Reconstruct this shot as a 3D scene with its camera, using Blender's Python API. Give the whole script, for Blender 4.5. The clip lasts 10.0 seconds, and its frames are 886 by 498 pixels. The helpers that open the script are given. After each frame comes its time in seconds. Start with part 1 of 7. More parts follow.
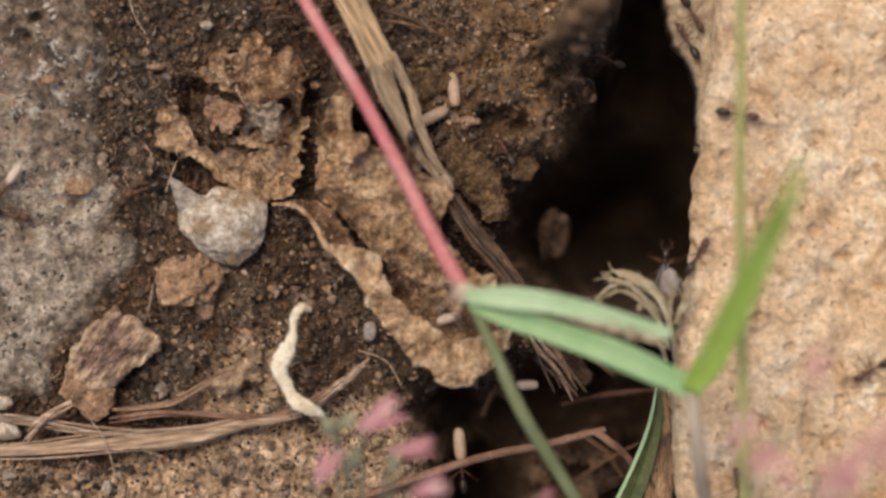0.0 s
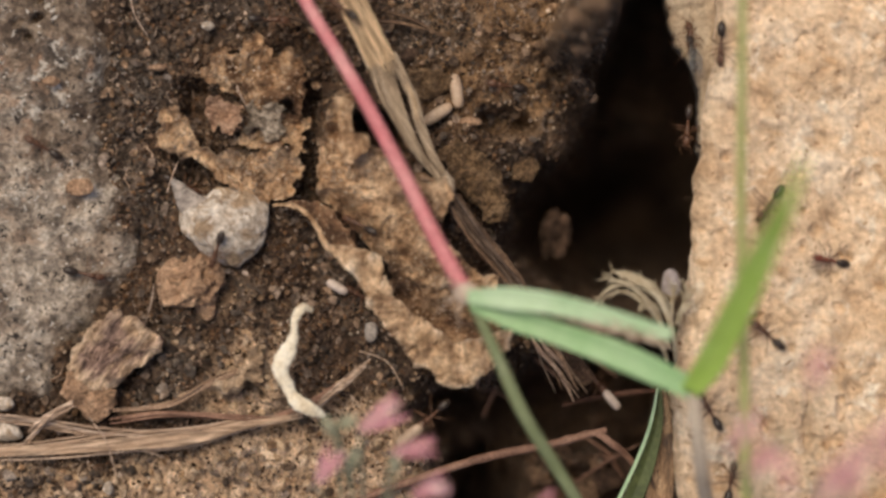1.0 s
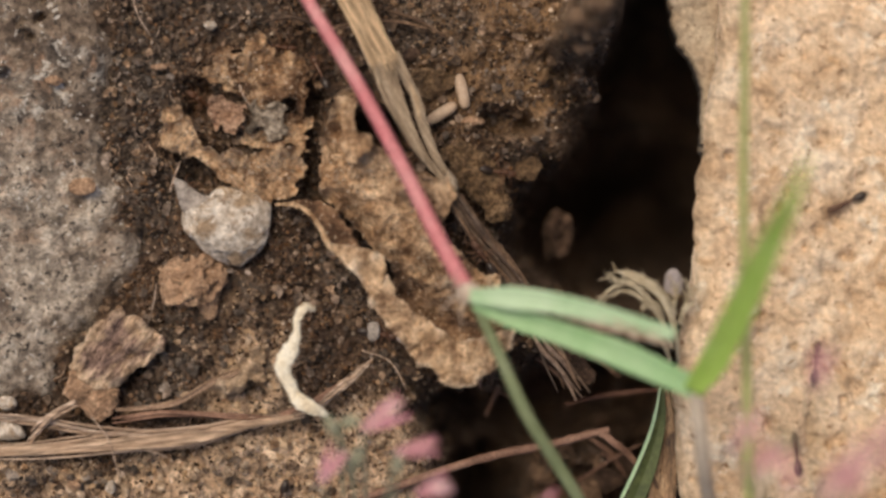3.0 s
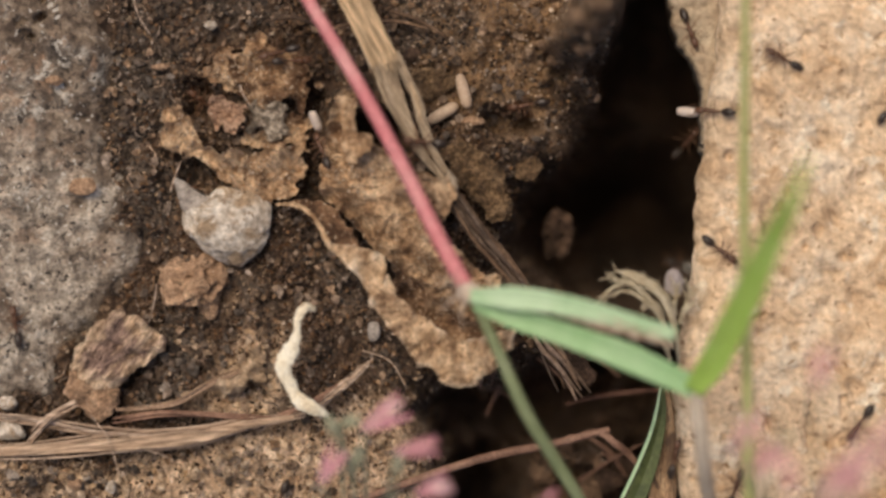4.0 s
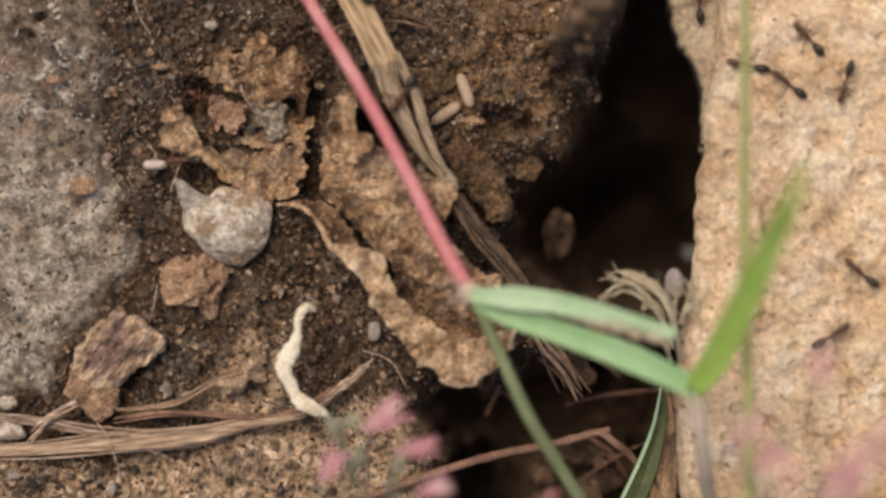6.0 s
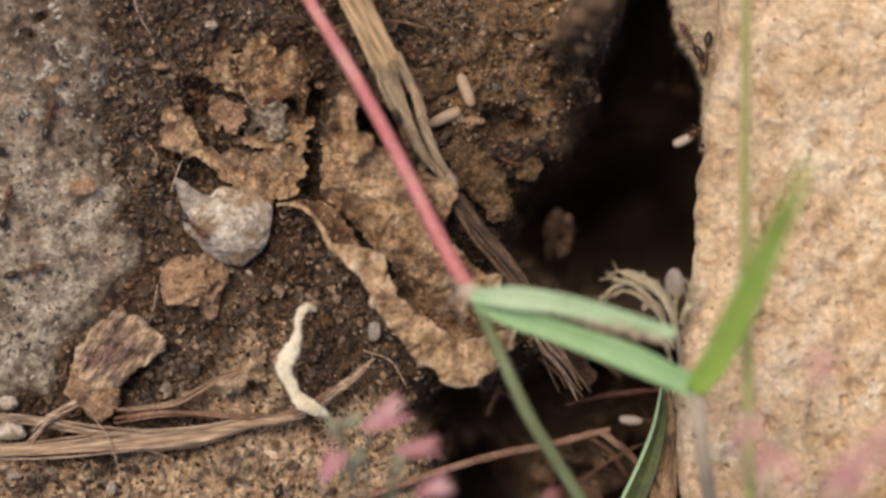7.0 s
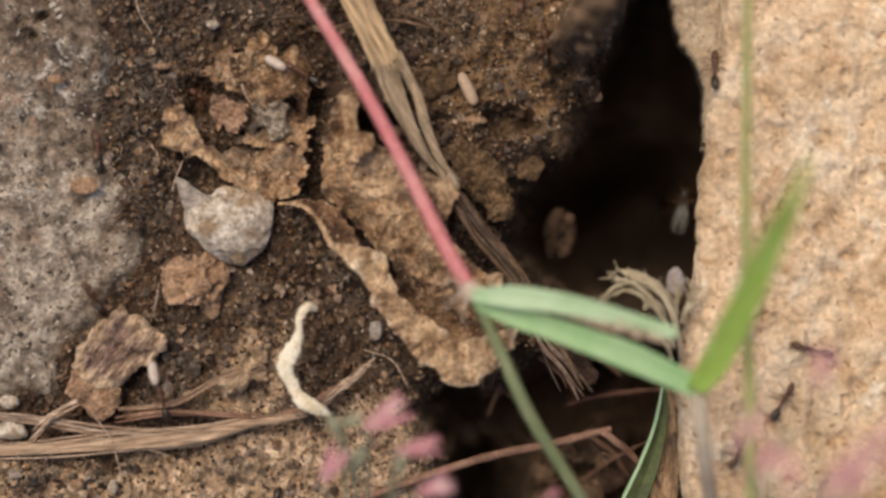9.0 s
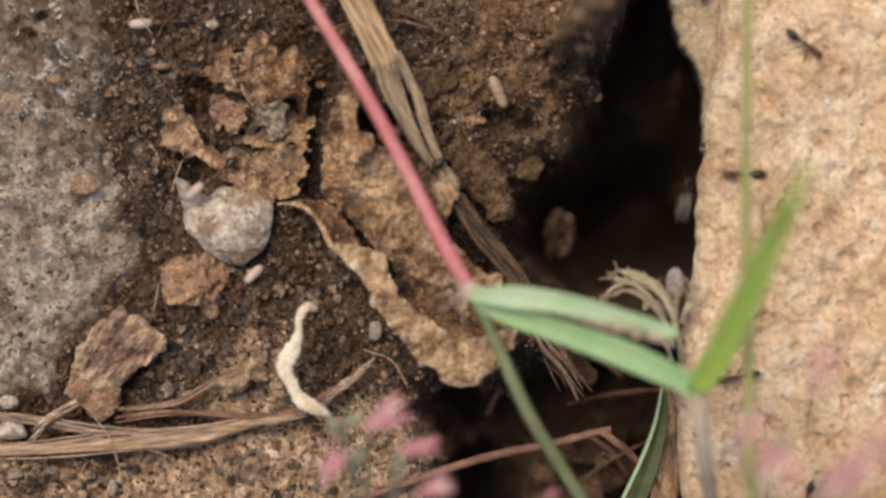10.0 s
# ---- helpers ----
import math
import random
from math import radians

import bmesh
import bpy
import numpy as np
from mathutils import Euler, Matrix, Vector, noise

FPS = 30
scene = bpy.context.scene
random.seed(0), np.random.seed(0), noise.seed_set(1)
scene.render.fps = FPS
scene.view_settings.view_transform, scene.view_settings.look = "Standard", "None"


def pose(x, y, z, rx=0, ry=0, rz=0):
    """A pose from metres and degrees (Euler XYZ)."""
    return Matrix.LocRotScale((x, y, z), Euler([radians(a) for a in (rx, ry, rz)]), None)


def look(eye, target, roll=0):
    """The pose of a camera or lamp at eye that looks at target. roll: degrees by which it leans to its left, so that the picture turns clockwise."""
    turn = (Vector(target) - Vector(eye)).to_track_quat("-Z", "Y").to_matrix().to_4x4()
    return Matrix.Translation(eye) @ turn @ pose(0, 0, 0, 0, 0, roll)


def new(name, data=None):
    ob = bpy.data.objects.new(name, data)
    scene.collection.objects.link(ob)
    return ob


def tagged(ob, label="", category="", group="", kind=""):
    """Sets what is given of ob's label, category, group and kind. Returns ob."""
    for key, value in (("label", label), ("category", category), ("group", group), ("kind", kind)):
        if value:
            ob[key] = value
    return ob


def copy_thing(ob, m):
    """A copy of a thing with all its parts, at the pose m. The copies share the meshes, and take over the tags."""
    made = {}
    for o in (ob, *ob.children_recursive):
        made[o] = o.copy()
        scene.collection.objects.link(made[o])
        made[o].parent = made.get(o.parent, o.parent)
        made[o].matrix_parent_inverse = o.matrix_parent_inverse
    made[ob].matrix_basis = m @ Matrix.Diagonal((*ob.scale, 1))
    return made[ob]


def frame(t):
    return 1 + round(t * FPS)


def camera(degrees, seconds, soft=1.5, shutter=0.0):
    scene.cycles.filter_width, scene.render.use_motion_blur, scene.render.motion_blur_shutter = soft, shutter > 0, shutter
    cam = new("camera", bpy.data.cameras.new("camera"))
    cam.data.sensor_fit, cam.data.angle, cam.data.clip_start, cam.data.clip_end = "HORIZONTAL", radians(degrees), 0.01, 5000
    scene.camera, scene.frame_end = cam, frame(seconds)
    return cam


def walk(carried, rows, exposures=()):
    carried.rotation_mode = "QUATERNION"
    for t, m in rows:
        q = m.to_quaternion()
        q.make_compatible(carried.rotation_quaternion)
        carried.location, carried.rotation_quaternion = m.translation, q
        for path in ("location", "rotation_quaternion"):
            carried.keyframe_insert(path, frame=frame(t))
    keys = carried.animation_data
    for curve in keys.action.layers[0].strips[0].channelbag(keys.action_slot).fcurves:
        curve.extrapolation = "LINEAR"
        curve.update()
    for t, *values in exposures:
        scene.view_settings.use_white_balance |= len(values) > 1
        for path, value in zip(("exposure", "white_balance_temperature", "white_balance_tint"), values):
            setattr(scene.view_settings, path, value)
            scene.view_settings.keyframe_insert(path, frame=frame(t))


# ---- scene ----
import collections

from mathutils.bvhtree import BVHTree

MM = 0.001

# ---- camera: a macro lens over the nest entrance, on a stand, panning by a hair's breadth ----
cam = camera(20.0, 10.0, soft=2.9, shutter=0.5)
cam.data.dof.use_dof = True
cam.data.dof.focus_distance = 0.3094
cam.data.dof.aperture_fstop = 6.6
PAN = 0.01289  # degrees
DRIFT = ((0, -6.4, 0.0), (0.5, -5.0, 0.3), (1.0, -4.4, 1.2), (1.5, -2.4, 1.3), (2.0, -1.8, 1.2), (2.5, -0.8, 0.5), (4.0, 0.8, 0.1), (4.5, 0.4, 0.1), (5.0, 0.2, 0.0), (5.5, 0.9, 0.1),
         (7.0, 2.0, 0.0), (7.5, 2.5, 0.0), (8.0, 2.6, 0.0), (8.5, 3.2, -0.4), (9.0, 4.0, -1.2), (9.5, 4.2, -0.9), (10.0, 3.4, -1.0))
walk(cam, [(t, pose(0, 0, 0.3112, PAN * v, PAN * u, 0)) for t, u, v in DRIFT], exposures=((0, 0.0, 6500, 10), (10, 0.0, 6500, 10)))

# ---- light: hazy daylight ----
SUN_UP, SUN_TURN = 66, -35
world = bpy.data.worlds.new("sky")
scene.world = world
world.use_nodes = True
wn = world.node_tree.nodes
sky = wn.new("ShaderNodeTexSky")
sky.sky_type, sky.sun_disc = "NISHITA", False
sky.sun_elevation, sky.sun_rotation = radians(SUN_UP), radians(SUN_TURN)
sky.dust_density = 4.0
wn["Background"].inputs["Strength"].default_value = 0.10
world.node_tree.links.new(sky.outputs[0], wn["Background"].inputs["Color"])
sun_data = bpy.data.lights.new("sun", "SUN")
sun_data.energy, sun_data.angle, sun_data.color = 2.6, radians(32), (1.0, 0.865, 0.665)
sun = new("sun", sun_data)
sx, sy = math.sin(radians(SUN_TURN)) * math.cos(radians(SUN_UP)), math.cos(radians(SUN_TURN)) * math.cos(radians(SUN_UP))
sun.matrix_world = look((sx, sy, math.sin(radians(SUN_UP))), (0, 0, 0))


# ---- materials ----
def rgb(c):
    return (*c, 1.0)


def mat(name, dark, mid, light, grain=0.5, blotch=6.0, rough=0.85, bump=0.3, speck=None, translucent=0.0, vary=0.0,
        stretch=(1, 1, 1), spec=0.3, island=False, pits=None, coat=0.0, patch=None, patch2=None, alt=None, alt2=None, alt3=None, contrast=0.75, turn=0.0, edge=0.2):
    """A procedural surface: blotches and grain of the given sizes in millimetres, with specks, pits and patches."""
    m = bpy.data.materials.new(name)
    m.use_nodes = True
    nt = m.node_tree
    n, l = nt.nodes, nt.links
    bsdf = n["Principled BSDF"]
    tc = n.new("ShaderNodeTexCoord")
    mp = n.new("ShaderNodeMapping")
    mp.inputs["Scale"].default_value = stretch
    if turn:
        mp.vector_type = "TEXTURE"
        mp.inputs["Scale"].default_value = [1 / v for v in stretch]
        mp.inputs["Rotation"].default_value = (0, 0, radians(turn))
    l.new(tc.outputs["Object"], mp.inputs["Vector"])
    src = mp.outputs[0]
    if island or vary:
        rnd = n.new("ShaderNodeNewGeometry").outputs["Random Per Island"] if island else n.new("ShaderNodeObjectInfo").outputs["Random"]
        add = n.new("ShaderNodeVectorMath")
        add.operation = "ADD"
        l.new(src, add.inputs[0])
        l.new(rnd, add.inputs[1])
        src = add.outputs[0]

    def nz(size, detail=6.0, rough_=0.6, dist=0.0):
        t = n.new("ShaderNodeTexNoise")
        t.inputs["Scale"].default_value = 1.0 / (size * MM)
        t.inputs["Detail"].default_value, t.inputs["Roughness"].default_value, t.inputs["Distortion"].default_value = detail, rough_, dist
        l.new(src, t.inputs["Vector"])
        return t.outputs[0]

    def mix(a, b, f, kind="MIX"):
        x = n.new("ShaderNodeMix")
        x.data_type, x.blend_type = "RGBA", kind
        for sock, v in ((x.inputs[6], a), (x.inputs[7], b), (x.inputs[0], f)):
            if isinstance(v, (tuple, float, int)):
                sock.default_value = v
            else:
                l.new(v, sock)
        return x.outputs[2]

    def ramp(f, *stops):
        r = n.new("ShaderNodeValToRGB")
        e = r.color_ramp.elements
        while len(e) < len(stops):
            e.new(0.5)
        for el, (p, c) in zip(e, stops):
            el.position, el.color = p, c
        l.new(f, r.inputs[0])
        return r.outputs[0]

    big, fine = nz(blotch), nz(grain, 4.0, 0.7)
    col = ramp(big, (0.5 - edge, rgb(dark)), (0.5, rgb(mid)), (0.5 + edge, rgb(light)))
    for pc, psize, plo, phi in [p for p in (patch, patch2) if p]:
        col = mix(col, rgb(pc), ramp(nz(psize, 5.0, 0.65, 0.6), (plo, (0, 0, 0, 1)), (phi, (1, 1, 1, 1))))
    for kind in (alt, alt2, alt3):
        if kind:
            at = n.new("ShaderNodeAttribute")
            at.attribute_name = kind[0]
            col = mix(col, ramp(big, (0.5 - edge, rgb(kind[1])), (0.5, rgb(kind[2])), (0.5 + edge, rgb(kind[3]))), at.outputs["Fac"])
    col = mix(col, ramp(fine, (0.32, (0.45, 0.44, 0.43, 1)), (0.5, (1, 1, 1, 1)), (0.68, (1.6, 1.6, 1.6, 1))), contrast, "MULTIPLY")
    if speck:
        sc, ssize, lo = speck
        v = nz(ssize, 2.0, 0.5)
        col = mix(col, rgb(sc), ramp(v, (lo, (0, 0, 0, 1)), (min(0.99, lo + 0.05), (1, 1, 1, 1))))
    if pits:
        pc, psize, lo = pits
        v = nz(psize, 3.0, 0.6, 0.4)
        pm = ramp(v, (lo - 0.06, (1, 1, 1, 1)), (lo, (0, 0, 0, 1)))
        col = mix(col, rgb(pc), pm)
    if vary:
        hsv = n.new("ShaderNodeHueSaturation")
        ma = n.new("ShaderNodeMapRange")
        ma.inputs[3].default_value, ma.inputs[4].default_value = 1 - vary, 1 + vary
        l.new(rnd, ma.inputs[0])
        l.new(ma.outputs[0], hsv.inputs["Value"])
        l.new(col, hsv.inputs["Color"])
        hash_ = n.new("ShaderNodeMath")
        hash_.operation = "MULTIPLY_ADD"
        hash_.inputs[1].default_value, hash_.inputs[2].default_value = 37.7, 0.0
        l.new(rnd, hash_.inputs[0])
        fract = n.new("ShaderNodeMath")
        fract.operation = "FRACT"
        l.new(hash_.outputs[0], fract.inputs[0])
        ms = n.new("ShaderNodeMapRange")
        ms.inputs[3].default_value, ms.inputs[4].default_value = 1 - 0.45 * vary, 1 + 0.25 * vary
        l.new(fract.outputs[0], ms.inputs[0])
        l.new(ms.outputs[0], hsv.inputs["Saturation"])
        col = hsv.outputs[0]
    l.new(col, bsdf.inputs["Base Color"])
    bsdf.inputs["Roughness"].default_value = rough
    bsdf.inputs["Specular IOR Level"].default_value = spec
    bsdf.inputs["Coat Weight"].default_value = coat
    bsdf.inputs["Coat Roughness"].default_value = 0.25
    hm = n.new("ShaderNodeMath")
    hm.operation = "MULTIPLY_ADD"
    hm.inputs[1].default_value = 0.5
    l.new(fine, hm.inputs[0])
    l.new(big, hm.inputs[2])
    bp = n.new("ShaderNodeBump")
    bp.inputs["Strength"].default_value = 1.0
    bp.inputs["Distance"].default_value = bump * MM
    l.new(hm.outputs[0], bp.inputs["Height"])
    l.new(bp.outputs[0], bsdf.inputs["Normal"])
    if translucent:
        tr = n.new("ShaderNodeBsdfTranslucent")
        l.new(col, tr.inputs["Color"])
        ms = n.new("ShaderNodeMixShader")
        ms.inputs[0].default_value = translucent
        l.new(bsdf.outputs[0], ms.inputs[1])
        l.new(tr.outputs[0], ms.inputs[2])
        l.new(ms.outputs[0], n["Material Output"].inputs[0])
    return m


# The third kind is black leaf mould, and painted shade at the crevice.
M_SOIL = mat("soil", (0.028, 0.0157, 0.0095), (0.068, 0.039, 0.0232), (0.152, 0.089, 0.053), grain=0.7, blotch=3.0, bump=1.5, contrast=1.0,
             speck=((0.36, 0.28, 0.22), 0.55, 0.71), patch=((0.035, 0.026, 0.021), 6.0, 0.52, 0.64), patch2=((0.2, 0.13, 0.078), 1.4, 0.56, 0.66),
             alt=("sand", (0.28, 0.18, 0.113), (0.57, 0.395, 0.262), (0.78, 0.6, 0.45)), alt2=("ochre", (0.09, 0.049, 0.023), (0.2, 0.115, 0.057), (0.35, 0.217, 0.118)),
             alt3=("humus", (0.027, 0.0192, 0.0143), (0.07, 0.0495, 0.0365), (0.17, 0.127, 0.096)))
M_SANDSTONE = mat("sandstone", (0.485, 0.32, 0.191), (0.64, 0.462, 0.305), (0.765, 0.617, 0.464), grain=0.8, blotch=6.0, bump=0.8, contrast=0.45,
                  patch=((0.47, 0.297, 0.164), 5.0, 0.535, 0.665), patch2=((0.78, 0.68, 0.54), 4.0, 0.57, 0.7), pits=((0.28, 0.16, 0.085), 1.1, 0.362), speck=((0.38, 0.24, 0.135), 0.7, 0.685),
                  alt=("rim", (0.34, 0.222, 0.132), (0.53, 0.385, 0.255), (0.7, 0.545, 0.39)))
M_LEDGE = mat("weathered_ledge", (0.24, 0.165, 0.105), (0.38, 0.29, 0.2), (0.47, 0.38, 0.275), grain=0.6, blotch=5.0, bump=0.2, contrast=0.5, pits=((0.17, 0.1, 0.055), 0.8, 0.36))
M_GRANITE = mat("grey_stone", (0.066, 0.051, 0.041), (0.172, 0.134, 0.106), (0.32, 0.253, 0.196), grain=0.45, blotch=2.0, bump=1.1, contrast=0.85, edge=0.14,
                speck=((0.62, 0.56, 0.49), 0.8, 0.645), patch=((0.3, 0.187, 0.122), 3.6, 0.5, 0.58), patch2=((0.53, 0.475, 0.41), 2.2, 0.575, 0.63), pits=((0.048, 0.037, 0.031), 0.9, 0.405),
                alt=("lichen", (0.205, 0.162, 0.127), (0.415, 0.34, 0.268), (0.66, 0.565, 0.465)), alt2=("film", (0.09, 0.062, 0.045), (0.2, 0.145, 0.104), (0.34, 0.262, 0.195)))
M_GRAIN = mat("grit", (0.026, 0.0148, 0.009), (0.082, 0.048, 0.0298), (0.205, 0.13, 0.083), grain=0.35, blotch=1.6, bump=0.2, island=True, vary=0.8, spec=0.1)
M_HUMUS = mat("humus_grit", (0.028, 0.0205, 0.0155), (0.08, 0.058, 0.0435), (0.24, 0.188, 0.147), grain=0.35, blotch=1.4, bump=0.2, island=True, vary=0.8, spec=0.1)
M_GREYCRUMB = mat("grey_crumb", (0.085, 0.064, 0.05), (0.175, 0.135, 0.106), (0.29, 0.235, 0.19), grain=0.4, blotch=1.2, bump=0.4, vary=0.5)
M_CRUMB = mat("crumb", (0.042, 0.028, 0.0195), (0.09, 0.06, 0.042), (0.18, 0.13, 0.093), grain=0.4, blotch=1.2, bump=0.25, vary=0.6)
# The last tone is dirt, and shade painted on beside the rolled rim.
M_LEAF = mat("dead_leaf", (0.185, 0.096, 0.048), (0.475, 0.285, 0.154), (0.735, 0.515, 0.32), grain=0.5, blotch=3.0, bump=0.9, translucent=0.1, contrast=1.0, edge=0.13,
             patch=((0.1, 0.05, 0.026), 4.0, 0.52, 0.62), speck=((0.52, 0.41, 0.3), 0.5, 0.64), pits=((0.07, 0.034, 0.018), 0.8, 0.34),
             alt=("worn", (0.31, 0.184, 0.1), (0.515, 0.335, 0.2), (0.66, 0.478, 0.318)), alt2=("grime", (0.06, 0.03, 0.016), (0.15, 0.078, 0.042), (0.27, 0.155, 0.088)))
M_ASH = mat("mouldy_leaf", (0.085, 0.064, 0.046), (0.225, 0.175, 0.13), (0.42, 0.345, 0.27), grain=0.4, blotch=1.2, bump=0.9, contrast=1.0, edge=0.14, pits=((0.04, 0.028, 0.02), 0.7, 0.4))
M_REDLEAF = mat("russet_leaf", (0.23, 0.128, 0.082), (0.4, 0.245, 0.16), (0.53, 0.35, 0.24), grain=0.45, blotch=1.8, bump=0.6, translucent=0.1, contrast=1.0)
M_LEAF_RIM = mat("leaf_rim", (0.255, 0.147, 0.077), (0.525, 0.347, 0.204), (0.665, 0.475, 0.31), grain=0.45, blotch=2.2, bump=0.75, translucent=0.1, contrast=0.95, edge=0.14,
                 pits=((0.12, 0.065, 0.035), 0.7, 0.36), alt=("worn", (0.42, 0.28, 0.175), (0.6, 0.44, 0.3), (0.74, 0.59, 0.44)), alt2=("grime", (0.13, 0.072, 0.04), (0.26, 0.155, 0.09), (0.38, 0.245, 0.15)))
M_STRAW = mat("straw", (0.235, 0.157, 0.092), (0.44, 0.315, 0.2), (0.6, 0.45, 0.305), grain=0.5, blotch=0.9, bump=0.4, rough=0.6, vary=0.4, stretch=(0.12, 1.6, 1), turn=-60, edge=0.13, contrast=1.0)
M_OLDSTRAW = mat("old_straw", (0.15, 0.0902, 0.057), (0.27, 0.171, 0.109), (0.4, 0.271, 0.18), grain=0.35, blotch=2.2, bump=0.25, rough=0.7, vary=0.3)
M_GROUNDSTRAW = mat("weathered_straw", (0.24, 0.158, 0.108), (0.43, 0.305, 0.22), (0.58, 0.44, 0.335), grain=0.5, blotch=0.9, bump=0.4, rough=0.65, vary=0.22, stretch=(0.12, 1.6, 1), turn=6, edge=0.14, contrast=1.0)
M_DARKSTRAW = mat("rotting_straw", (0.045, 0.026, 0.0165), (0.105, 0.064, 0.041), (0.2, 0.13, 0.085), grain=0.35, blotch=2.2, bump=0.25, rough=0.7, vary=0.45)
M_BARK = mat("bark_chip", (0.095, 0.057, 0.045), (0.225, 0.143, 0.112), (0.4, 0.275, 0.21), grain=0.5, blotch=2.0, bump=0.9, stretch=(0.35, 1.5, 1), turn=52, contrast=1.0, edge=0.14,
             patch=((0.07, 0.043, 0.036), 1.6, 0.56, 0.66), alt=("worn", (0.34, 0.215, 0.128), (0.52, 0.36, 0.235), (0.64, 0.48, 0.34)))
M_PEBBLE = mat("pale_pebble", (0.34, 0.26, 0.19), (0.5, 0.43, 0.36), (0.64, 0.59, 0.53), grain=0.7, blotch=3.0, bump=0.35, pits=((0.22, 0.15, 0.1), 1.2, 0.37), patch=((0.3, 0.21, 0.135), 3.5, 0.47, 0.58), contrast=0.9)
M_STONE = mat("dull_stone", (0.09, 0.0525, 0.0307), (0.165, 0.1013, 0.0622), (0.255, 0.1688, 0.1087), grain=0.5, blotch=1.8, bump=0.8, contrast=1.0, patch=((0.09, 0.053, 0.033), 2.4, 0.54, 0.66))
M_OCHRESTONE = mat("ochre_stone", (0.075, 0.043, 0.022), (0.165, 0.1, 0.053), (0.29, 0.187, 0.105), grain=0.45, blotch=1.8, bump=1.0, contrast=1.0, patch=((0.08, 0.05, 0.03), 2.0, 0.55, 0.66))
M_TANCLOD = mat("tan_clod", (0.24, 0.155, 0.095), (0.43, 0.3, 0.195), (0.6, 0.45, 0.32), grain=0.45, blotch=1.4, bump=1.0, contrast=1.0)
# Clod tone darkened: the dimness of the crevice is put into the colour.
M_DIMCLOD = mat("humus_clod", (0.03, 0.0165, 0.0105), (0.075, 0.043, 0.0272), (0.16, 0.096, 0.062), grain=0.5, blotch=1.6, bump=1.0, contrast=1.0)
M_SHARD = mat("grey_shard", (0.2, 0.165, 0.142), (0.33, 0.282, 0.245), (0.46, 0.405, 0.36), grain=0.6, blotch=2.0, bump=0.3)
M_CLOD = mat("earth_clod", (0.208, 0.121, 0.0716), (0.403, 0.247, 0.1508), (0.598, 0.4017, 0.2587), grain=0.5, blotch=1.8, bump=1.0, contrast=1.0, speck=((0.45, 0.323, 0.228), 0.6, 0.69), patch=((0.12, 0.0712, 0.0437), 2.4, 0.54, 0.66))
M_WHITE = mat("bleached_fibre", (0.5, 0.38, 0.24), (0.72, 0.63, 0.48), (0.82, 0.76, 0.64), grain=0.4, blotch=2.0, bump=0.15, contrast=0.4)
M_PINK = mat("pink_stem", (0.52, 0.145, 0.16), (0.6, 0.215, 0.225), (0.68, 0.335, 0.32), grain=0.6, blotch=7.0, bump=0.02, rough=0.5, translucent=0.15, contrast=0.35)
M_GREEN = mat("grass_green", (0.5, 0.7, 0.15), (0.56, 0.76, 0.19), (0.62, 0.8, 0.26), grain=0.7, blotch=8.0, bump=0.03, rough=0.5, translucent=0.4, contrast=0.15)
M_BLUEGREEN = mat("grass_bluegreen", (0.4, 0.58, 0.33), (0.48, 0.64, 0.4), (0.56, 0.7, 0.48), grain=0.6, blotch=6.0, bump=0.03, rough=0.5, translucent=0.25, contrast=0.15)
M_BLADEGREEN = mat("grass_midgreen", (0.27, 0.46, 0.21), (0.33, 0.52, 0.26), (0.4, 0.57, 0.32), grain=0.6, blotch=6.0, bump=0.03, rough=0.5, translucent=0.25, contrast=0.15)
M_STEMGREEN = mat("stem_green", (0.165, 0.195, 0.095), (0.215, 0.25, 0.13), (0.27, 0.295, 0.175), grain=0.7, blotch=6.0, bump=0.03, rough=0.45, translucent=0.15, contrast=0.15)
M_STALK = mat("stalk_green", (0.33, 0.34, 0.12), (0.4, 0.4, 0.16), (0.45, 0.44, 0.2), grain=0.7, blotch=6.0, bump=0.03, rough=0.5, translucent=0.2, contrast=0.15)
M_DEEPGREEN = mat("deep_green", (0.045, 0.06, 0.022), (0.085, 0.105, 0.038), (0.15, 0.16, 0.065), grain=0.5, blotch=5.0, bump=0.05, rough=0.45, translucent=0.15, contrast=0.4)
M_MEMBRANE = mat("dry_membrane", (0.24, 0.15, 0.1), (0.5, 0.39, 0.29), (0.68, 0.57, 0.46), grain=0.4, blotch=3.0, bump=0.1, translucent=0.2, contrast=0.9, patch=((0.14, 0.075, 0.045), 2.4, 0.53, 0.58))
M_SHEATH = mat("dry_sheath", (0.5, 0.37, 0.27), (0.62, 0.5, 0.4), (0.7, 0.6, 0.5), grain=0.4, blotch=3.0, bump=0.1, translucent=0.2, contrast=0.4)
M_PETAL = mat("pink_petal", (0.55, 0.2, 0.26), (0.62, 0.28, 0.34), (0.7, 0.44, 0.47), grain=0.6, blotch=3.0, bump=0.05, rough=0.6, translucent=0.3, contrast=0.2)
M_PALEPETAL = mat("faded_petal", (0.62, 0.28, 0.31), (0.71, 0.39, 0.4), (0.78, 0.56, 0.54), grain=0.6, blotch=3.0, bump=0.05, rough=0.6, translucent=0.3, contrast=0.2)
M_SEPAL = mat("grey_green_sepal", (0.24, 0.25, 0.16), (0.32, 0.32, 0.22), (0.4, 0.38, 0.28), grain=0.6, blotch=3.0, bump=0.05, translucent=0.2, contrast=0.3)
M_GREYSTEM = mat("grey_stem", (0.33, 0.27, 0.22), (0.42, 0.35, 0.28), (0.5, 0.42, 0.35), grain=0.6, blotch=5.0, bump=0.05, contrast=0.3)
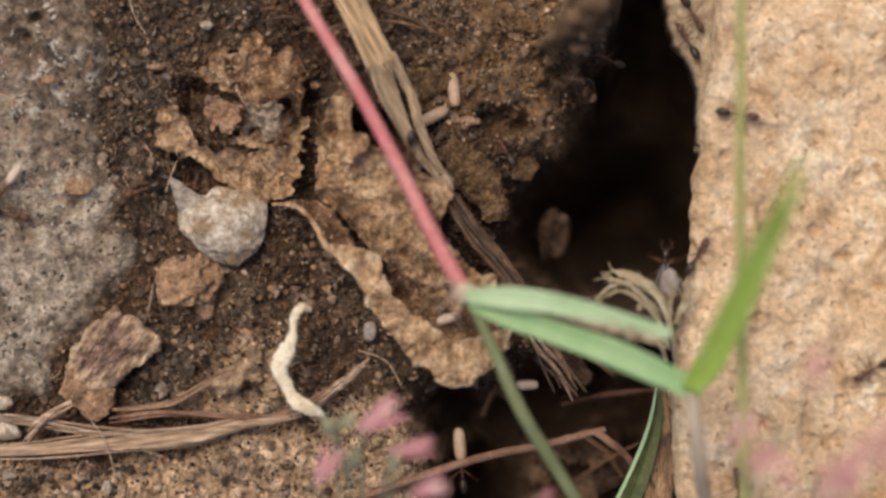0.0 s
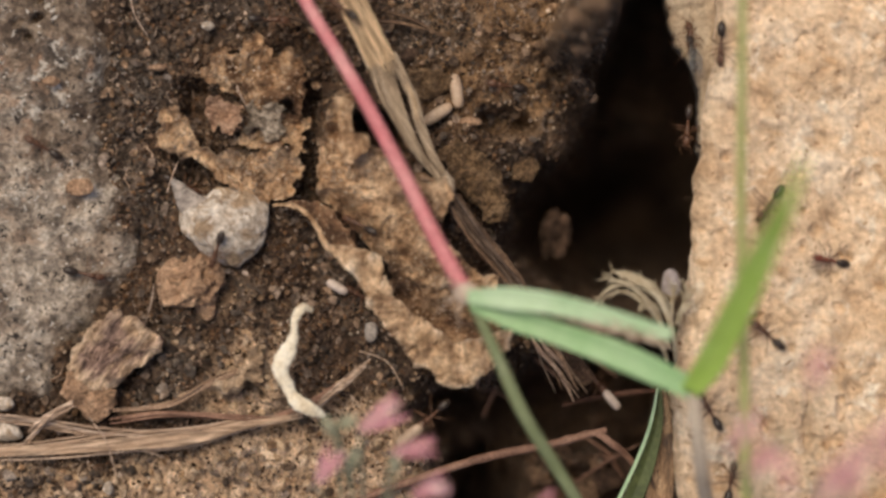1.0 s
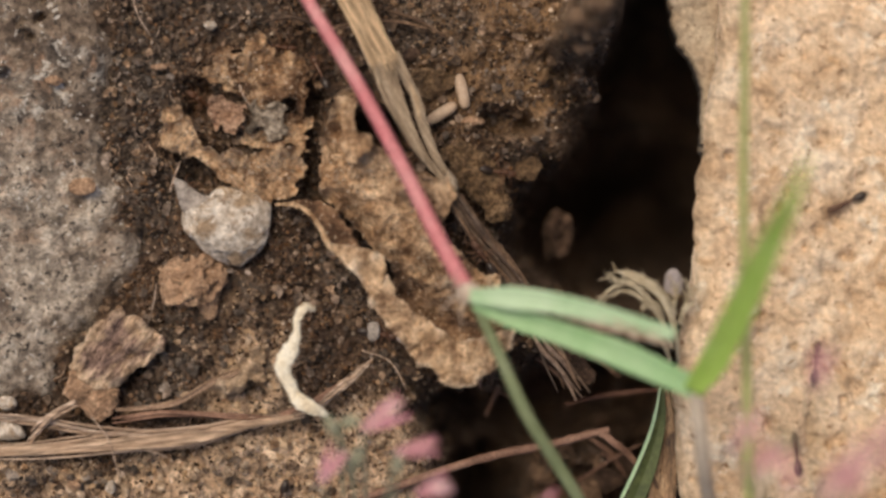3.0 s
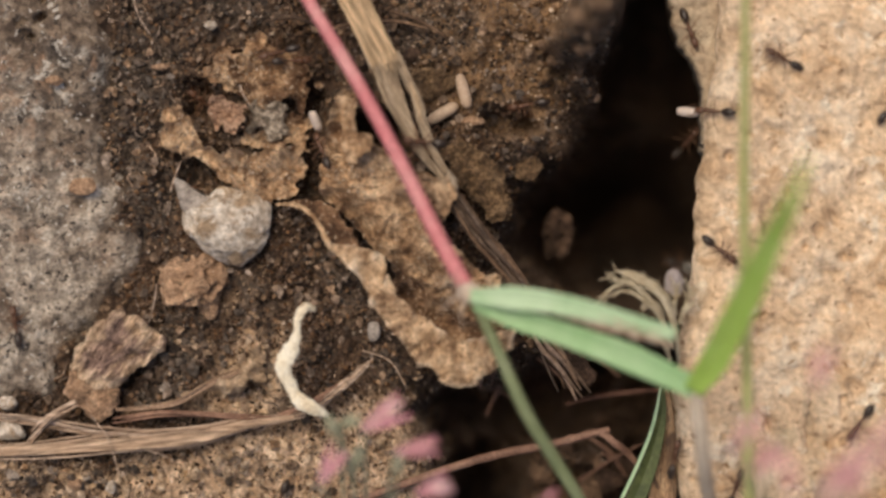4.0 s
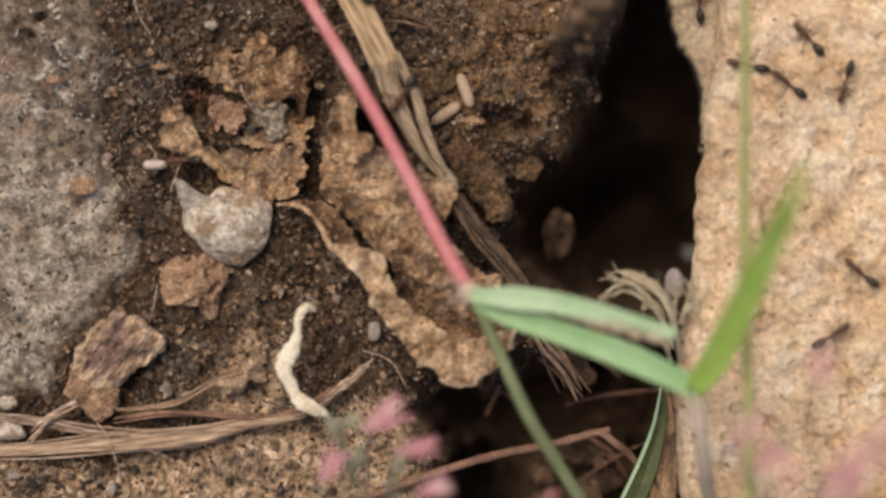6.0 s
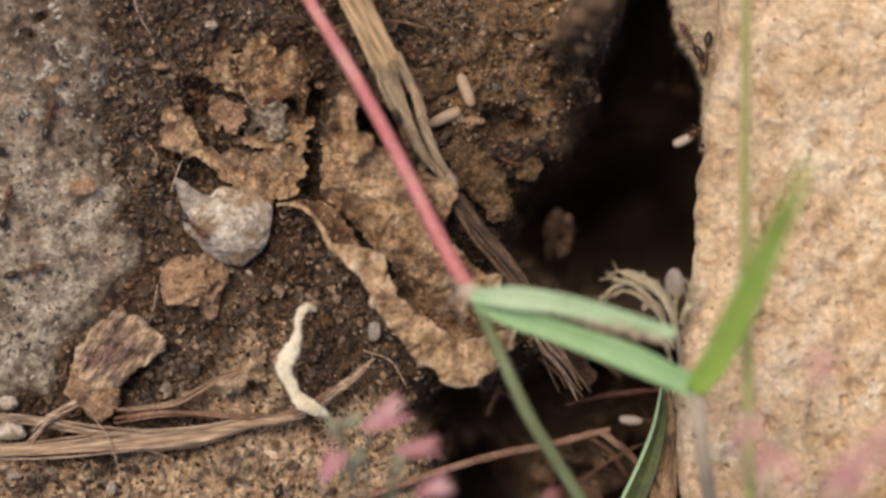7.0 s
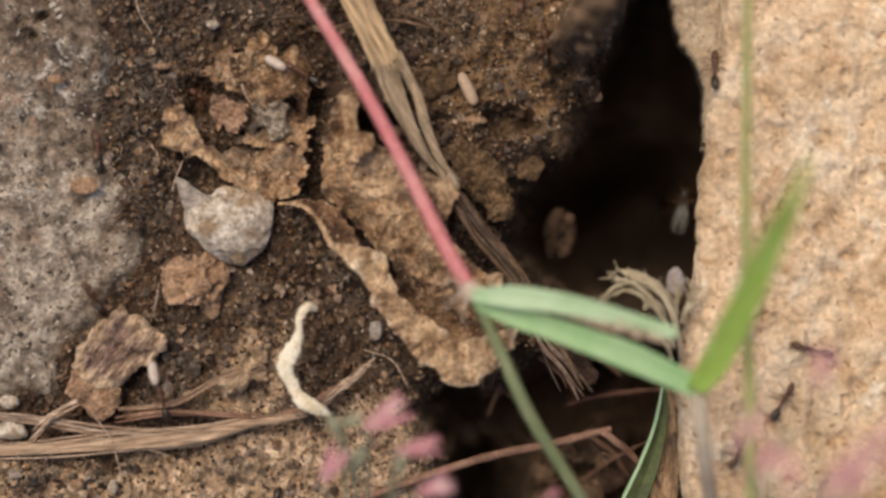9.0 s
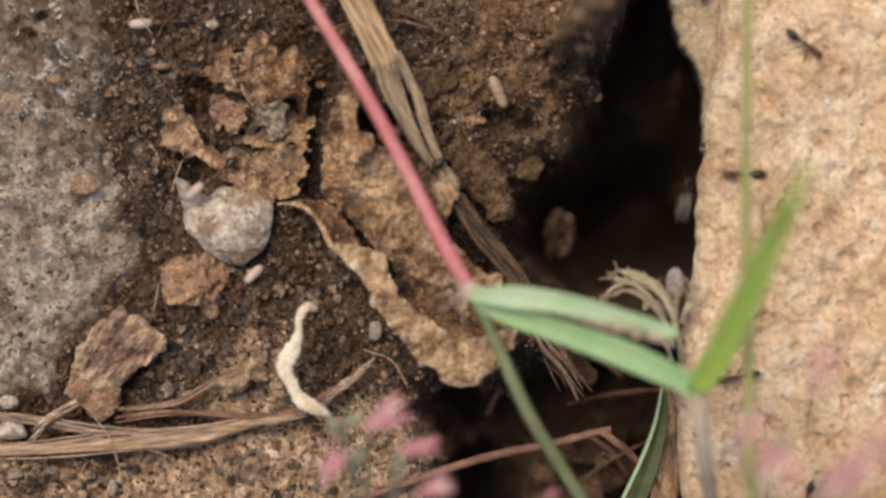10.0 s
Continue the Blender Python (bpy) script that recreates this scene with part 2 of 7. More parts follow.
M_TWIG = mat("ruddy_twig", (0.125, 0.063, 0.041), (0.21, 0.113, 0.075), (0.305, 0.178, 0.122), grain=0.35, blotch=3.0, bump=0.15, rough=0.6, contrast=0.6)
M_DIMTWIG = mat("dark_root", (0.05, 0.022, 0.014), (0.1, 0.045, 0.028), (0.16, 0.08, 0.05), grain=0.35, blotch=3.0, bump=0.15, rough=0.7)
M_BROWNBLADE = mat("browning_blade", (0.07, 0.038, 0.019), (0.22, 0.13, 0.068), (0.42, 0.285, 0.17), grain=0.4, blotch=3.0, bump=0.12, rough=0.5, stretch=(2, 0.6, 1), contrast=1.0, patch=((0.05, 0.026, 0.014), 2.2, 0.52, 0.62))
M_FLUFF = mat("seed_fluff", (0.34, 0.28, 0.27), (0.44, 0.375, 0.36), (0.55, 0.48, 0.46), grain=0.3, blotch=1.2, bump=0.3, translucent=0.2, contrast=0.5)
M_WISP = mat("dry_wisp", (0.4, 0.315, 0.205), (0.53, 0.445, 0.315), (0.64, 0.57, 0.43), grain=0.3, blotch=2.0, bump=0.05, translucent=0.25, contrast=0.4)


# ---- geometry helpers, in millimetres ----
def vnoise(x, y, seed=0):
    """Smooth lattice noise in -1..1 for arrays."""
    xi, yi = np.floor(x), np.floor(y)
    fx, fy = x - xi, y - yi
    fx, fy = fx * fx * (3 - 2 * fx), fy * fy * (3 - 2 * fy)

    def h(a, b):
        v = np.sin(a * 127.1 + b * 311.7 + seed * 74.7) * 43758.5453
        return 2 * (v - np.floor(v)) - 1
    top = h(xi, yi) * (1 - fx) + h(xi + 1, yi) * fx
    low = h(xi, yi + 1) * (1 - fx) + h(xi + 1, yi + 1) * fx
    return top * (1 - fy) + low * fy


def fbm(x, y, size, seed=0, octaves=4, gain=0.5):
    out, amp, f = 0.0, 1.0, 1.0 / size
    for k in range(octaves):
        out = out + amp * vnoise(x * f + 17.3 * k, y * f - 9.1 * k, seed + k)
        amp, f = amp * gain, f * 2.03
    return out


def step(a, b, v):
    t = np.clip((v - a) / (b - a), 0, 1)
    return t * t * (3 - 2 * t)


def inside(x, y, poly):
    """Signed distance to a closed outline, positive inside."""
    x, y = np.asarray(x, float), np.asarray(y, float)
    d, sign = np.full(x.shape, 1e9), np.zeros(x.shape, bool)
    for (ax, ay), (bx, by) in zip(poly, poly[1:] + poly[:1]):
        ex, ey = bx - ax, by - ay
        t = np.clip(((x - ax) * ex + (y - ay) * ey) / (ex * ex + ey * ey), 0, 1)
        d = np.minimum(d, np.hypot(x - ax - t * ex, y - ay - t * ey))
        cross = (ay > y) != (by > y)
        if ey:
            sign ^= cross & (x < ex * (y - ay) / ey + ax)
    return np.where(sign, d, -d)


def thing(name, base, label, category, group=""):
    ob = new(name)
    ob.empty_display_size = 0.002
    ob.location = Vector(base) * MM
    ob["base"] = list(base)
    return tagged(ob, label, category, group)


def to_object(name, bm, material, base, smooth=True):
    me = bpy.data.meshes.new(name)
    bmesh.ops.translate(bm, verts=bm.verts, vec=-Vector(base))
    bmesh.ops.scale(bm, verts=bm.verts, vec=(MM, MM, MM))
    bm.to_mesh(me)
    bm.free()
    me.shade_smooth() if smooth else me.shade_flat()
    me.materials.append(material)
    return new(name, me)


def part(name, bm, material, parent, label="", smooth=True):
    """One mesh under a thing or a part; bm is in world millimetres."""
    top = parent
    while top.parent:
        top = top.parent
    base = tuple(top["base"])
    ob = to_object(name, bm, material, base, smooth)
    ob.parent = parent
    return tagged(ob, label)


def solid(name, bm, material, base, label, category, group="", kind="", smooth=True):
    """A thing of one mesh."""
    ob = to_object(name, bm, material, base, smooth)
    ob.location = Vector(base) * MM
    ob["base"] = list(base)
    return tagged(ob, label, category, group, kind)


def glide(pts, n):
    """n points along a smooth line through pts."""
    pts = [Vector(p) for p in pts]
    ext = [2 * pts[0] - pts[1], *pts, 2 * pts[-1] - pts[-2]]
    out, spans = [], len(pts) - 1
    for i in range(n):
        s = i / (n - 1) * spans
        k = min(int(s), spans - 1)
        t, (a, b, c, d) = s - k, ext[k:k + 4]
        out.append(0.5 * (2 * b + (c - a) * t + (2 * a - 5 * b + 4 * c - d) * t * t + (3 * b - a - 3 * c + d) * t ** 3))
    return out


def sweep(bm, pts, profile, n=40, roll=lambda s: 0.0, wobble=0.0, seed=0):
    """A closed profile(s), a list of (side, up), carried along a line."""
    line, rings = glide(pts, n), []
    for i, p in enumerate(line):
        s = i / (n - 1)
        tan = (line[min(i + 1, n - 1)] - line[max(i - 1, 0)]).normalized()
        side = tan.cross(Vector((0, 0, 1)))
        side = side.normalized() if side.length > 1e-4 else Vector((1, 0, 0))
        up = side.cross(tan)
        c, sn = math.cos(roll(s)), math.sin(roll(s))
        a, b = side * c + up * sn, up * c - side * sn
        ring = []
        for j, (u, v) in enumerate(profile(s)):
            w = 1 + wobble * noise.noise((i * 0.4 + seed, j * 0.9, seed * 3.1))
            ring.append(bm.verts.new(p + a * (u * w) + b * (v * w)))
        rings.append(ring)
    for r0, r1 in zip(rings, rings[1:]):
        for j in range(len(r0)):
            k = (j + 1) % len(r0)
            bm.faces.new((r0[j], r0[k], r1[k], r1[j]))
    bm.faces.new(rings[0][::-1]), bm.faces.new(rings[-1])
    return bm


def tube(pts, radii, n=40, sides=10, flat=1.0, wobble=0.0, seed=0, bm=None):
    """A round or flattened rod; radii run along it."""
    bm = bm or bmesh.new()

    def prof(s):
        r = np.interp(s, np.linspace(0, 1, len(radii)), radii)
        return [(r * math.cos(2 * math.pi * j / sides), flat * r * math.sin(2 * math.pi * j / sides)) for j in range(sides)]
    return sweep(bm, pts, prof, n, wobble=wobble, seed=seed)


def blade(pts, widths, n=50, fold=0.35, thick=0.12, roll=lambda s: 0.0, ribs=0, seed=0, wobble=0.0, curl=0.0, bm=None):
    """A grass blade: a strip folded along its midrib, with optional ribs."""
    bm = bm or bmesh.new()
    m = 12 if not ribs else 4 * ribs

    def prof(s):
        w = np.interp(s, np.linspace(0, 1, len(widths)), widths) / 2
        top, low = [], []
        for j in range(m + 1):
            u = 2 * j / m - 1
            v = fold * w * abs(u) + curl * w * u * u + (0.11 * w * math.cos(j * math.pi) if ribs else 0)
            top.append((u * w, v + thick / 2))
            low.append((u * w, v - thick / 2))
        return low + top[::-1]
    return sweep(bm, pts, prof, n, roll, wobble, seed)


def lump(center, size, seed, rough=0.18, facet=0.0, detail=4, turn=(0, 0, 0)):
    """An irregular stone or clod."""
    bm = bmesh.new()
    bmesh.ops.create_icosphere(bm, subdivisions=detail, radius=1.0)
    rng = random.Random(seed)
    cuts = [(Vector((rng.gauss(0, 1), rng.gauss(0, 1), rng.gauss(0, 1))).normalized(), rng.uniform(0.62, 0.88)) for _ in range(9)]
    rot = Euler([radians(a) for a in turn]).to_matrix()
    for v in bm.verts:
        d = v.co.normalized()
        r = 1 + rough * noise.noise(d * 1.3 + Vector((seed, 0, 0))) + rough * 0.5 * noise.noise(d * 3.1 + Vector((0, seed, 0))) \
            + rough * 0.3 * noise.noise(d * 8 + Vector((0, 0, seed))) + rough * 0.16 * noise.noise(d * 19 + Vector((seed, 0, seed)))
        for nrm, h in cuts:
            k = d.dot(nrm) * r
            if facet and k > h:
                r *= 1 - facet * (k - h) / k
        v.co = Vector(center) + rot @ Vector((d.x * r * size[0], d.y * r * size[1], d.z * r * size[2]))
    return bm


def flake(outline, height, cell=0.3, thick=0.25, ragged=0.5, seed=0, holes=(), grit=0.12, curl=0.0):
    """A thin uneven sheet, a torn outline in plan bent to height(x, y); curl lifts its edges here and there."""
    outline = [tuple(p[:2]) for p in outline]
    xs, ys = [p[0] for p in outline], [p[1] for p in outline]
    gx, gy = np.arange(min(xs) - 1, max(xs) + 1, cell), np.arange(min(ys) - 1, max(ys) + 1, cell)
    X, Y = np.meshgrid(gx, gy, indexing="ij")
    d = inside(X, Y, list(outline)) + ragged * fbm(X, Y, 1.6, seed, 3) + 0.35 * ragged * fbm(X, Y, 0.55, seed + 2, 2)
    for hole in holes:
        d = np.minimum(d, -(inside(X, Y, list(hole)) + ragged * fbm(X, Y, 1.2, seed + 5, 3)))
    Z = height(X, Y) + grit * fbm(X, Y, 0.8, seed + 9, 2) + curl * np.exp(-np.maximum(d, 0) / 0.8) * (0.45 + 0.8 * vnoise(X / 2.6, Y / 2.6, seed + 31))
    # pull the border points on to the true edge
    gxd, gyd = np.gradient(d, cell)
    g2 = gxd ** 2 + gyd ** 2 + 0.05
    near = (d < 0) & (d > -cell * 1.6)
    X2, Y2 = np.where(near, X - d * gxd / g2, X), np.where(near, Y - d * gyd / g2, Y)
    keep = d > -cell * 1.2
    bm, top, low = bmesh.new(), {}, {}
    for i, j in zip(*np.nonzero(keep)):
        top[i, j] = bm.verts.new((X2[i, j], Y2[i, j], Z[i, j] + thick / 2))
        low[i, j] = bm.verts.new((X2[i, j], Y2[i, j], Z[i, j] - thick / 2))
    edges = {}
    for i, j in top:
        q = [(i, j), (i + 1, j), (i + 1, j + 1), (i, j + 1)]
        if all(k in top for k in q) and max(d[k] for k in q) > 0:
            bm.faces.new([top[k] for k in q])
            bm.faces.new([low[k] for k in q[::-1]])
            for a, b in zip(q, q[1:] + q[:1]):
                edges[a, b] = True
    for a, b in edges:
        if (b, a) not in edges:
            bm.faces.new((top[b], top[a], low[a], low[b]))
    bmesh.ops.delete(bm, geom=[v for v in bm.verts if not v.link_faces], context="VERTS")
    return bm


def field(name, xs, ys, height, material, floor=None):
    """A grid mesh over xs by ys at height(x, y), without what lies below floor."""
    X, Y = np.meshgrid(xs, ys, indexing="ij")
    Z = height(X, Y)
    n, m = X.shape
    verts = np.stack([X, Y, Z], -1).reshape(-1, 3) * MM
    idx = np.arange(n * m).reshape(n, m)
    faces = np.stack([idx[:-1, :-1], idx[1:, :-1], idx[1:, 1:], idx[:-1, 1:]], -1).reshape(-1, 4)
    if floor is not None:
        faces = faces[(Z.reshape(-1)[faces] > floor).any(1)]
        used, faces = np.unique(faces, return_inverse=True)
        verts, faces = verts[used], faces.reshape(-1, 4)
    me = bpy.data.meshes.new(name)
    me.from_pydata(verts.tolist(), [], faces.tolist())
    me.shade_smooth()
    me.materials.append(material)
    return new(name, me)


# ---- the ground: crumbly earth between two stones, falling into a crevice ----
CREVICE = [(25.0, 39.27), (22.8, 33.5), (20.6, 28.6), (17.8, 25.9), (15.6, 23.6), (15.7, 21.2), (16.6, 18.9), (16.0, 13.8), (12.7, 10.2), (9.2, 7.2), (7.6, 3.2), (7.6, -0.63), (10.2, -5.53), (17.92, -9.03),
           (29.12, -10.43), (44.52, -8.33), (44.52, 39.27)]
BROW = [(14.07, 25.27), (18.62, 33.67), (22.82, 35.07), (22.12, 23.87), (20.72, 16.52), (17.92, 18.97)]
HOLLOW = [(-4.6, -16.6), (0.0, -15.61), (5.32, -16.17), (12.32, -12.53), (22.12, -10.43), (44.52, -8.33), (44.52, -39.13), (-0.4, -39.13), (-0.6, -28.63), (-1.9, -24.43), (-3.6, -20.58)]
SILL = [(9.52, -24.43), (15.82, -23.38), (24.92, -24.43), (27.72, -30.73), (27.72, -39.13), (8.12, -39.13)]
PIT = [(0.2, -27.23), (6.37, -26.18), (7.42, -32.13), (6.72, -39.13), (0.2, -39.13)]
SHELF = [(-82.88, -25.13), (-44.38, -25.48), (-26.88, -24.43), (-15.68, -20.58), (-7.4, -19.18), (-3.9, -21.2), (-2.9, -25.13), (-1.6, -29.33), (-1.6, -46.13), (-82.88, -46.13)]
BURROW = [(-32.48, 20.37), (-28.98, 20.72), (-27.23, 18.62), (-28.98, 16.17), (-31.78, 16.52)]
BLOCK = [(-5.88, 37.87), (22.12, 37.87), (19.32, 26.67), (12.32, 23.17), (15.82, 18.27), (15.12, 11.97), (8.12, 11.97), (-3.08, 16.87), (-6.58, 26.67)]
PATCH = [(-28.0, -13.0), (-24.0, -10.5), (-20.0, -10.4), (-18.4, -14.0), (-19.0, -20.0), (-24.0, -21.5), (-29.0, -20.0)]
GAP = [(-17.43, 21.07), (-14.28, 18.97), (-15.96, 14.07), (-16.24, 8.47), (-12.88, 4.97), (-10.08, 0.77), (-12.88, 1.12), (-15.33, 4.27), (-18.48, 6.72), (-16.73, 11.27)]
BED = [(-13.58, 7.77), (-7.28, 9.87), (-0.28, 1.47), (6.72, -5.53), (7.42, -11.13), (3.22, -14.63), (-0.98, -12.53), (-5.88, -6.93), (-7.28, -2.03), (-12.88, 2.87)]
SLOT = [(-11.6, 17.6), (-5.88, 17.22), (-3.9, 12.3), (-8.6, 12.1), (-11.4, 14.4)]
HUMUS = [(-41.0, 42.0), (-21.0, 42.0), (-22.0, 29.0), (-28.0, 25.0), (-31.5, 22.5), (-33.0, 18.0), (-36.5, 13.5), (-31.0, 9.0), (-33.5, 2.5), (-38.0, 1.0), (-41.0, 9.0), (-42.0, 20.0)]
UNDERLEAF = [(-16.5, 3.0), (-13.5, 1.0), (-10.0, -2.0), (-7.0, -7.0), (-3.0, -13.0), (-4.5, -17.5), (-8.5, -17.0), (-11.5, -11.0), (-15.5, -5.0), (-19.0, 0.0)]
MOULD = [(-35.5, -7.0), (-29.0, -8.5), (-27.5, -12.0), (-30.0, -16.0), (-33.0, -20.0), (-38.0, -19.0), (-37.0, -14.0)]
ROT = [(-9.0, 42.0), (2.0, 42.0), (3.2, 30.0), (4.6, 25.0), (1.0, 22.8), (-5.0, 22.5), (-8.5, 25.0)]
# BRINK and LIP darken the earth in place of shade at the crevice.
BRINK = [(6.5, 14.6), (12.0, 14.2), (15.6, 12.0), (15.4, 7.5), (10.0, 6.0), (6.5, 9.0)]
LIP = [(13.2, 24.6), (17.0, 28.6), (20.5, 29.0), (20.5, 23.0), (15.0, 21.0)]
GULLY = [(4.4, 16.2), (5.3, 17.6), (8.2, 17.4), (11.2, 16.4), (11.8, 15.0), (9.0, 14.8), (6.5, 14.2)]
UNDERCUT = [(-32.62, 11.27), (-28.98, 11.83), (-26.88, 7.77), (-30.38, 6.37), (-32.48, 7.77)]


def ground(x, y):
    w = 1.0 * fbm(x, y, 3.0, 31, 2)
    h = 1.3 * fbm(x, y, 14, 3, 3) + 0.95 * fbm(x, y, 2.6, 7, 3, 0.55) + 0.5 * fbm(x, y, 1.0, 11, 2) + 0.2 * vnoise(x / 0.55, y / 0.55, 13)
    h = h + 1.6 * step(-2, 3, inside(x, y, BLOCK) + w)
    h = h + 1.2 * step(-1.5, 2, inside(x, y, SHELF) + w)
    h = h - 10 * step(-2.0, 2, inside(x, y, HOLLOW) + w) - 30 * step(0.5, 6, inside(x, y, HOLLOW) + w) * (1 + 0.15 * fbm(x, y, 5, 21, 2))
    h = h - 16 * step(-0.5, 2, inside(x, y, PIT)) + 26 * step(-1, 3, inside(x, y, SILL) + w)
    h = h - 4 * step(-1, 1, inside(x, y, BURROW)) - 3 * step(-1, 1, inside(x, y, UNDERCUT))
    h = h - 3.2 * step(-1.2, 1.2, inside(x, y, GAP) + 0.4 * w)
    h = h - 8 * step(-1.0, 2.0, inside(x, y, BED)) - 11 * step(-0.6, 1.2, inside(x, y, SLOT))
    h = h - 6 * step(-0.8, 0.9, inside(x, y, GULLY) + 0.4 * w)
    c = inside(x, y, CREVICE) + w
    h = h - 3 * step(-7, 1, c) - 12 * step(-1.6, 3, c) - 32 * step(1, 6, c) - (6 + 30 * step(17, 6, y)) * step(4, 13, c) + 26 * step(-2.5, 3, inside(x, y, BROW) + 2.2 * w)
    return h * step(420, 90, np.maximum(np.abs(x), np.abs(y)))


def ground_at(x, y):
    return float(ground(np.array([float(x)]), np.array([float(y)]))[0])


def axis(lo, hi, fine, far):
    """Even steps from lo to hi, then ever wider ones out to far on both sides."""
    inner = list(np.arange(lo, hi + fine / 2, fine))
    out, stepw = [], fine
    while (out[-1] if out else 0) < far:
        stepw *= 1.35
        out.append((out[-1] if out else 0) + stepw)
    return np.array([lo - o for o in out[::-1]] + inner + [inner[-1] + o for o in out])


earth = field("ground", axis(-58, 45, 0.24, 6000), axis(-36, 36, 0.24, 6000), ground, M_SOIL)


def soil_kind(x, y):
    """Where the earth is pale and sandy (1) or dark with rotted leaves (0)."""
    n = 0.35 * fbm(x, y, 6, 101, 3) + 0.2 * fbm(x, y, 1.5, 103, 2)
    a = step(-3, 3, inside(x, y, SHELF)) * (0.8 + 0.25 * step(-44, -30, x))
    b = 0.1 * step(-2, 4, inside(x, y, BLOCK))
    c = 0.8 * step(-2, 2, inside(x, y, PATCH))
    near = step(200, 60, np.maximum(np.abs(x), np.abs(y)))
    return np.clip(np.maximum(np.maximum(a, b), c) * (1 + n) + 0.35 * n, 0, 1) * near


def paint(ob, name, kind):
    """Store a soil or crust kind on the points of a mesh."""
    me, top = ob.data, ob
    while top.parent:
        top = top.parent
    co = np.zeros(len(me.vertices) * 3)
    me.vertices.foreach_get("co", co)
    co = co.reshape(-1, 3) / MM + (np.array(list(top["base"])) if "base" in top else 0)
    at = me.attributes.new(name, "FLOAT", "POINT")
    at.data.foreach_set("value", kind(co[:, 0], co[:, 1]).astype(np.float32))


paint(earth, "sand", soil_kind)
paint(earth, "ochre", lambda x, y: np.clip(step(-2, 4, inside(x, y, BLOCK) + 1.5 * fbm(x, y, 4, 107, 3)) * (0.75 + 0.5 * fbm(x, y, 3, 109, 3)), 0, 1))


def humus_shade_kind(x, y):
    """Where the earth is darker (1): rotted leaves, the ground by the leaf, shade painted at the crevice."""
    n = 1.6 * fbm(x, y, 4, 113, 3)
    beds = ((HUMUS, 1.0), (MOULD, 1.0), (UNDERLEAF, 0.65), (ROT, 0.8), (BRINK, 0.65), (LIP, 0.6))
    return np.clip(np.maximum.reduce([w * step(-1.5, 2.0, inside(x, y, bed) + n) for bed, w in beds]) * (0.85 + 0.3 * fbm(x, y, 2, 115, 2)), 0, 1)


paint(earth, "humus", humus_shade_kind)
tagged(earth, "brown crumbly earth sinking into a dark crevice", "ground", kind="structure")


def band_kind(line, wide, seed=0, gain=1.0):
    """A band along a line, for grime, wear or painted shade, fading over the given width."""
    def f(x, y):
        d = np.full(x.shape, 1e9)
        for a, b in zip(line, line[1:]):
            ex, ey = b[0] - a[0], b[1] - a[1]
            t = np.clip(((x - a[0]) * ex + (y - a[1]) * ey) / (ex * ex + ey * ey), 0, 1)
            d = np.minimum(d, np.hypot(x - a[0] - t * ex, y - a[1] - t * ey))
        return np.clip(gain * step(wide, 0.0, d + 1.2 * fbm(x, y, 2.5, seed, 3)), 0, 1)
    return f


# ---- the two stones ----
def edge_x(y):
    """The worn left edge of the pale stone."""
    ys = [-46.13, -30.87, -25.13, -18.13, -11.13, -4.13, 2.87, 7.07, 11.97, 17.57, 23.17, 30.87, 41.37]
    xs = [29.5, 28.4, 28.0, 27.4, 28.2, 29.2, 30.2, 30.1, 31.0, 31.5, 32.7, 33.2, 33.0]
    return np.interp(y, ys, xs)


DENTS = ((40.4, -9.0, 1.2, 1.0), (38.7, -8.3, 0.7, 0.7), (45.6, -6.9, 1.0, 0.7), (46.9, -6.7, 0.9, 0.7), (45.9, 13.5, 1.3, 0.8), (49.3, -0.8, 0.8, 0.7), (46.4, -2.7, 0.7, 0.8), (40.1, 22.8, 0.8, 0.5), (39.3, 2.6, 0.8, 0.6), (42.4, -11.6, 0.7, 0.6),
         (48.2, 21.0, 0.9, 0.5), (50.4, 8.8, 0.9, 0.5), (37.6, -14.0, 0.6, 0.6), (36.2, -24.0, 0.8, 0.6))
pit_rng = random.Random(58)
DENTS += tuple((pit_rng.uniform(37.0, 51.5), pit_rng.uniform(-13.5, 12.0), pit_rng.uniform(0.3, 0.75), pit_rng.uniform(0.4, 0.8)) for _ in range(30))
SLITS = (((44.5, -17.6), (44.7, -24.4), 0.55, 1.3), ((45.2, 6.6), (47.4, 3.2), 0.5, 0.8), ((43.4, 19.4), (46.4, 22.0), 0.4, 0.5), ((41.6, 8.4), (44.8, 11.2), 0.4, 0.5), ((48.0, -14.0), (50.6, -17.0), 0.5, 0.6), ((38.2, -3.0), (40.6, -6.4), 0.5, 0.6))


def hollows(x, y):
    """How deep the weathered hollows and slits of the pale stone are, in millimetres."""
    u, v = x + 0.35 * fbm(x, y, 1.4, 57, 2), y + 0.35 * fbm(x, y, 1.4, 58, 2)
    out = 0 * x
    for cx, cy, r, deep in DENTS:
        out = out + deep * np.exp(-((u - cx) ** 2 + (v - cy) ** 2) / (r * r))
    for (ax, ay), (bx, by), r, deep in SLITS:
        ex, ey = bx - ax, by - ay
        t = np.clip(((u - ax) * ex + (v - ay) * ey) / (ex * ex + ey * ey), 0, 1)
        out = out + deep * np.exp(-((u - ax - t * ex) ** 2 + (v - ay - t * ey) ** 2) / (r * r)) * (0.7 + 0.3 * np.cos(6.28 * t + 1.0))
    return out


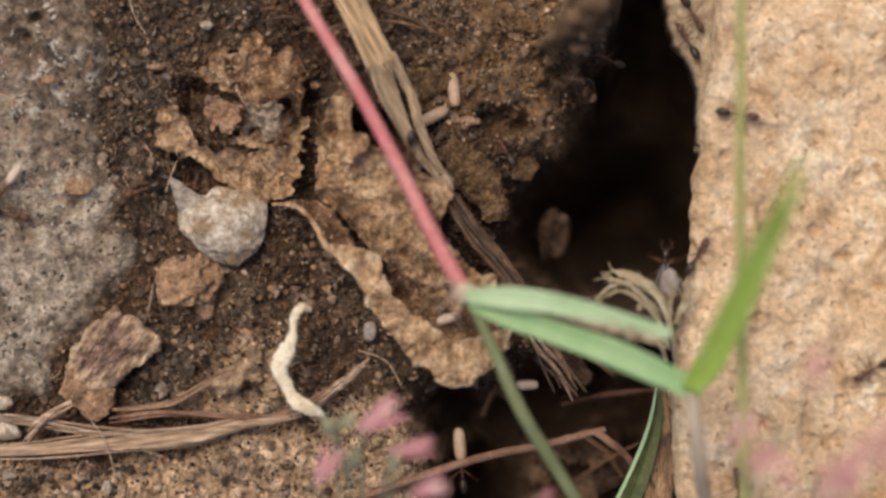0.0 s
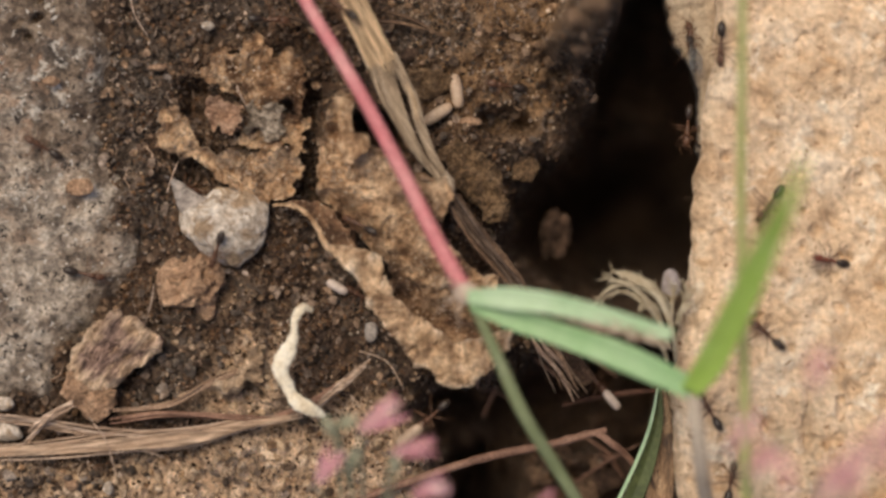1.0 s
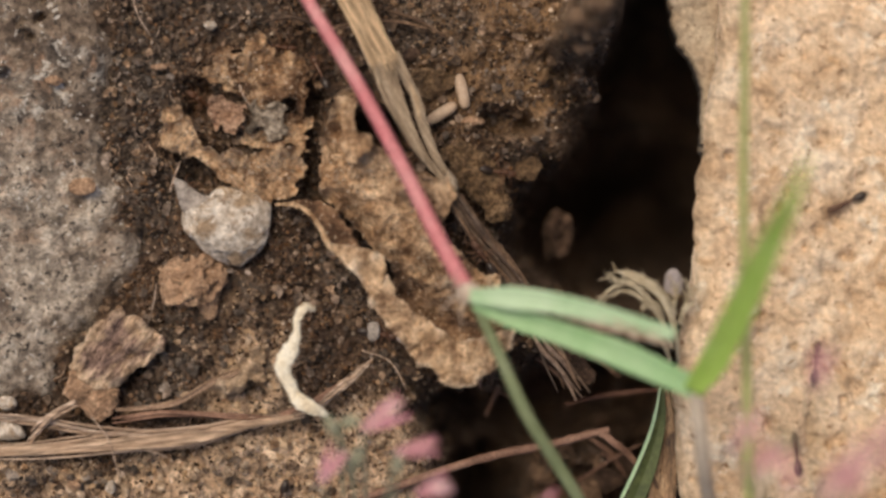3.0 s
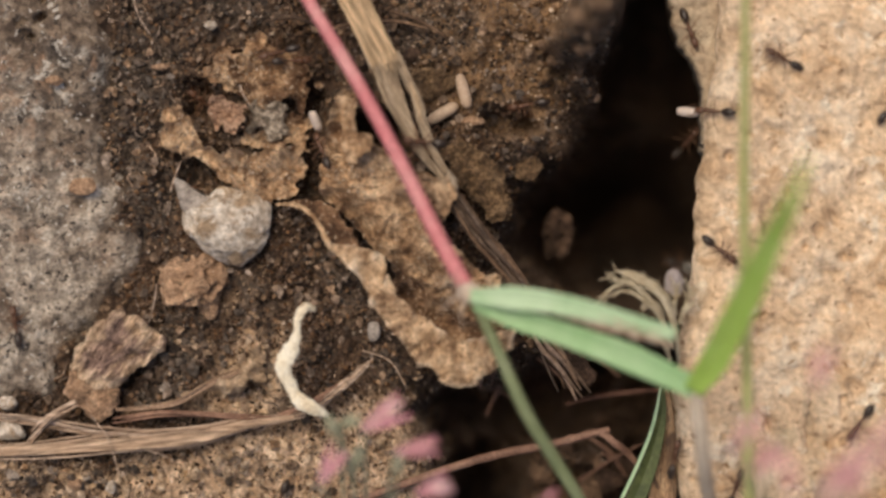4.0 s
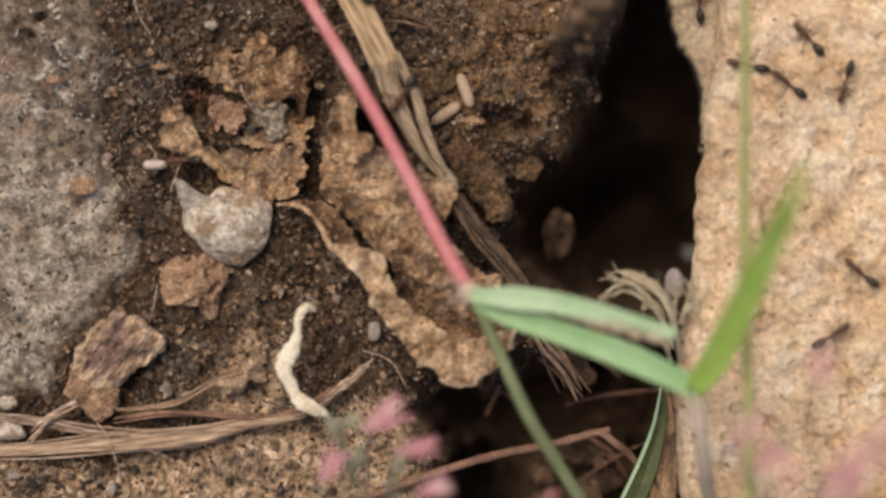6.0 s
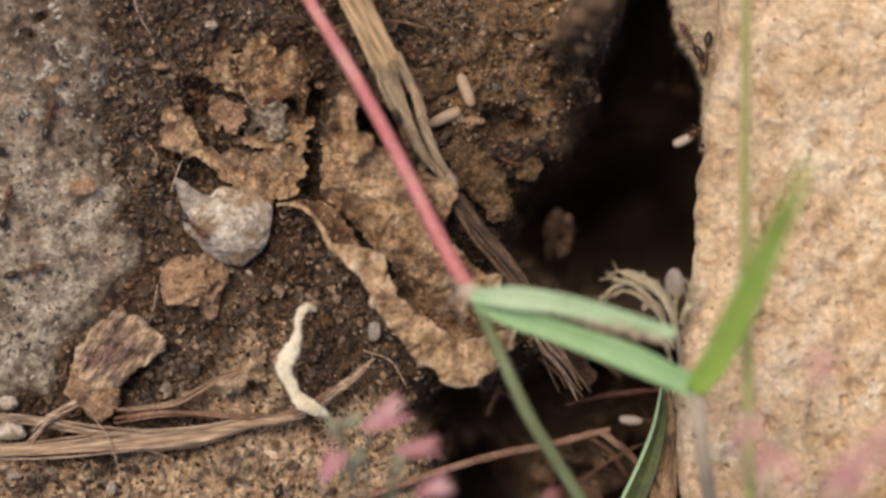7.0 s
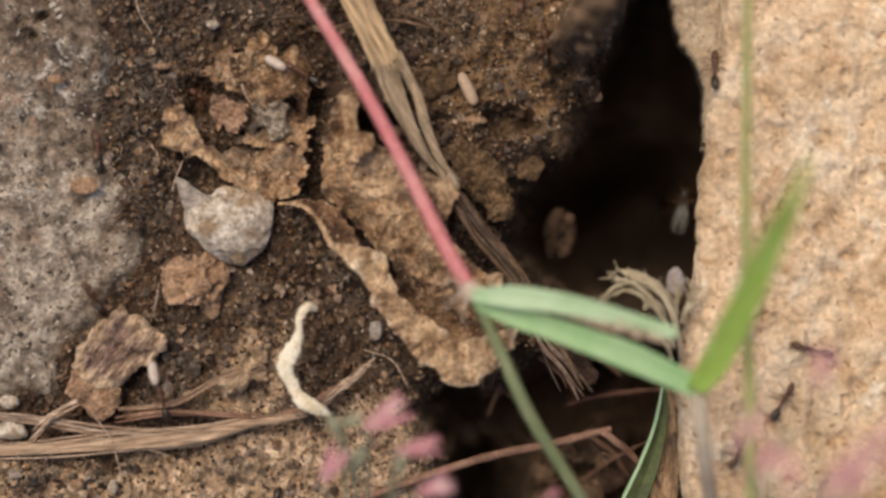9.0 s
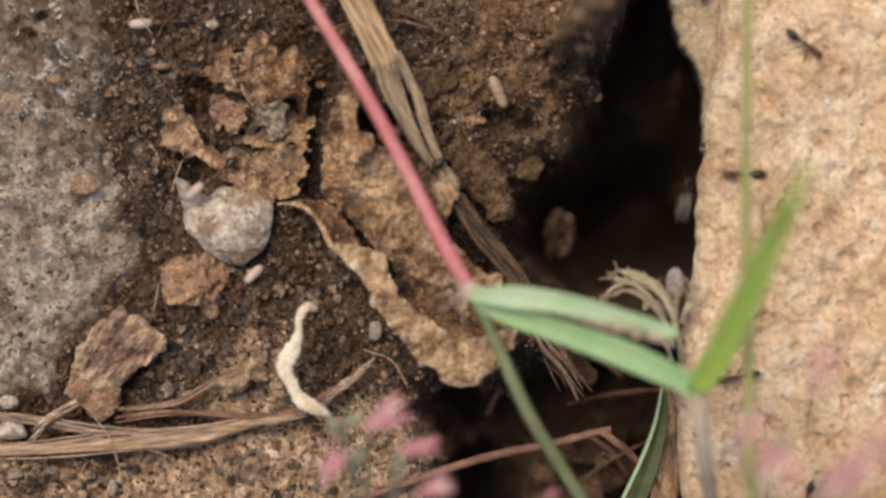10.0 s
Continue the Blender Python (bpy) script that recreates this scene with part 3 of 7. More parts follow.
def pale_stone():
    ys = axis(-36, 36, 0.24, 160)
    ss = np.concatenate([np.array([0.0]), np.arange(0.12, 30, 0.24), 30 * 1.2 ** np.arange(1, 13)])
    rows = []
    X0 = edge_x(ys) + 0.5 + 0.35 * fbm(ys, ys * 0 + 3, 2.2, 5, 3)
    for s in ss:
        x = X0 + s
        z = 7.5 - 2.6 * np.exp(-s / 0.9) + 0.7 * fbm(x, ys, 7, 41, 3) + 0.55 * fbm(x + ys * 0.5, ys * 0.8 - x * 0.3, 2.8, 43, 4, 0.55) + 0.07 * fbm(x, ys, 0.6, 47, 2)
        pit = fbm(x, ys, 2.3, 49, 2)
        z = z - 0.8 * step(0.75, 1.15, pit) - hollows(x, ys)
        rows.append(np.stack([x, ys, z], -1))
    wall = []
    for d in (38, 28, 20, 13, 8, 4.5, 2.5, 1.2):
        x = X0 + 0.3 * d + 0.4 * fbm(ys, ys * 0 + d, 3, 51, 2) * min(1, d / 4)
        wall.append(np.stack([x, ys, 4.6 - d + 0 * ys], -1))
    rows = wall + rows
    far = rows[-1].copy()
    far[:, 2] = -40
    rows.append(far)
    V = np.stack(rows)
    n, m = V.shape[:2]
    idx = np.arange(n * m).reshape(n, m)
    faces = np.stack([idx[:-1, :-1], idx[1:, :-1], idx[1:, 1:], idx[:-1, 1:]], -1).reshape(-1, 4).tolist()
    faces += [idx[:, 0].tolist()[::-1], idx[:, -1].tolist(), np.concatenate([idx[0, ::-1], idx[-1, :]]).tolist()]
    base = Vector((35, 0, -30))
    me = bpy.data.meshes.new("sandstone_block")
    me.from_pydata(((V.reshape(-1, 3) - np.array(base)) * MM).tolist(), [], faces)
    me.shade_smooth()
    me.materials.append(M_SANDSTONE)
    ob = new("sandstone_block", me)
    ob.location = base * MM
    ob["base"] = list(base)
    paint(ob, "rim", lambda x, y: np.clip(step(4.5, 0.0, x - edge_x(y) + 2.2 * fbm(x, y, 2.0, 53, 3)) * (0.55 + 0.6 * fbm(x, y, 1.0, 55, 2)) + 0.8 * hollows(x, y), 0, 1))
    tagged(ob, "pale beige weathered sandstone block beside the crevice", "rock")
    return ob


def grey_stone():
    out = [(-117.88, 65.87), (-41.58, 65.87), (-41.93, 30.87), (-41.23, 21.77), (-40.88, 12.67), (-37.03, 6.37), (-37.03, -2.73), (-42.28, -8.33), (-47.18, -13.93), (-47.53, -19.18), (-56.28, -19.53), (-117.88, -22.33)]
    xs, ys = axis(-58, -31, 0.24, 60), axis(-26, 36, 0.24, 60)
    crack = band_kind([(-49.28, 31.57), (-49.56, 28.42), (-50.68, 26.81)], 1.2, 191)

    def h(x, y):
        d = inside(x, y, out) + 1.1 * fbm(x, y, 5, 61, 3)
        top = 3.2 - 7 * np.exp(-np.maximum(d + 1.2, 0) / 2.2) + 0.5 * fbm(x, y, 8, 63, 2) + 0.34 * fbm(x, y, 1.8, 65, 3, 0.6) + 0.12 * fbm(x, y, 0.5, 66, 2)
        top = top + 0.9 * step(0, -6, x + 58) - 3.0 * crack(x, y)
        return np.maximum(np.where(d > -1.2, top, -6.0), -6.0)
    ob = field("grey_stone", xs, ys, h, M_GRANITE, floor=-5.9)
    paint(ob, "lichen", lambda x, y: np.clip(step(26, 0, y) * (0.95 + 0.45 * fbm(x, y, 6, 67, 3)) * (0.5 + 0.5 * step(-33, -42, x)), 0, 1))
    paint(ob, "film", lambda x, y: np.clip(step(6.5, -1.0, inside(x, y, out)) + 0.95 * fbm(x, y, 3, 68, 4) - 0.12 + step(17, 4, np.hypot(x + 55, y - 31)), 0, 1))
    return tagged(ob, "grey lichen-speckled flat stone bedded in earth", "rock")


stone = pale_stone()
grey = grey_stone()

def ledge_height(x, y):
    """Rises towards the rim of the stone, and droops at its free edge."""
    d = edge_x(y) - x
    return -0.3 - 0.12 * np.maximum(d, 0) ** 1.3 + 0.7 * fbm(x, y, 3.2, 71, 3) + 0.3 * fbm(x, y, 0.9, 73, 2)


ledge = part("ledge", flake([(27.2, 42.0), (27.6, 33.0), (27.9, 30.3), (28.5, 27.2), (29.5, 24.8), (30.8, 22.6), (31.8, 20.0), (32.0, 16.5), (31.9, 12.0), (32.8, 10.0), (34.5, 20.0), (35.5, 42.0)],
                            ledge_height, thick=7.0, ragged=0.2, seed=4), M_LEDGE, stone, "smooth weathered beige ledge under the rim")


# ---- dead leaves and litter ----
def line_distance(x, y, a, b):
    """Signed distance from the line a to b, positive to its left."""
    ex, ey = b[0] - a[0], b[1] - a[1]
    return (ex * (y - a[1]) - ey * (x - a[0])) / math.hypot(ex, ey)


def edge_kind(outline, wide=0.9, seed=0, base=-0.25):
    """Where a leaf is bleached along its edge (1)."""
    flat = [tuple(p[:2]) for p in outline]
    return lambda x, y: np.clip(step(wide, 0.0, inside(x, y, flat) + 0.8 * fbm(x, y, 1.2, seed, 3)) + 0.7 * fbm(x, y, 1.8, seed + 3, 3) + base, 0, 1)


def crinkle(x, y, seed, size=1.0):
    """Relief of a dry crumpled leaf."""
    return size * (0.7 * fbm(x, y, 4, seed, 2) + 0.45 * np.abs(fbm(x, y, 2.2, seed + 3, 2)) + 0.2 * fbm(x, y, 0.8, seed + 5, 2))


def creases(x, y, seed, size=1.0):
    """Sharp ridges of a leaf that dried while it shrank."""
    a, b = fbm(x, y, 5.5, seed, 2), fbm(x, y, 2.6, seed + 7, 2)
    return size * (0.9 * np.exp(-np.abs(a) / 0.11) + 0.4 * np.exp(-np.abs(b) / 0.1))


def curled_leaf():
    leaf = thing("dead_leaf", (-4.48, 0.77, 0), "curled brown dead leaf with a torn rolled rim", "leaf")
    fold_a, fold_b = (-13.58, 6.72), (4.62, -8.33)

    def body_h(x, y):
        d = line_distance(x, y, fold_a, fold_b)
        along = (x + y) * 0.7
        vein = 0.5 * np.exp(-((d - 5.5 - 0.6 * np.sin(along * 0.25)) / 0.5) ** 2)
        return -0.8 + 6.3 * step(-4, 2.5, d) + 1.5 * step(3, 11, d) + crinkle(x, y, 81, 1.5) + creases(x, y, 82) + vein + 0.3 * np.sin(along * 1.7 + d * 0.6) * step(3, 8, d)
    outline = [(-15.24, 9.68, 6), (-14.83, 13.11, 6), (-14.00, 15.51, 6), (-12.77, 18.26, 6), (-10.92, 19.15, 6), (-9.75, 18.95, 6), (-10.4, 16.7, 6), (-11.0, 15.0, 6), (-9.0, 12.8, 6), (-5.42, 11.19, 6), (-2.68, 9.68, 6), (1.24, 8.17, 6), (1.51, 6.59, 6), (0.27, 3.16, 6),
               (1.10, 0.76, 6), (3.16, -1.65, 6), (6.59, -3.50, 6), (7.71, -8.20, 5), (7.03, -10.26, 5), (4.56, -11.82, 4), (1.80, -11.44, 3), (-2.23, -10.50, 2), (-5.42, -7.72, 2), (-6.54, -4.80, 2), (-6.54, -1.88, 2), (-9.32, 0.63, 2), (-12.62, 3.88, 3), (-14.60, 6.27, 5)]
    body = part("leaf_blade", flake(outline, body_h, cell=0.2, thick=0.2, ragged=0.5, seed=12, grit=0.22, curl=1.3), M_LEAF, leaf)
    edge, bleached = edge_kind(outline, 1.0, 171, 0.08), band_kind([(-8.2, 8.6), (-5.4, 5.4), (-2.6, 1.4)], 3.6, 177, 0.85)
    paint(body, "worn", lambda x, y: np.maximum(edge(x, y), bleached(x, y)))
    # Dark band painted on as the shade in the pocket by the rim.
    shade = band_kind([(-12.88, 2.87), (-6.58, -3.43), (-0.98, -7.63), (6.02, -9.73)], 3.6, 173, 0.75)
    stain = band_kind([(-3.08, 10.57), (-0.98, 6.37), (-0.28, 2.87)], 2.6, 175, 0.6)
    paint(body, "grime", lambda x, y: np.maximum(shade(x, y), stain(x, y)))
    flaps = [part("torn_flap", flake([(-12.55, 17.94), (-10.6, 18.6), (-10.5, 16.9), (-11.0, 14.9), (-9.9, 13.9), (-8.5, 13.7), (-8.0, 12.6), (-9.3, 11.5), (-10.6, 10.4), (-11.9, 10.4), (-12.3, 13.7)],
                            lambda x, y: 9.4 + crinkle(x, y, 84, 0.8) + 0.45 * (x + 10.5), cell=0.2, thick=0.2, ragged=0.5, seed=13, grit=0.2, curl=1.0), M_LEAF, leaf),
             part("torn_flap", flake([(-1.63, 8.09, 9), (0.75, 8.63, 9), (1.63, 7.27, 9), (0.82, 5.37, 9), (0.41, 2.65, 9), (-0.68, 4.28, 9)],
                            lambda x, y: 9.0 + crinkle(x, y, 85, 0.8), cell=0.2, thick=0.2, ragged=0.5, seed=14, curl=0.8), M_LEAF, leaf)]
    for scrap in flaps:
        paint(scrap, "worn", lambda x, y: np.clip(0.7 + 0.6 * fbm(x, y, 1.5, 178, 3), 0, 1))
    ridge = [(-7.61, -3.87, 9), (-6.59, -3.74, 9), (-5.17, -5.91, 9), (-2.92, -7.89, 9), (-0.88, -9.58, 9), (1.97, -11.22, 9), (4.28, -10.67, 9), (6.59, -9.86, 9), (8.43, -9.79, 9)]

    def rim_h(x, y):
        d = np.full(x.shape, 1e9)
        for a, b in zip(ridge, ridge[1:]):
            ex, ey = b[0] - a[0], b[1] - a[1]
            t = np.clip(((x - a[0]) * ex + (y - a[1]) * ey) / (ex * ex + ey * ey), 0, 1)
            d = np.minimum(d, np.hypot(x - a[0] - t * ex, y - a[1] - t * ey))
        fan = np.arctan2(y + 7.0, x - 2.0)
        flute = (0.09 * np.sin(fan * 34 + 5.0 * vnoise(fan * 5, d * 0.3, 6)) + 0.14 * fbm(fan * 9, d * 0.25, 1.0, 16, 3)) * step(0.3, 1.5, d)
        return 8.6 + 0.5 * np.sin(np.minimum(d, 6.0) * 0.6) - 0.05 * d + crinkle(x, y, 86, 0.6) + 0.25 * fbm(x, y, 1.3, 87, 2) + flute
    rim = [(-8.29, -3.33, 9), (-6.59, -3.19, 9), (-5.17, -5.78, 9), (-2.92, -7.75, 9), (-0.88, -9.45, 9), (1.97, -11.08, 9), (4.28, -10.54, 9), (6.59, -9.65, 9), (8.73, -9.48, 8), (8.46, -11.94, 8), (7.23, -13.16, 8),
           (6.16, -14.44, 7), (4.32, -16.41, 6), (1.99, -16.54, 6), (0.41, -16.41, 6), (-0.62, -15.79, 6), (-1.51, -14.35, 6), (-2.95, -14.07, 6), (-4.93, -11.56, 7), (-6.64, -9.24, 7), (-8.96, -6.77, 7), (-8.76, -5.06, 7)]
    roll = part("rolled_rim", flake(rim, rim_h, cell=0.2, thick=0.3, ragged=0.3, seed=15, grit=0.18), M_LEAF_RIM, leaf, "paler veined underside rolled outward")
    paint(roll, "worn", edge_kind(rim, 0.8, 179))
    paint(roll, "grime", lambda x, y: np.clip(0.9 * fbm(np.arctan2(y + 7.0, x - 2.0) * 14, np.hypot(x - 2.0, y + 7.0) * 0.25, 1.0, 6, 3) + 0.6 * fbm(x, y, 3, 8, 3), 0, 1))
    flap = [(-14.00, 0.75, 9), (-12.51, 0.75, 9), (-9.79, 0.07, 9), (-6.93, -0.88, 9), (-6.80, -2.52, 9), (-7.34, -4.83, 9), (-8.73, -5.52, 8), (-9.82, -3.61, 8), (-11.73, -1.71, 8), (-13.23, -0.34, 8)]
    fold = part("folded_flap", flake(flap, lambda x, y: 9.0 + crinkle(x, y, 88, 0.7) - 0.12 * (x + 9), cell=0.2, thick=0.3, ragged=0.2, seed=16, grit=0.18), M_LEAF_RIM, leaf)
    paint(fold, "worn", edge_kind(flap, 0.7, 180))
    paint(fold, "grime", lambda x, y: np.clip(0.3 + 0.8 * fbm(x, y, 2, 9, 3), 0, 1) * step(-8.0, -5.0, x))
    # The inner edge is shadowed; a dark tone is painted on for that.
    inner = part("leaf_edge", blade([(-19.66, 5.47, 3.4), (-16.86, 5.18, 4), (-14.39, 3.86, 5), (-12.49, 1.78, 6), (-10.40, 0.07, 7)], [0.6, 2.0, 3.0, 2.8, 0.8], n=40, fold=-0.3, thick=0.2, wobble=0.5, seed=4), M_LEAF, leaf, "curled inner edge of the leaf, darkened for shade")
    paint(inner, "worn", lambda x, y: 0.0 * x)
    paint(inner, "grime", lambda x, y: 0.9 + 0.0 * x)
    part("leaf_margin", blade([(-20.45, 5.46, 4), (-18.19, 5.44, 4.8), (-16.22, 4.33, 5.6), (-14.92, 2.67, 7), (-13.89, 0.61, 8.4), (-13.06, -0.20, 8.8)], [0.3, 0.55, 0.5, 0.55, 0.7, 0.4], n=40, fold=0.6, thick=0.2, wobble=0.6, seed=5), M_LEAF_RIM, leaf, "thin pale leaf margin")


def leaf_scraps():
    scrap = thing("leaf_scrap", (-25.48, 15.47, 0), "crumbling brown leaf scrap with a hole on earth", "leaf")
    part("upper_lobe", flake([(-28.9, 21.4, 3), (-28.5, 23.4, 3), (-27.2, 24.68, 3), (-25.23, 24.19, 3), (-22.46, 25.86, 3), (-21.07, 24.89, 3), (-20.52, 23.29, 3), (-17.26, 23.78, 3), (-16.08, 21.21, 3), (-17.26, 16.71, 3), (-18.65, 19.13, 3), (-21.77, 17.40, 3), (-24.54, 18.79, 3),
                              (-26.6, 19.3, 3), (-27.6, 20.2, 3)],
                             lambda x, y: 2.2 + crinkle(x, y, 91, 1.8) + creases(x, y, 92), cell=0.18, ragged=0.8, seed=21, grit=0.25, curl=1.8), M_LEAF, scrap)
    part("side_lobe", flake([(-35.52, 13.54, 4), (-34.48, 15.62, 4), (-33.24, 17.48, 4), (-30.34, 15.82, 4), (-29.85, 13.54, 4), (-26.88, 12.37, 4), (-23.77, 11.47, 4), (-21.70, 12.37, 4), (-18.24, 12.37, 4), (-16.51, 10.09, 4), (-17.90, 7.32, 4),
                             (-21.35, 5.46, 4), (-24.46, 6.63, 4), (-26.88, 8.50, 4), (-29.99, 10.85, 4), (-33.44, 11.95, 4)],
                            lambda x, y: 3.6 + crinkle(x, y, 93, 1.7) - 0.2 * np.abs(x + 23) + 0.25 * np.sin(x * 2.2 + y) + creases(x, y, 94, 1.2), cell=0.18, ragged=0.7, seed=22, grit=0.35, curl=1.6), M_LEAF, scrap)
    part("inner_lobe", flake([(-28.98, 16.36, 3), (-28.15, 18.79, 3), (-26.62, 18.44, 3), (-24.68, 18.09, 3), (-23.85, 15.88, 3), (-26.62, 14.49, 3)],
                             lambda x, y: 3.0 + crinkle(x, y, 95, 1.4), cell=0.18, ragged=0.8, seed=23, grit=0.3, curl=1.5), M_REDLEAF, scrap, "russet crumpled piece")
    part("crumpled_fold", flake([(-23.85, 15.67, 3), (-20.38, 16.71, 3), (-16.57, 15.67, 3), (-16.92, 12.41, 3), (-21.77, 12.41, 3), (-25.23, 12.89, 3)],
                                lambda x, y: 1.6 + crinkle(x, y, 97, 1.7), cell=0.18, ragged=1.0, seed=24, grit=0.4, curl=1.2), M_LEAF, scrap)
    part("ashen_crust", flake([(-24.0, 17.5), (-22.6, 18.7), (-20.6, 18.1), (-19.2, 16.3), (-19.5, 14.2), (-21.3, 13.5), (-23.3, 14.5)], lambda x, y: 3.3 + crinkle(x, y, 97, 1.1), cell=0.2, thick=0.25, ragged=0.9, seed=27, grit=0.3), M_ASH, scrap, "ashen grey mouldy leaf skin")
    for k, (lobe, bleach, dirt) in enumerate((("upper_lobe", 0.1, 0.35), ("side_lobe", 0.75, -0.35), ("crumpled_fold", 0.6, -0.1))):
        ob = [o for o in scrap.children if o.name.startswith(lobe)][0]
        paint(ob, "worn", lambda x, y: np.clip(bleach + 0.9 * fbm(x, y, 1.6, 181 + k, 3), 0, 1) * (0.5 if k == 0 else 1.0))
        paint(ob, "grime", lambda x, y: np.clip(dirt + 0.8 * fbm(x, y, 3.0, 185 + k, 3), 0, 0.85))


curled_leaf()
leaf_scraps()


def slab(outline, z, thick, seed, tilt=(0.0, 0.0), rough=0.5, ragged=0.25):
    """A flat broken piece with the given outline, its top at about z, bevelled towards its edge."""
    flat = [tuple(p[:2]) for p in outline]
    cx, cy = sum(p[0] for p in flat) / len(flat), sum(p[1] for p in flat) / len(flat)

    def h(x, y):
        d = inside(x, y, flat)
        return z - thick / 2 + tilt[0] * (x - cx) + tilt[1] * (y - cy) + rough * (0.7 * fbm(x, y, 3, seed, 2) + 0.6 * fbm(x, y, 1.1, seed + 2, 3)) - 0.5 * np.exp(-np.maximum(d, 0) / 0.35)
    return flake(outline, h, cell=0.22, thick=thick, ragged=ragged, seed=seed)


solid("pale_pebble", lump((-25.99, 2.71, 2.2), (5.5, 4.7, 3.8), 57, 0.25, 0.6, 5), M_PEBBLE, (-26.32, 2.73, 0), "whitish rounded limestone pebble on earth", "pebble")
solid("pebble_shard", slab([(-33.28, 8.80, 3), (-31.47, 7.97, 3), (-28.70, 6.31, 3), (-28.42, 3.88, 3), (-30.78, 2.84, 3), (-32.17, 4.64, 3)], 3.2, 3.6, 33, (0.12, -0.05), rough=0.25, ragged=0.12), M_SHARD, (-31.43, 5.67, 0), "small grey stone shard by the pebble", "pebble")
solid("earth_clod", lump((-30.42, -3.91, 1), (4.3, 4.1, 2.8), 10, 0.75, 0.5, 5), M_CLOD, (-30.52, -3.78, 0), "crumbly brown earth clod", "clod")
chip = thing("bark_chip", (-40.53, -13.93, 0), "reddish brown angular bark chip on straw", "bark")
plate = [(-45.33, -11.82, 4), (-42.77, -9.60, 4), (-40.91, -7.67, 4), (-39.39, -7.26, 4), (-36.55, -8.78, 4), (-34.00, -10.85, 4), (-34.27, -12.51, 4), (-37.59, -14.79, 4), (-40.35, -17.21, 4), (-42.77, -17.21, 4), (-45.88, -15.13, 4)]
chip_plate = part("chip_plate", slab(plate, 4.4, 1.8, 35, (0.03, 0.06), 1.1, 0.4), M_BARK, chip)
chip_side = band_kind([(-43.68, -10.43), (-45.92, -12.53), (-46.34, -15.33), (-43.68, -17.43)], 2.8, 145)
paint(chip_plate, "worn", lambda x, y: np.clip(chip_side(x, y) + 0.95 * step(2.4, 0.1, inside(x, y, [p[:2] for p in plate]) + 0.8 * fbm(x, y, 2, 141, 3)) + 0.6 * fbm(x + y, (y - x) * 3, 2.5, 143, 3) - 0.1, 0, 1))
part("chip_foot", slab([(-46.99, -17.90, 4), (-45.33, -14.10, 4), (-42.77, -16.51, 4), (-39.53, -17.21, 4), (-40.01, -19.42, 4), (-42.29, -21.21, 4), (-43.81, -20.32, 4)], 3.6, 1.8, 37, (0.0, 0.08), 0.7), M_CLOD, chip, "tan crumbling foot of the chip")
solid("flat_stone", slab([(-0.42, 12.49, 1), (2.16, 13.33, 1), (5.44, 11.93, 1), (7.54, 9.49, 1), (8.51, 6.00, 1), (7.95, 3.56, 1), (5.30, 3.91, 1), (3.21, 6.70, 1), (1.12, 9.00, 1)], 1.6, 4.5, 39, (-0.1, 0.1), 1.1, 0.5), M_OCHRESTONE, (4.66, 8.55, -3), "flat brown stone against the straw", "stone")
solid("flat_stone", slab([(-4.59, 21.98, 2), (-1.67, 22.46, 2), (1.11, 21.28, 2), (1.53, 19.54, 2), (-0.97, 18.29, 2), (-3.76, 18.85, 2)], 2.6, 3.5, 41, (-0.02, 0.05), 0.9, 0.5), M_OCHRESTONE, (-1.69, 20.58, -1), "dull tan stone half sunk in earth", "stone")
solid("stone_cube", slab([(9.02, 10.99, -2), (11.69, 11.34, -2), (12.26, 9.93, -2), (11.34, 8.17, -2), (9.02, 8.67, -2)], -1.2, 3.0, 43, rough=0.5), M_OCHRESTONE, (10.78, 9.86, -4), "small blocky orange-brown stone", "stone")
# The darkened material stands in for shade on the slope.
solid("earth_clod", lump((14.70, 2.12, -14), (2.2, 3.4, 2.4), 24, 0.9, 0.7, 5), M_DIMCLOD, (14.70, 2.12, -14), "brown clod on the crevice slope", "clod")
solid("earth_clod", slab([(-28.56, -17.26, 3), (-26.76, -14.63, 3), (-24.89, -12.55, 3), (-22.60, -11.16, 3), (-21.07, -11.44, 3), (-21.49, -13.24, 3), (-22.81, -14.49, 3), (-21.77, -15.74, 3), (-23.85, -17.26, 3), (-26.62, -17.96, 3)], 3.4, 4.2, 45, rough=1.7, ragged=1.1), M_TANCLOD, (-24.86, -15.03, -1), "low crumbling clod of tan earth", "clod")
for k, (at, size) in enumerate((((-53.41, -22.33, 2), (2.2, 1.5, 1.2)), ((-53.69, -18.85, 2), (1.4, 1.0, 0.9)), ((-45.35, -28.93, 2), (0.9, 0.8, 0.7)), ((-40.90, -29.28, 2), (0.7, 0.8, 0.6)), ((3.76, 15.79, 2), (1.5, 0.6, 0.6)), ((-8.49, -10.02, 2), (0.9, 1.5, 0.8)),
                                ((-28.65, 27.54, 2), (0.9, 0.6, 0.6)), ((-34.91, 22.46, 2), (1.2, 0.5, 0.5)), ((-47.58, 20.58, 4.2), (1.2, 0.7, 0.5)), ((-43.95, 7.67, 4), (2.0, 1.2, 0.5)), ((-20.38, 12.89, 3), (1.3, 0.7, 0.6)))):
    solid("small_pebble", lump(at, size, 300 + k, 0.15, 0.7, 3), M_SHARD if k == 5 else M_PEBBLE if k in (0, 1, 3, 6) else M_CLOD, (at[0], at[1], at[2] - size[2]), "tiny pale pebble lodged in earth", "pebble", "small pebbles")


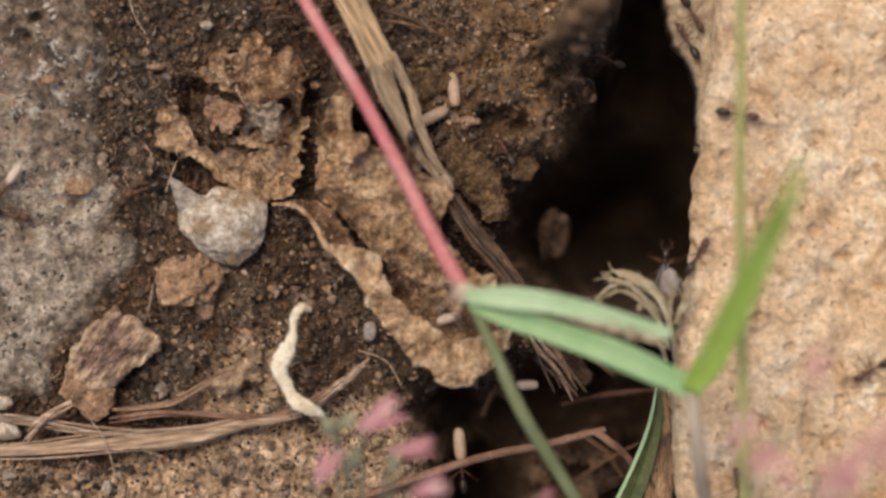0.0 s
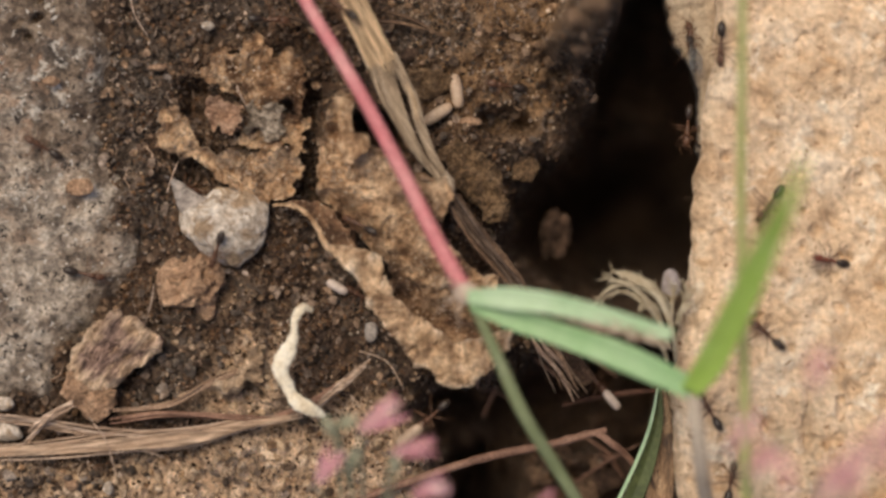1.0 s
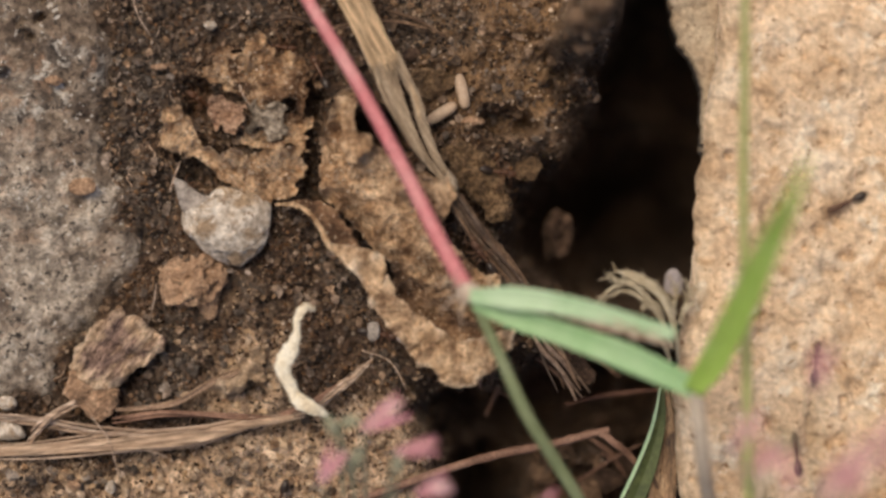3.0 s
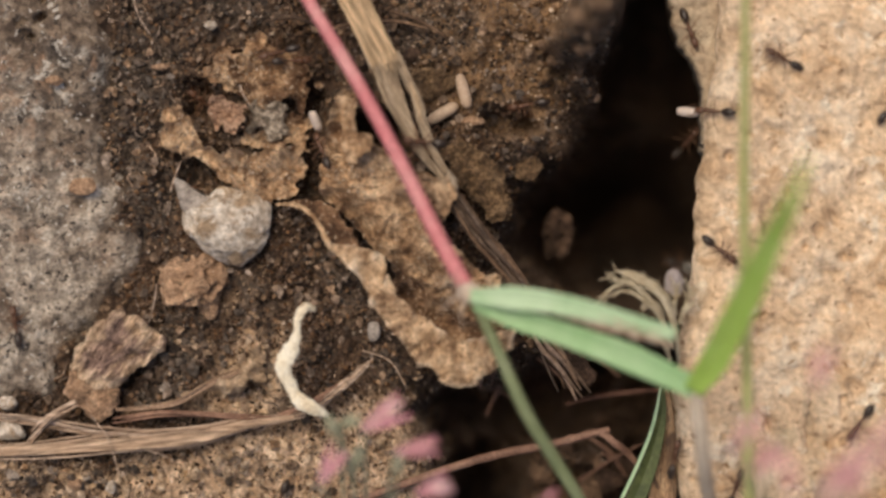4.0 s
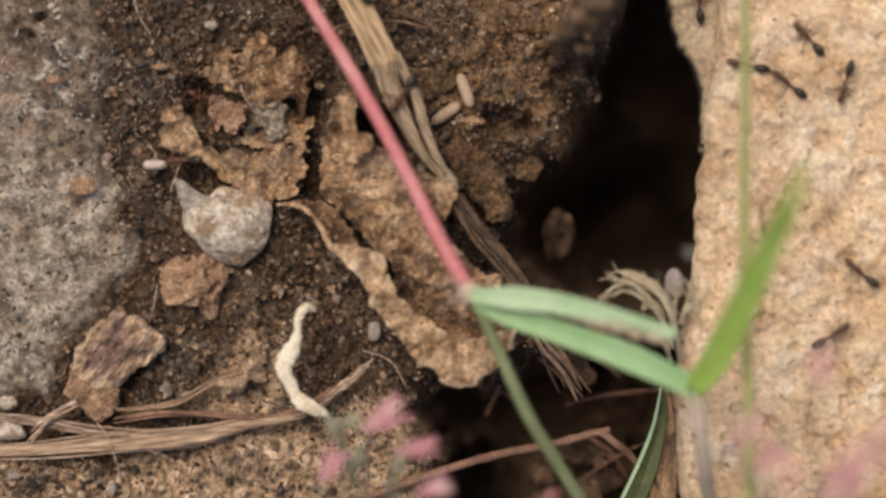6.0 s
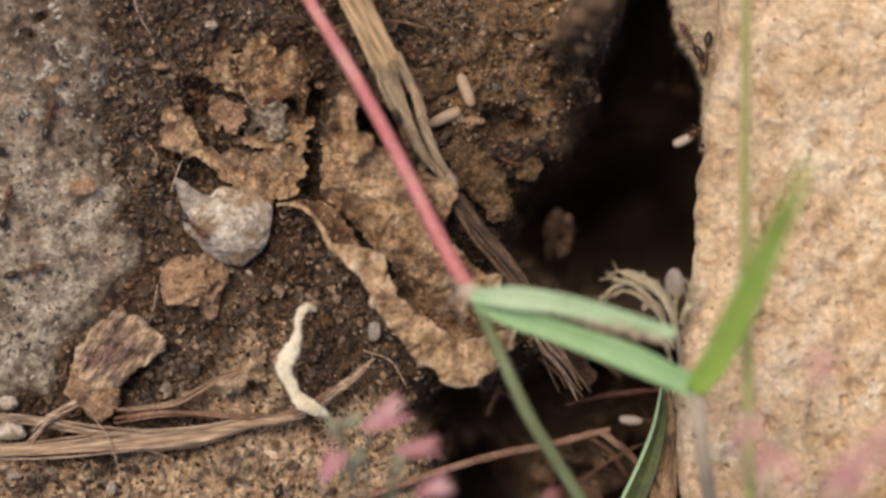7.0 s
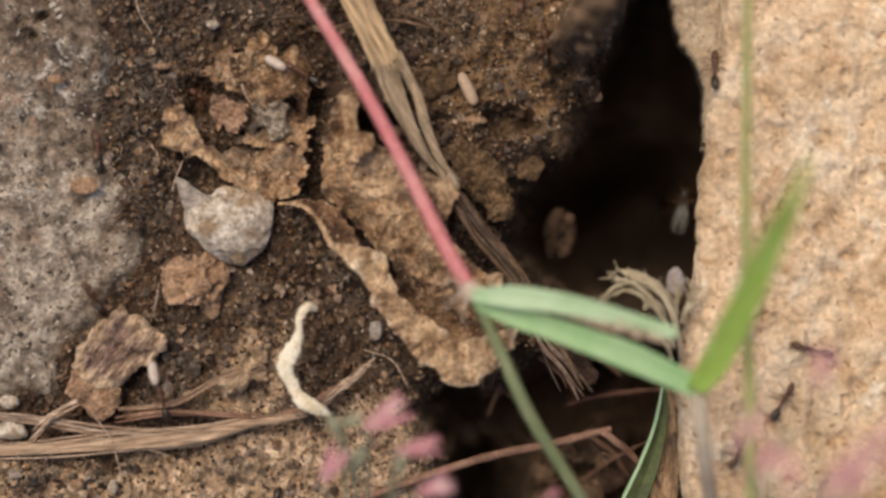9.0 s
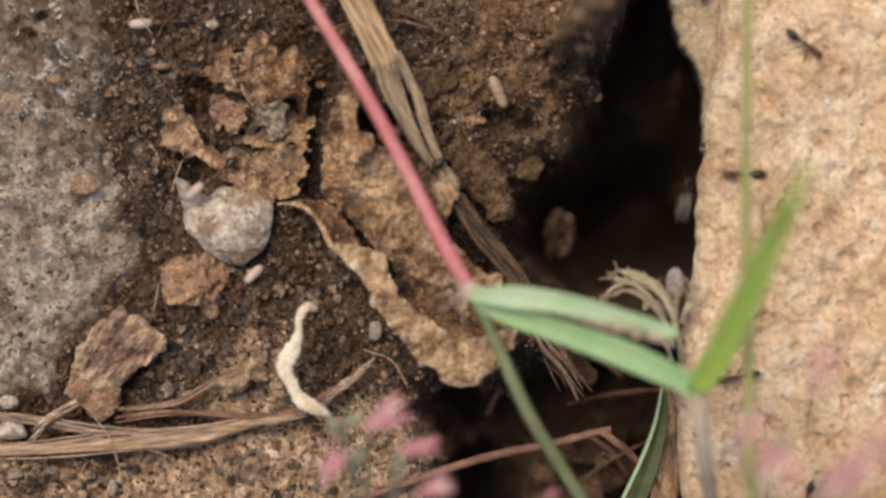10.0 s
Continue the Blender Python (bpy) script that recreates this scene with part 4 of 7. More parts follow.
def fibres(name, pts, width, count, material, parent, seed, n=60, ends=0.5, lift=0.5, spread=lambda s: 1.0):
    """A dry stem split lengthwise into strands, each a part."""
    rng = random.Random(seed)
    for k in range(count):
        off = (k + 0.5) / count - 0.5
        ph, line = rng.uniform(0, 9), []
        base = glide(pts, 14)
        lo, hi = (0.0, 1.0) if rng.random() < 0.5 else (rng.uniform(0, ends * 0.3), 1 - rng.uniform(0, ends * 0.3))
        for i, p in enumerate(base):
            s = i / 13
            tan = (base[min(i + 1, 13)] - base[max(i - 1, 0)]).normalized()
            side = tan.cross(Vector((0, 0, 1))).normalized()
            w = np.interp(s, np.linspace(0, 1, len(width)), width) * spread(s)
            if lo - 0.04 <= s <= hi + 0.04:
                line.append(p + side * (off * w + 0.12 * w * math.sin(ph + 2.2 * s * 3)) + Vector((0, 0, lift * (0.5 - 2 * off * off) + 0.25 * math.sin(ph * 2 + 5 * s))))
        r = np.mean(width) / count * rng.uniform(0.62, 0.85)
        part(name, tube(line, [r * 0.5, r, r, r, r * 0.4], n=n, sides=7, flat=0.75, wobble=0.2, seed=k + seed), material, parent)


def straw_stalk():
    stalk = thing("dry_grass_stalk", (1.12, 8.47, 0), "split ribbed tan dry grass stalk over the leaf", "straw")
    fibres("strand", [(-13.6, 34.74, 9), (-11.0, 29.5, 9), (-8.0, 22.9, 9), (-6.4, 18.4, 9), (-4.4, 14.5, 8.6), (-0.3, 8.2, 8)], [2.0, 2.0, 1.9, 1.7, 1.1, 0.6], 5, M_STRAW, stalk, 3)
    fibres("strand", [(-12.0, 34.74, 9), (-9.3, 28.62, 9), (-5.7, 22.9, 9), (-3.3, 18.2, 9), (-2.3, 14.4, 8.5), (1.0, 8.1, 8)], [1.0, 1.0, 0.9, 0.9, 0.8, 0.6], 3, M_STRAW, stalk, 5)
    part("sheath", blade([(-13.2, 34.8, 9.9), (-10.75, 29.9, 9.9), (-8.8, 26.0, 9.9), (-7.2, 22.9, 9.8), (-6.9, 22.2, 9.7)], [3.5, 3.5, 3.4, 3.4, 3.0], fold=-0.12, thick=0.3, ribs=9, n=70, wobble=0.07, seed=8), M_STRAW, stalk, "flat ribbed tan sheath torn off at its end")
    part("left_strip", blade([(-7.5, 22.9, 9.4), (-6.0, 18.4, 9.5), (-4.3, 14.7, 9.2), (-2.2, 11.0, 8.7), (0.0, 8.5, 8.2)], [2.6, 2.5, 1.6, 1.0, 0.5], fold=-0.12, thick=0.3, ribs=5, n=60, wobble=0.07, seed=9), M_STRAW, stalk, "flat ribbed tan strip")
    part("right_strip", blade([(-5.9, 23.5, 9.3), (-4.4, 20.5, 9.4), (-3.25, 18.2, 9.3), (-2.3, 14.7, 9.1), (-0.8, 11.0, 8.7), (1.0, 8.4, 8.2)], [1.2, 1.2, 1.25, 1.2, 1.0, 0.6], fold=-0.15, thick=0.3, ribs=4, n=60, wobble=0.07, seed=10), M_STRAW, stalk, "flat ribbed tan strip")
    rng = random.Random(23)
    for k in range(7):
        x = -8.4 + 0.48 * k
        y = 22.0 + 0.28 * (k - 3)
        part("fringe", tube([(x - 0.2, y + 0.6, 10.0), (x + 0.1, y - 0.2, 10.1), (x + 0.4, y - rng.uniform(0.5, 1.5), 9.9)], [0.16, 0.13, 0.04], n=8, sides=5, flat=0.6), M_STRAW, stalk)
    # Core in a darker straw colour, so the gaps between strands look shaded.
    part("core", blade([(-12.9, 34.76, 8.8), (-10.3, 28.64, 8.8), (-7.5, 22.38, 8.8), (-6.0, 17.5, 8.7), (-3.4, 12.3, 8.2), (0.1, 8.26, 7.6)], [3.0, 3.0, 2.2, 1.2, 0.8, 0.6], fold=0.1, thick=0.3, n=60), M_OLDSTRAW, stalk)
    # The lower strands take a much darker straw colour.
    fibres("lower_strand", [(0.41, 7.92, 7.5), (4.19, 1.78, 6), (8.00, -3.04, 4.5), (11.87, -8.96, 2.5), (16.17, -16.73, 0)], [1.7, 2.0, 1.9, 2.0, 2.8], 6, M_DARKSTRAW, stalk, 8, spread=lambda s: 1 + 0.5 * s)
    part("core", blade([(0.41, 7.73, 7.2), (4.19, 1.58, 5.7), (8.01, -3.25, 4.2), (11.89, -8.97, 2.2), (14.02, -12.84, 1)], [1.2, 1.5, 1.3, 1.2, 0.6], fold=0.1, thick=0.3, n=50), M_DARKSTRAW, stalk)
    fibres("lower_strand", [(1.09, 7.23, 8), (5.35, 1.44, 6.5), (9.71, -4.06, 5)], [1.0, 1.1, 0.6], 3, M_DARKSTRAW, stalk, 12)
    fibres("frayed_tip", [(11.50, -9.63, 3.2), (13.33, -12.29, 2.6), (15.24, -14.89, 1.8), (17.33, -18.24, 0.5)], [1.8, 2.0, 2.2, 2.2], 5, M_OLDSTRAW, stalk, 41, n=24, ends=0.7)
    part("torn_strip", flake([(11.9, -9.6), (14.2, -10.9), (17.2, -12.9), (18.9, -15.4), (18.3, -17.0), (16.4, -16.4), (14.4, -13.6)], lambda x, y: 1.4 - 0.25 * (x - 12) + crinkle(x, y, 197, 0.8), cell=0.25, ragged=0.4, seed=71), M_DIMCLOD, stalk, "brown torn strip at the frayed end")
    part("node_knot", lump((0.95, 8.3, 8.3), (0.7, 1.3, 0.7), 47, 0.3, 0.4, 3, (0, 0, 28)), M_STRAW, stalk)


def ground_straw():
    bed = thing("straw_bundle", (-37.26, -23.65, 1), "matted tan dry straw lying on gritty earth", "straw")
    fibres("straw", [(-58.51, -24.75, 3), (-50.16, -24.53, 3.2), (-41.13, -23.82, 3.4), (-31.43, -23.19, 3.4), (-24.53, -21.55, 3.2), (-16.92, -20.17, 3)], [1.9, 2.0, 2.5, 2.4, 2.0, 1.0], 10, M_GROUNDSTRAW, bed, 21)
    part("straw", blade([(-58.49, -24.74, 3.9), (-50.14, -24.52, 4.1), (-41.11, -23.88, 4.2), (-31.42, -23.26, 4.2), (-24.52, -21.61, 3.9), (-18.30, -20.52, 3.3)], [1.3, 1.3, 1.5, 1.4, 1.0, 0.4], n=80, fold=-0.1, thick=0.3, ribs=5, wobble=0.1, seed=12), M_GROUNDSTRAW, bed)
    fibres("straw", [(-58.59, -19.92, 2.6), (-50.22, -21.09, 2.8), (-41.87, -22.46, 3), (-33.55, -22.53, 3), (-23.85, -21.07, 3)], [1.0, 1.0, 1.3, 1.2, 0.8], 4, M_GROUNDSTRAW, bed, 23)
    fibres("straw", [(-50.92, -23.59, 3.6), (-47.99, -20.54, 3.8), (-44.85, -18.73, 4)], [0.9, 1.1, 0.8], 3, M_GROUNDSTRAW, bed, 25, n=30)
    fibres("straw", [(-40.14, -19.48, 3), (-33.51, -18.90, 3.4), (-30.37, -17.51, 3.6), (-27.59, -15.97, 3.8), (-24.82, -14.80, 3.8)], [0.7, 0.8, 0.9, 0.8, 0.5], 3, M_OLDSTRAW, bed, 27)
    fibres("straw", [(-40.49, -21.07, 3), (-34.22, -20.16, 3.2), (-26.60, -20.51, 3.2), (-19.69, -21.01, 3)], [0.6, 0.9, 0.9, 0.5], 3, M_TWIG, bed, 29)
    fibres("straw", [(-15.88, -19.48, 3), (-12.39, -16.89, 3.4), (-8.60, -13.45, 3)], [1.2, 1.1, 0.3], 3, M_GROUNDSTRAW, bed, 31, n=30)
    fibres("straw", [(-23.85, -21.56, 3), (-19.00, -20.03, 3), (-15.17, -18.29, 3.2), (-9.98, -14.84, 3)], [0.8, 0.8, 0.7, 0.3], 2, M_TWIG, bed, 33, n=40)


straw_stalk()
ground_straw()
solid("bleached_husk", tube([(-15.41, -7.30, 8), (-16.59, -7.07, 9), (-17.51, -8.42, 9.4), (-17.67, -10.47, 9), (-18.52, -12.53, 8.5), (-19.34, -14.23, 8.5), (-18.28, -16.85, 8), (-17.32, -18.35, 8), (-15.82, -19.16, 8), (-13.96, -20.19, 7)],
                            [0.3, 0.6, 0.55, 0.4, 0.95, 1.15, 0.9, 0.7, 1.0, 0.9, 0.3], n=70, flat=0.35, wobble=0.35, seed=9), M_WHITE, (-18.36, -13.84, 2), "bleached white curled husk", "husk")
fork = thing("twig", (4.62, -25.97, 0), "thin reddish brown twig bridging the hollow", "twig")
part("stem", tube([(-12.80, -31.92, 2), (-5.82, -29.19, 3), (4.56, -25.64, 4), (13.54, -23.77, 4), (18.04, -22.60, 4), (20.32, -22.04, 4)], [0.5, 0.5, 0.55, 0.52, 0.5, 0.42], n=70, wobble=0.25), M_TWIG, fork)
part("side_twig", tube([(19.20, -22.30, 4.2), (20.80, -23.56, 4), (22.60, -25.03, 3), (24.49, -27.28, 1), (25.78, -29.66, -2)], [0.5, 0.5, 0.45, 0.4, 0.3], n=30, flat=0.6, wobble=0.3), M_TWIG, fork, "thin pale side twig")
for k, pts in enumerate(([(-13.80, 26.97, 3), (-10.66, 27.76, 3.4), (-5.82, 27.90, 3.4), (-2.01, 27.11, 3)], [(-6.52, 29.19, 3), (-3.39, 28.16, 3.6), (0.42, 26.00, 3)], [(-21.77, 27.94, 3), (-18.29, 28.47, 3.2), (-15.53, 27.24, 3)])):
    solid("twig", tube(pts, [0.2, 0.26, 0.26, 0.12], n=40, wobble=0.25), M_DARKSTRAW, pts[1], "short dark rootlet on earth", "twig", "rootlets on the earth")
for k, pts in enumerate(([(-38.14, 31.86, 4), (-37.33, 28.71, 4.4), (-35.79, 26.12, 4)], [(-33.55, 7.00, 3), (-32.87, 8.93, 3.6), (-32.10, 10.86, 3.6)], [(-36.07, -9.05, 4), (-35.31, -6.48, 4.6), (-35.03, -4.08, 4)], [(-43.12, -20.32, 4), (-40.97, -23.03, 4.6), (-40.16, -25.46, 4.4), (-39.72, -27.75, 3.6)],
                         [(-24.8, 20.0, 5.2), (-24.4, 18.9, 5.6), (-23.6, 17.5, 4.8)], [(-37.94, -24.12, 4), (-34.53, -25.19, 3.6), (-33.55, -25.72, 3)], [(-9.98, -12.41, 3), (-6.52, -13.80, 3), (-4.44, -17.26, 3)])):
    solid("root_hair", tube(pts, [0.08, 0.11, 0.1, 0.05], n=24, sides=6), M_GROUNDSTRAW, pts[0], "fine pale curved rootlet", "rootlet", "rootlets")


# ---- the living grass ----
def grass_plant():
    g = thing("grass_plant", (33.25, -39.88, -6), "young grass with pink stem and pale green blades", "grass")
    part("pink_stem", tube([(-26.71, 49.45, 2), (-19.05, 35.62, 13), (-15.98, 29.48, 14), (-9.58, 18.69, 15.5), (-4.24, 8.67, 17), (-0.59, 1.38, 18.5), (2.75, -4.65, 20)], [0.7, 0.74, 0.78, 0.83, 0.88, 0.94, 1.0], n=70), M_PINK, g, "pink smooth stem")
    part("lower_stem", tube([(3.41, -5.50, 20), (6.29, -11.72, 20), (9.60, -18.99, 19), (13.35, -25.17, 16), (17.23, -31.56, 12), (23.82, -43.89, -4)], [0.62, 0.7, 0.79, 0.79, 0.74, 0.74], n=60), M_STEMGREEN, g, "green smooth stem")
    part("lower_blade", blade([(3.52, -6.46, 21), (7.87, -7.87, 22), (14.00, -9.79, 23), (21.06, -12.34, 24), (29.36, -16.16, 25)], [1.0, 2.4, 2.7, 3.2, 2.5], fold=0.25, thick=0.25), M_BLADEGREEN, g, "bluish green blade")
    part("upper_blade", blade([(3.12, -5.40, 22), (7.51, -5.57, 23.5), (11.99, -6.06, 24.5), (17.77, -7.27, 25), (26.46, -9.72, 25)], [1.5, 2.7, 2.5, 2.1, 1.5], fold=0.2, thick=0.25), M_BLUEGREEN, g, "pale bluish green blade edge")
    part("dry_membrane", blade([(11.67, -6.70, 24.6), (16.48, -7.98, 25), (20.97, -9.26, 25.2), (26.14, -10.62, 25)], [0.5, 1.3, 1.2, 1.0], fold=0.1, thick=0.12, wobble=0.6, seed=6), M_MEMBRANE, g, "dry tan membrane with brown stains")
    part("upright_blade", blade([(28.35, -16.10, 26), (30.24, -12.59, 30), (32.45, -6.09, 38), (34.35, 0.66, 47), (35.47, 4.74, 54), (36.49, 9.14, 60)], [2.2, 3.3, 3.3, 2.7, 1.8, 0.3], fold=0.15, thick=0.2), M_GREEN, g, "bright green blade")
    part("grey_stem", tube([(28.84, -16.35, 25), (29.23, -20.54, 25), (30.05, -25.31, 22), (32.17, -32.91, 12), (33.60, -38.25, 7)], [0.8, 0.85, 0.85, 0.85, 0.85], n=36), M_GREYSTEM, g, "greyish lower stem")
    part("joint", lump((3.01, -5.03, 20.5), (1.5, 1.3, 1.1), 49, 0.15, 0.0, 3), M_SHEATH, g, "pale hairy joint")
    rng = random.Random(5)
    for k in range(11):
        a, r = radians(rng.uniform(120, 255)), rng.uniform(2.0, 4.6)
        x, y, z = (2.87, -5.16, 21)
        part("hair", tube([(x, y, z), (x + r * 0.5 * math.cos(a), y + r * 0.5 * math.sin(a) + 0.2, z + 0.6), (x + r * math.cos(a + 0.15), y + r * math.sin(a + 0.15), z + rng.uniform(-0.5, 1.2))], [0.09, 0.07, 0.03], n=10, sides=5), M_SHEATH, g)


grass_plant()
stalk = thing("grass_stalk", (36.96, -38.12, 8), "thin upright green grass stalk", "grass")
part("culm", tube([(33.84, 35.48, 30), (33.89, 21.65, 29), (33.89, 8.98, 28), (34.07, -2.49, 27)], [0.5, 0.52, 0.54, 0.56], n=40), M_STALK, stalk)
part("culm", tube([(34.07, -2.49, 27), (34.52, -16.61, 26), (35.01, -33.53, 24), (37.24, -51.76, 8)], [0.56, 0.6, 0.64, 0.7], n=50), M_STALK, stalk)
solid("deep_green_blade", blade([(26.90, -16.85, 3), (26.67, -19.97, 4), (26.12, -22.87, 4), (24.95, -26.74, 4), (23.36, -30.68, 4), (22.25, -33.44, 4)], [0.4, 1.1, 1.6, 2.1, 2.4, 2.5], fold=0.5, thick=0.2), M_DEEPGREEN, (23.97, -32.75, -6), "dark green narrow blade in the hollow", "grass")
# Added pale strip: the lit edge of the dark blade, put in as colour.
solid("pale_edge_blade", blade([(26.49, -16.90, 4.5), (25.86, -19.88, 5.4), (25.04, -22.77, 5.4), (23.46, -26.62, 5.4), (21.60, -30.54, 5.4), (20.36, -33.29, 5.4)], [0.2, 0.35, 0.4, 0.4, 0.4, 0.4], fold=0.3, thick=0.15), M_BLUEGREEN, (23.97, -32.04, -6), "pale green strip standing in for a lit blade edge", "grass")
solid("browning_blade", blade([(27.4, -17.2, 2.2), (27.4, -20.2, 2.8), (27.3, -23.2, 3), (27.1, -27.0, 3), (26.7, -31.0, 3), (26.4, -34.0, 3)], [0.6, 1.5, 2.3, 2.9, 3.3, 3.5], fold=0.4, thick=0.2, ribs=3), M_BROWNBLADE, (25.5, -32.5, -6), "browning dry grass blade in the hollow", "grass")
solid("dry_grass_strip", blade([(28.3, -17.4, 1), (28.6, -22.2, 1.5), (28.3, -27.1, 1.5), (27.8, -34.1, 1)], [0.4, 0.9, 1.1, 1.3], fold=0.5, thick=0.25, ribs=3, wobble=0.4, seed=3), M_STRAW, (28.50, -31.12, -4), "tan dry grass strip beside the stone", "straw")


def wisps():
    tuft = thing("dry_seed_tuft", (28.79, -14.11, -4), "pale dry bristly grass tuft over the crevice", "straw")
    lines = (([(28.37, -13.57, 8), (27.82, -10.06, 11), (26.38, -6.33, 12), (23.96, -3.97, 12), (20.66, -2.63, 11)], [0.25, 0.4, 0.5, 0.45, 0.15]),
             ([(27.83, -12.21, 8), (26.29, -8.74, 10), (24.04, -6.14, 11), (21.41, -5.01, 10), (18.14, -6.75, 8)], [0.2, 0.35, 0.4, 0.35, 0.15]),
             ([(28.03, -10.84, 8), (27.64, -7.38, 10), (27.89, -4.66, 11)], [0.3, 0.45, 0.2]),
             ([(27.55, -10.84, 8), (25.39, -7.02, 11), (22.61, -4.31, 12), (19.85, -3.44, 11)], [0.2, 0.4, 0.45, 0.12]),
             ([(28.62, -9.11, 9), (29.00, -6.71, 10), (29.67, -5.01, 10)], [0.25, 0.25, 0.1]),
             ([(27.44, -13.62, 7), (26.58, -11.49, 9), (25.02, -10.13, 9), (22.92, -9.82, 8)], [0.3, 0.5, 0.5, 0.2]))
    rng = random.Random(14)
    for k, (pts, r) in enumerate(lines):
        part("bristle", tube(pts, [0.75 * v for v in r], n=26, sides=7, flat=0.5, wobble=0.4, seed=k), M_WISP, tuft)
        spine = glide(pts, 9)
        for j in range(5, 9):
            p, d = spine[j], (spine[j] - spine[j - 1]).normalized()
            for side in (-1, 1):
                q = d.cross(Vector((0, 0, side))) * rng.uniform(0.5, 1.3) + d * rng.uniform(0.8, 1.6)
                part("awn", tube([p, p + q * 0.5 + Vector((0, 0, 0.2)), p + q + Vector((0, 0, rng.uniform(-0.4, 0.4)))], [0.11, 0.09, 0.03], n=6, sides=4), M_WISP, tuft)
    for k, (pts, w) in enumerate((([(27.9, -8.2, 9), (26.7, -6.0, 11), (24.7, -4.3, 12), (22.7, -3.2, 12), (20.7, -2.6, 11.5)], [0.3, 0.8, 1.2, 1.0, 0.2]),
                                  ([(27.4, -8.4, 8.5), (25.9, -5.6, 10.5), (23.4, -4.2, 11), (20.8, -4.3, 10.5), (18.7, -6.0, 9.5)], [0.3, 0.7, 0.8, 0.55, 0.15]),
                                  ([(26.9, -9.5, 8), (25.8, -7.4, 9.5), (24.6, -6.5, 10), (23.8, -7.4, 9.5)], [0.3, 1.0, 1.2, 0.3]),
                                  ([(28.2, -9.0, 8.5), (29.0, -7.2, 10), (30.2, -6.2, 10.5)], [0.3, 0.7, 0.2]))):
        part("bract", blade(pts, w, n=30, fold=0.4, thick=0.14, wobble=0.55, seed=20 + k), M_WISP, tuft, "pale curled papery bract")
    part("fluff", lump((27.64, -4.00, 10), (1.1, 1.5, 1.0), 51, 0.35, 0.0, 4), M_FLUFF, tuft, "greyish fluffy seed head")


wisps()


def hollow_debris():
    """Dim scraps and rootlets lodged on the walls of the hollow, mostly in colours darkened for its shade."""
    rng = random.Random(63)
    for k in range(44):
        x, y = rng.uniform(2.0, 25.62), rng.uniform(-31.0, -13.0)
        z = ground_at(x, y) + 0.8
        a, r = rng.uniform(0, 6.28), rng.uniform(2.0, 6.0)
        u = Vector((math.cos(a), math.sin(a), rng.uniform(-0.2, 0.2)))
        if k % 3:
            c = Vector((x, y, z + 1.0))
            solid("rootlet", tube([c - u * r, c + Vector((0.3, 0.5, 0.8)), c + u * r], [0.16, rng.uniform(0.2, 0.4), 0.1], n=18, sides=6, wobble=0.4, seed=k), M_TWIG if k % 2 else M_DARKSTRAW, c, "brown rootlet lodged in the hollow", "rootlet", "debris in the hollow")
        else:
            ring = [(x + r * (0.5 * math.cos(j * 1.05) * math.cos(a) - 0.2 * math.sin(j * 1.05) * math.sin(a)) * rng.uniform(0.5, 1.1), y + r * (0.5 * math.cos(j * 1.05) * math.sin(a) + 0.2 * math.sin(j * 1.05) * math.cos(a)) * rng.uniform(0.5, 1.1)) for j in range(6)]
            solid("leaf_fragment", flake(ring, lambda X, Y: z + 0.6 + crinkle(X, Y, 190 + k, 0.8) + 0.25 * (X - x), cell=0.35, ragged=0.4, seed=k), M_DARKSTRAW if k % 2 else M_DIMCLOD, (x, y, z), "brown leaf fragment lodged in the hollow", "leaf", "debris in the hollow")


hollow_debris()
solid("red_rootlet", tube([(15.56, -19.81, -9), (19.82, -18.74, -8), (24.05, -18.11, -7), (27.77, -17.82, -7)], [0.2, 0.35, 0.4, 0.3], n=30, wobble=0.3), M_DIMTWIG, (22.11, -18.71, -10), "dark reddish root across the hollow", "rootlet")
# Every other clod takes the darkened tone, for shade in the hollow.
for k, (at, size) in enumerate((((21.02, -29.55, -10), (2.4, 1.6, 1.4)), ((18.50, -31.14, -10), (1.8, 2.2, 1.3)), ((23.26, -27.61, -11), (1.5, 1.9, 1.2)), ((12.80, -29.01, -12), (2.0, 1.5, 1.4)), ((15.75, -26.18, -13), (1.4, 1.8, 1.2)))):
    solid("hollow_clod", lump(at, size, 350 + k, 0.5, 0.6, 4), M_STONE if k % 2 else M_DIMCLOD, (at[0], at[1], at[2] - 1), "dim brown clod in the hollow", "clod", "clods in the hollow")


def floret(center, size, lean, seed, parent, sepal=False, petal=M_PETAL):
    """A few small pointed petals on a short stalk."""
    rng = random.Random(seed)
    c = Vector(center)
    for k in range(3 if not sepal else 2):
        a = radians(lean + (k - 1) * 11 + rng.uniform(-6, 6))
        d = Vector((math.cos(a), math.sin(a), rng.uniform(0.1, 0.5)))
        part("sepal" if sepal else "petal", blade([c, c + d * size * 0.5 + Vector((0, 0, 0.4)), c + d * size], [size * 0.12, size * (0.4 if sepal else 0.19), size * 0.06], n=14, fold=0.35, thick=0.12), M_SEPAL if sepal else M_PALEPETAL if k == 1 else petal, parent)


def flower_spray(base, places, label, petal=M_PETAL):
    spray = thing("flower_spray", base, label, "flower", "flower sprays")
    for k, (at, size, lean, green) in enumerate(places):
        mid = (Vector(base) + Vector(at)) / 2 + Vector((0.6 * math.sin(k), 0, 2))
        part("flower_stalk", tube([base, mid, at], [0.25, 0.22, 0.18], n=20, sides=6), M_SEPAL, spray)
        floret(at, size, lean, k + int(abs(base[0]) * 10), spray, green, petal)


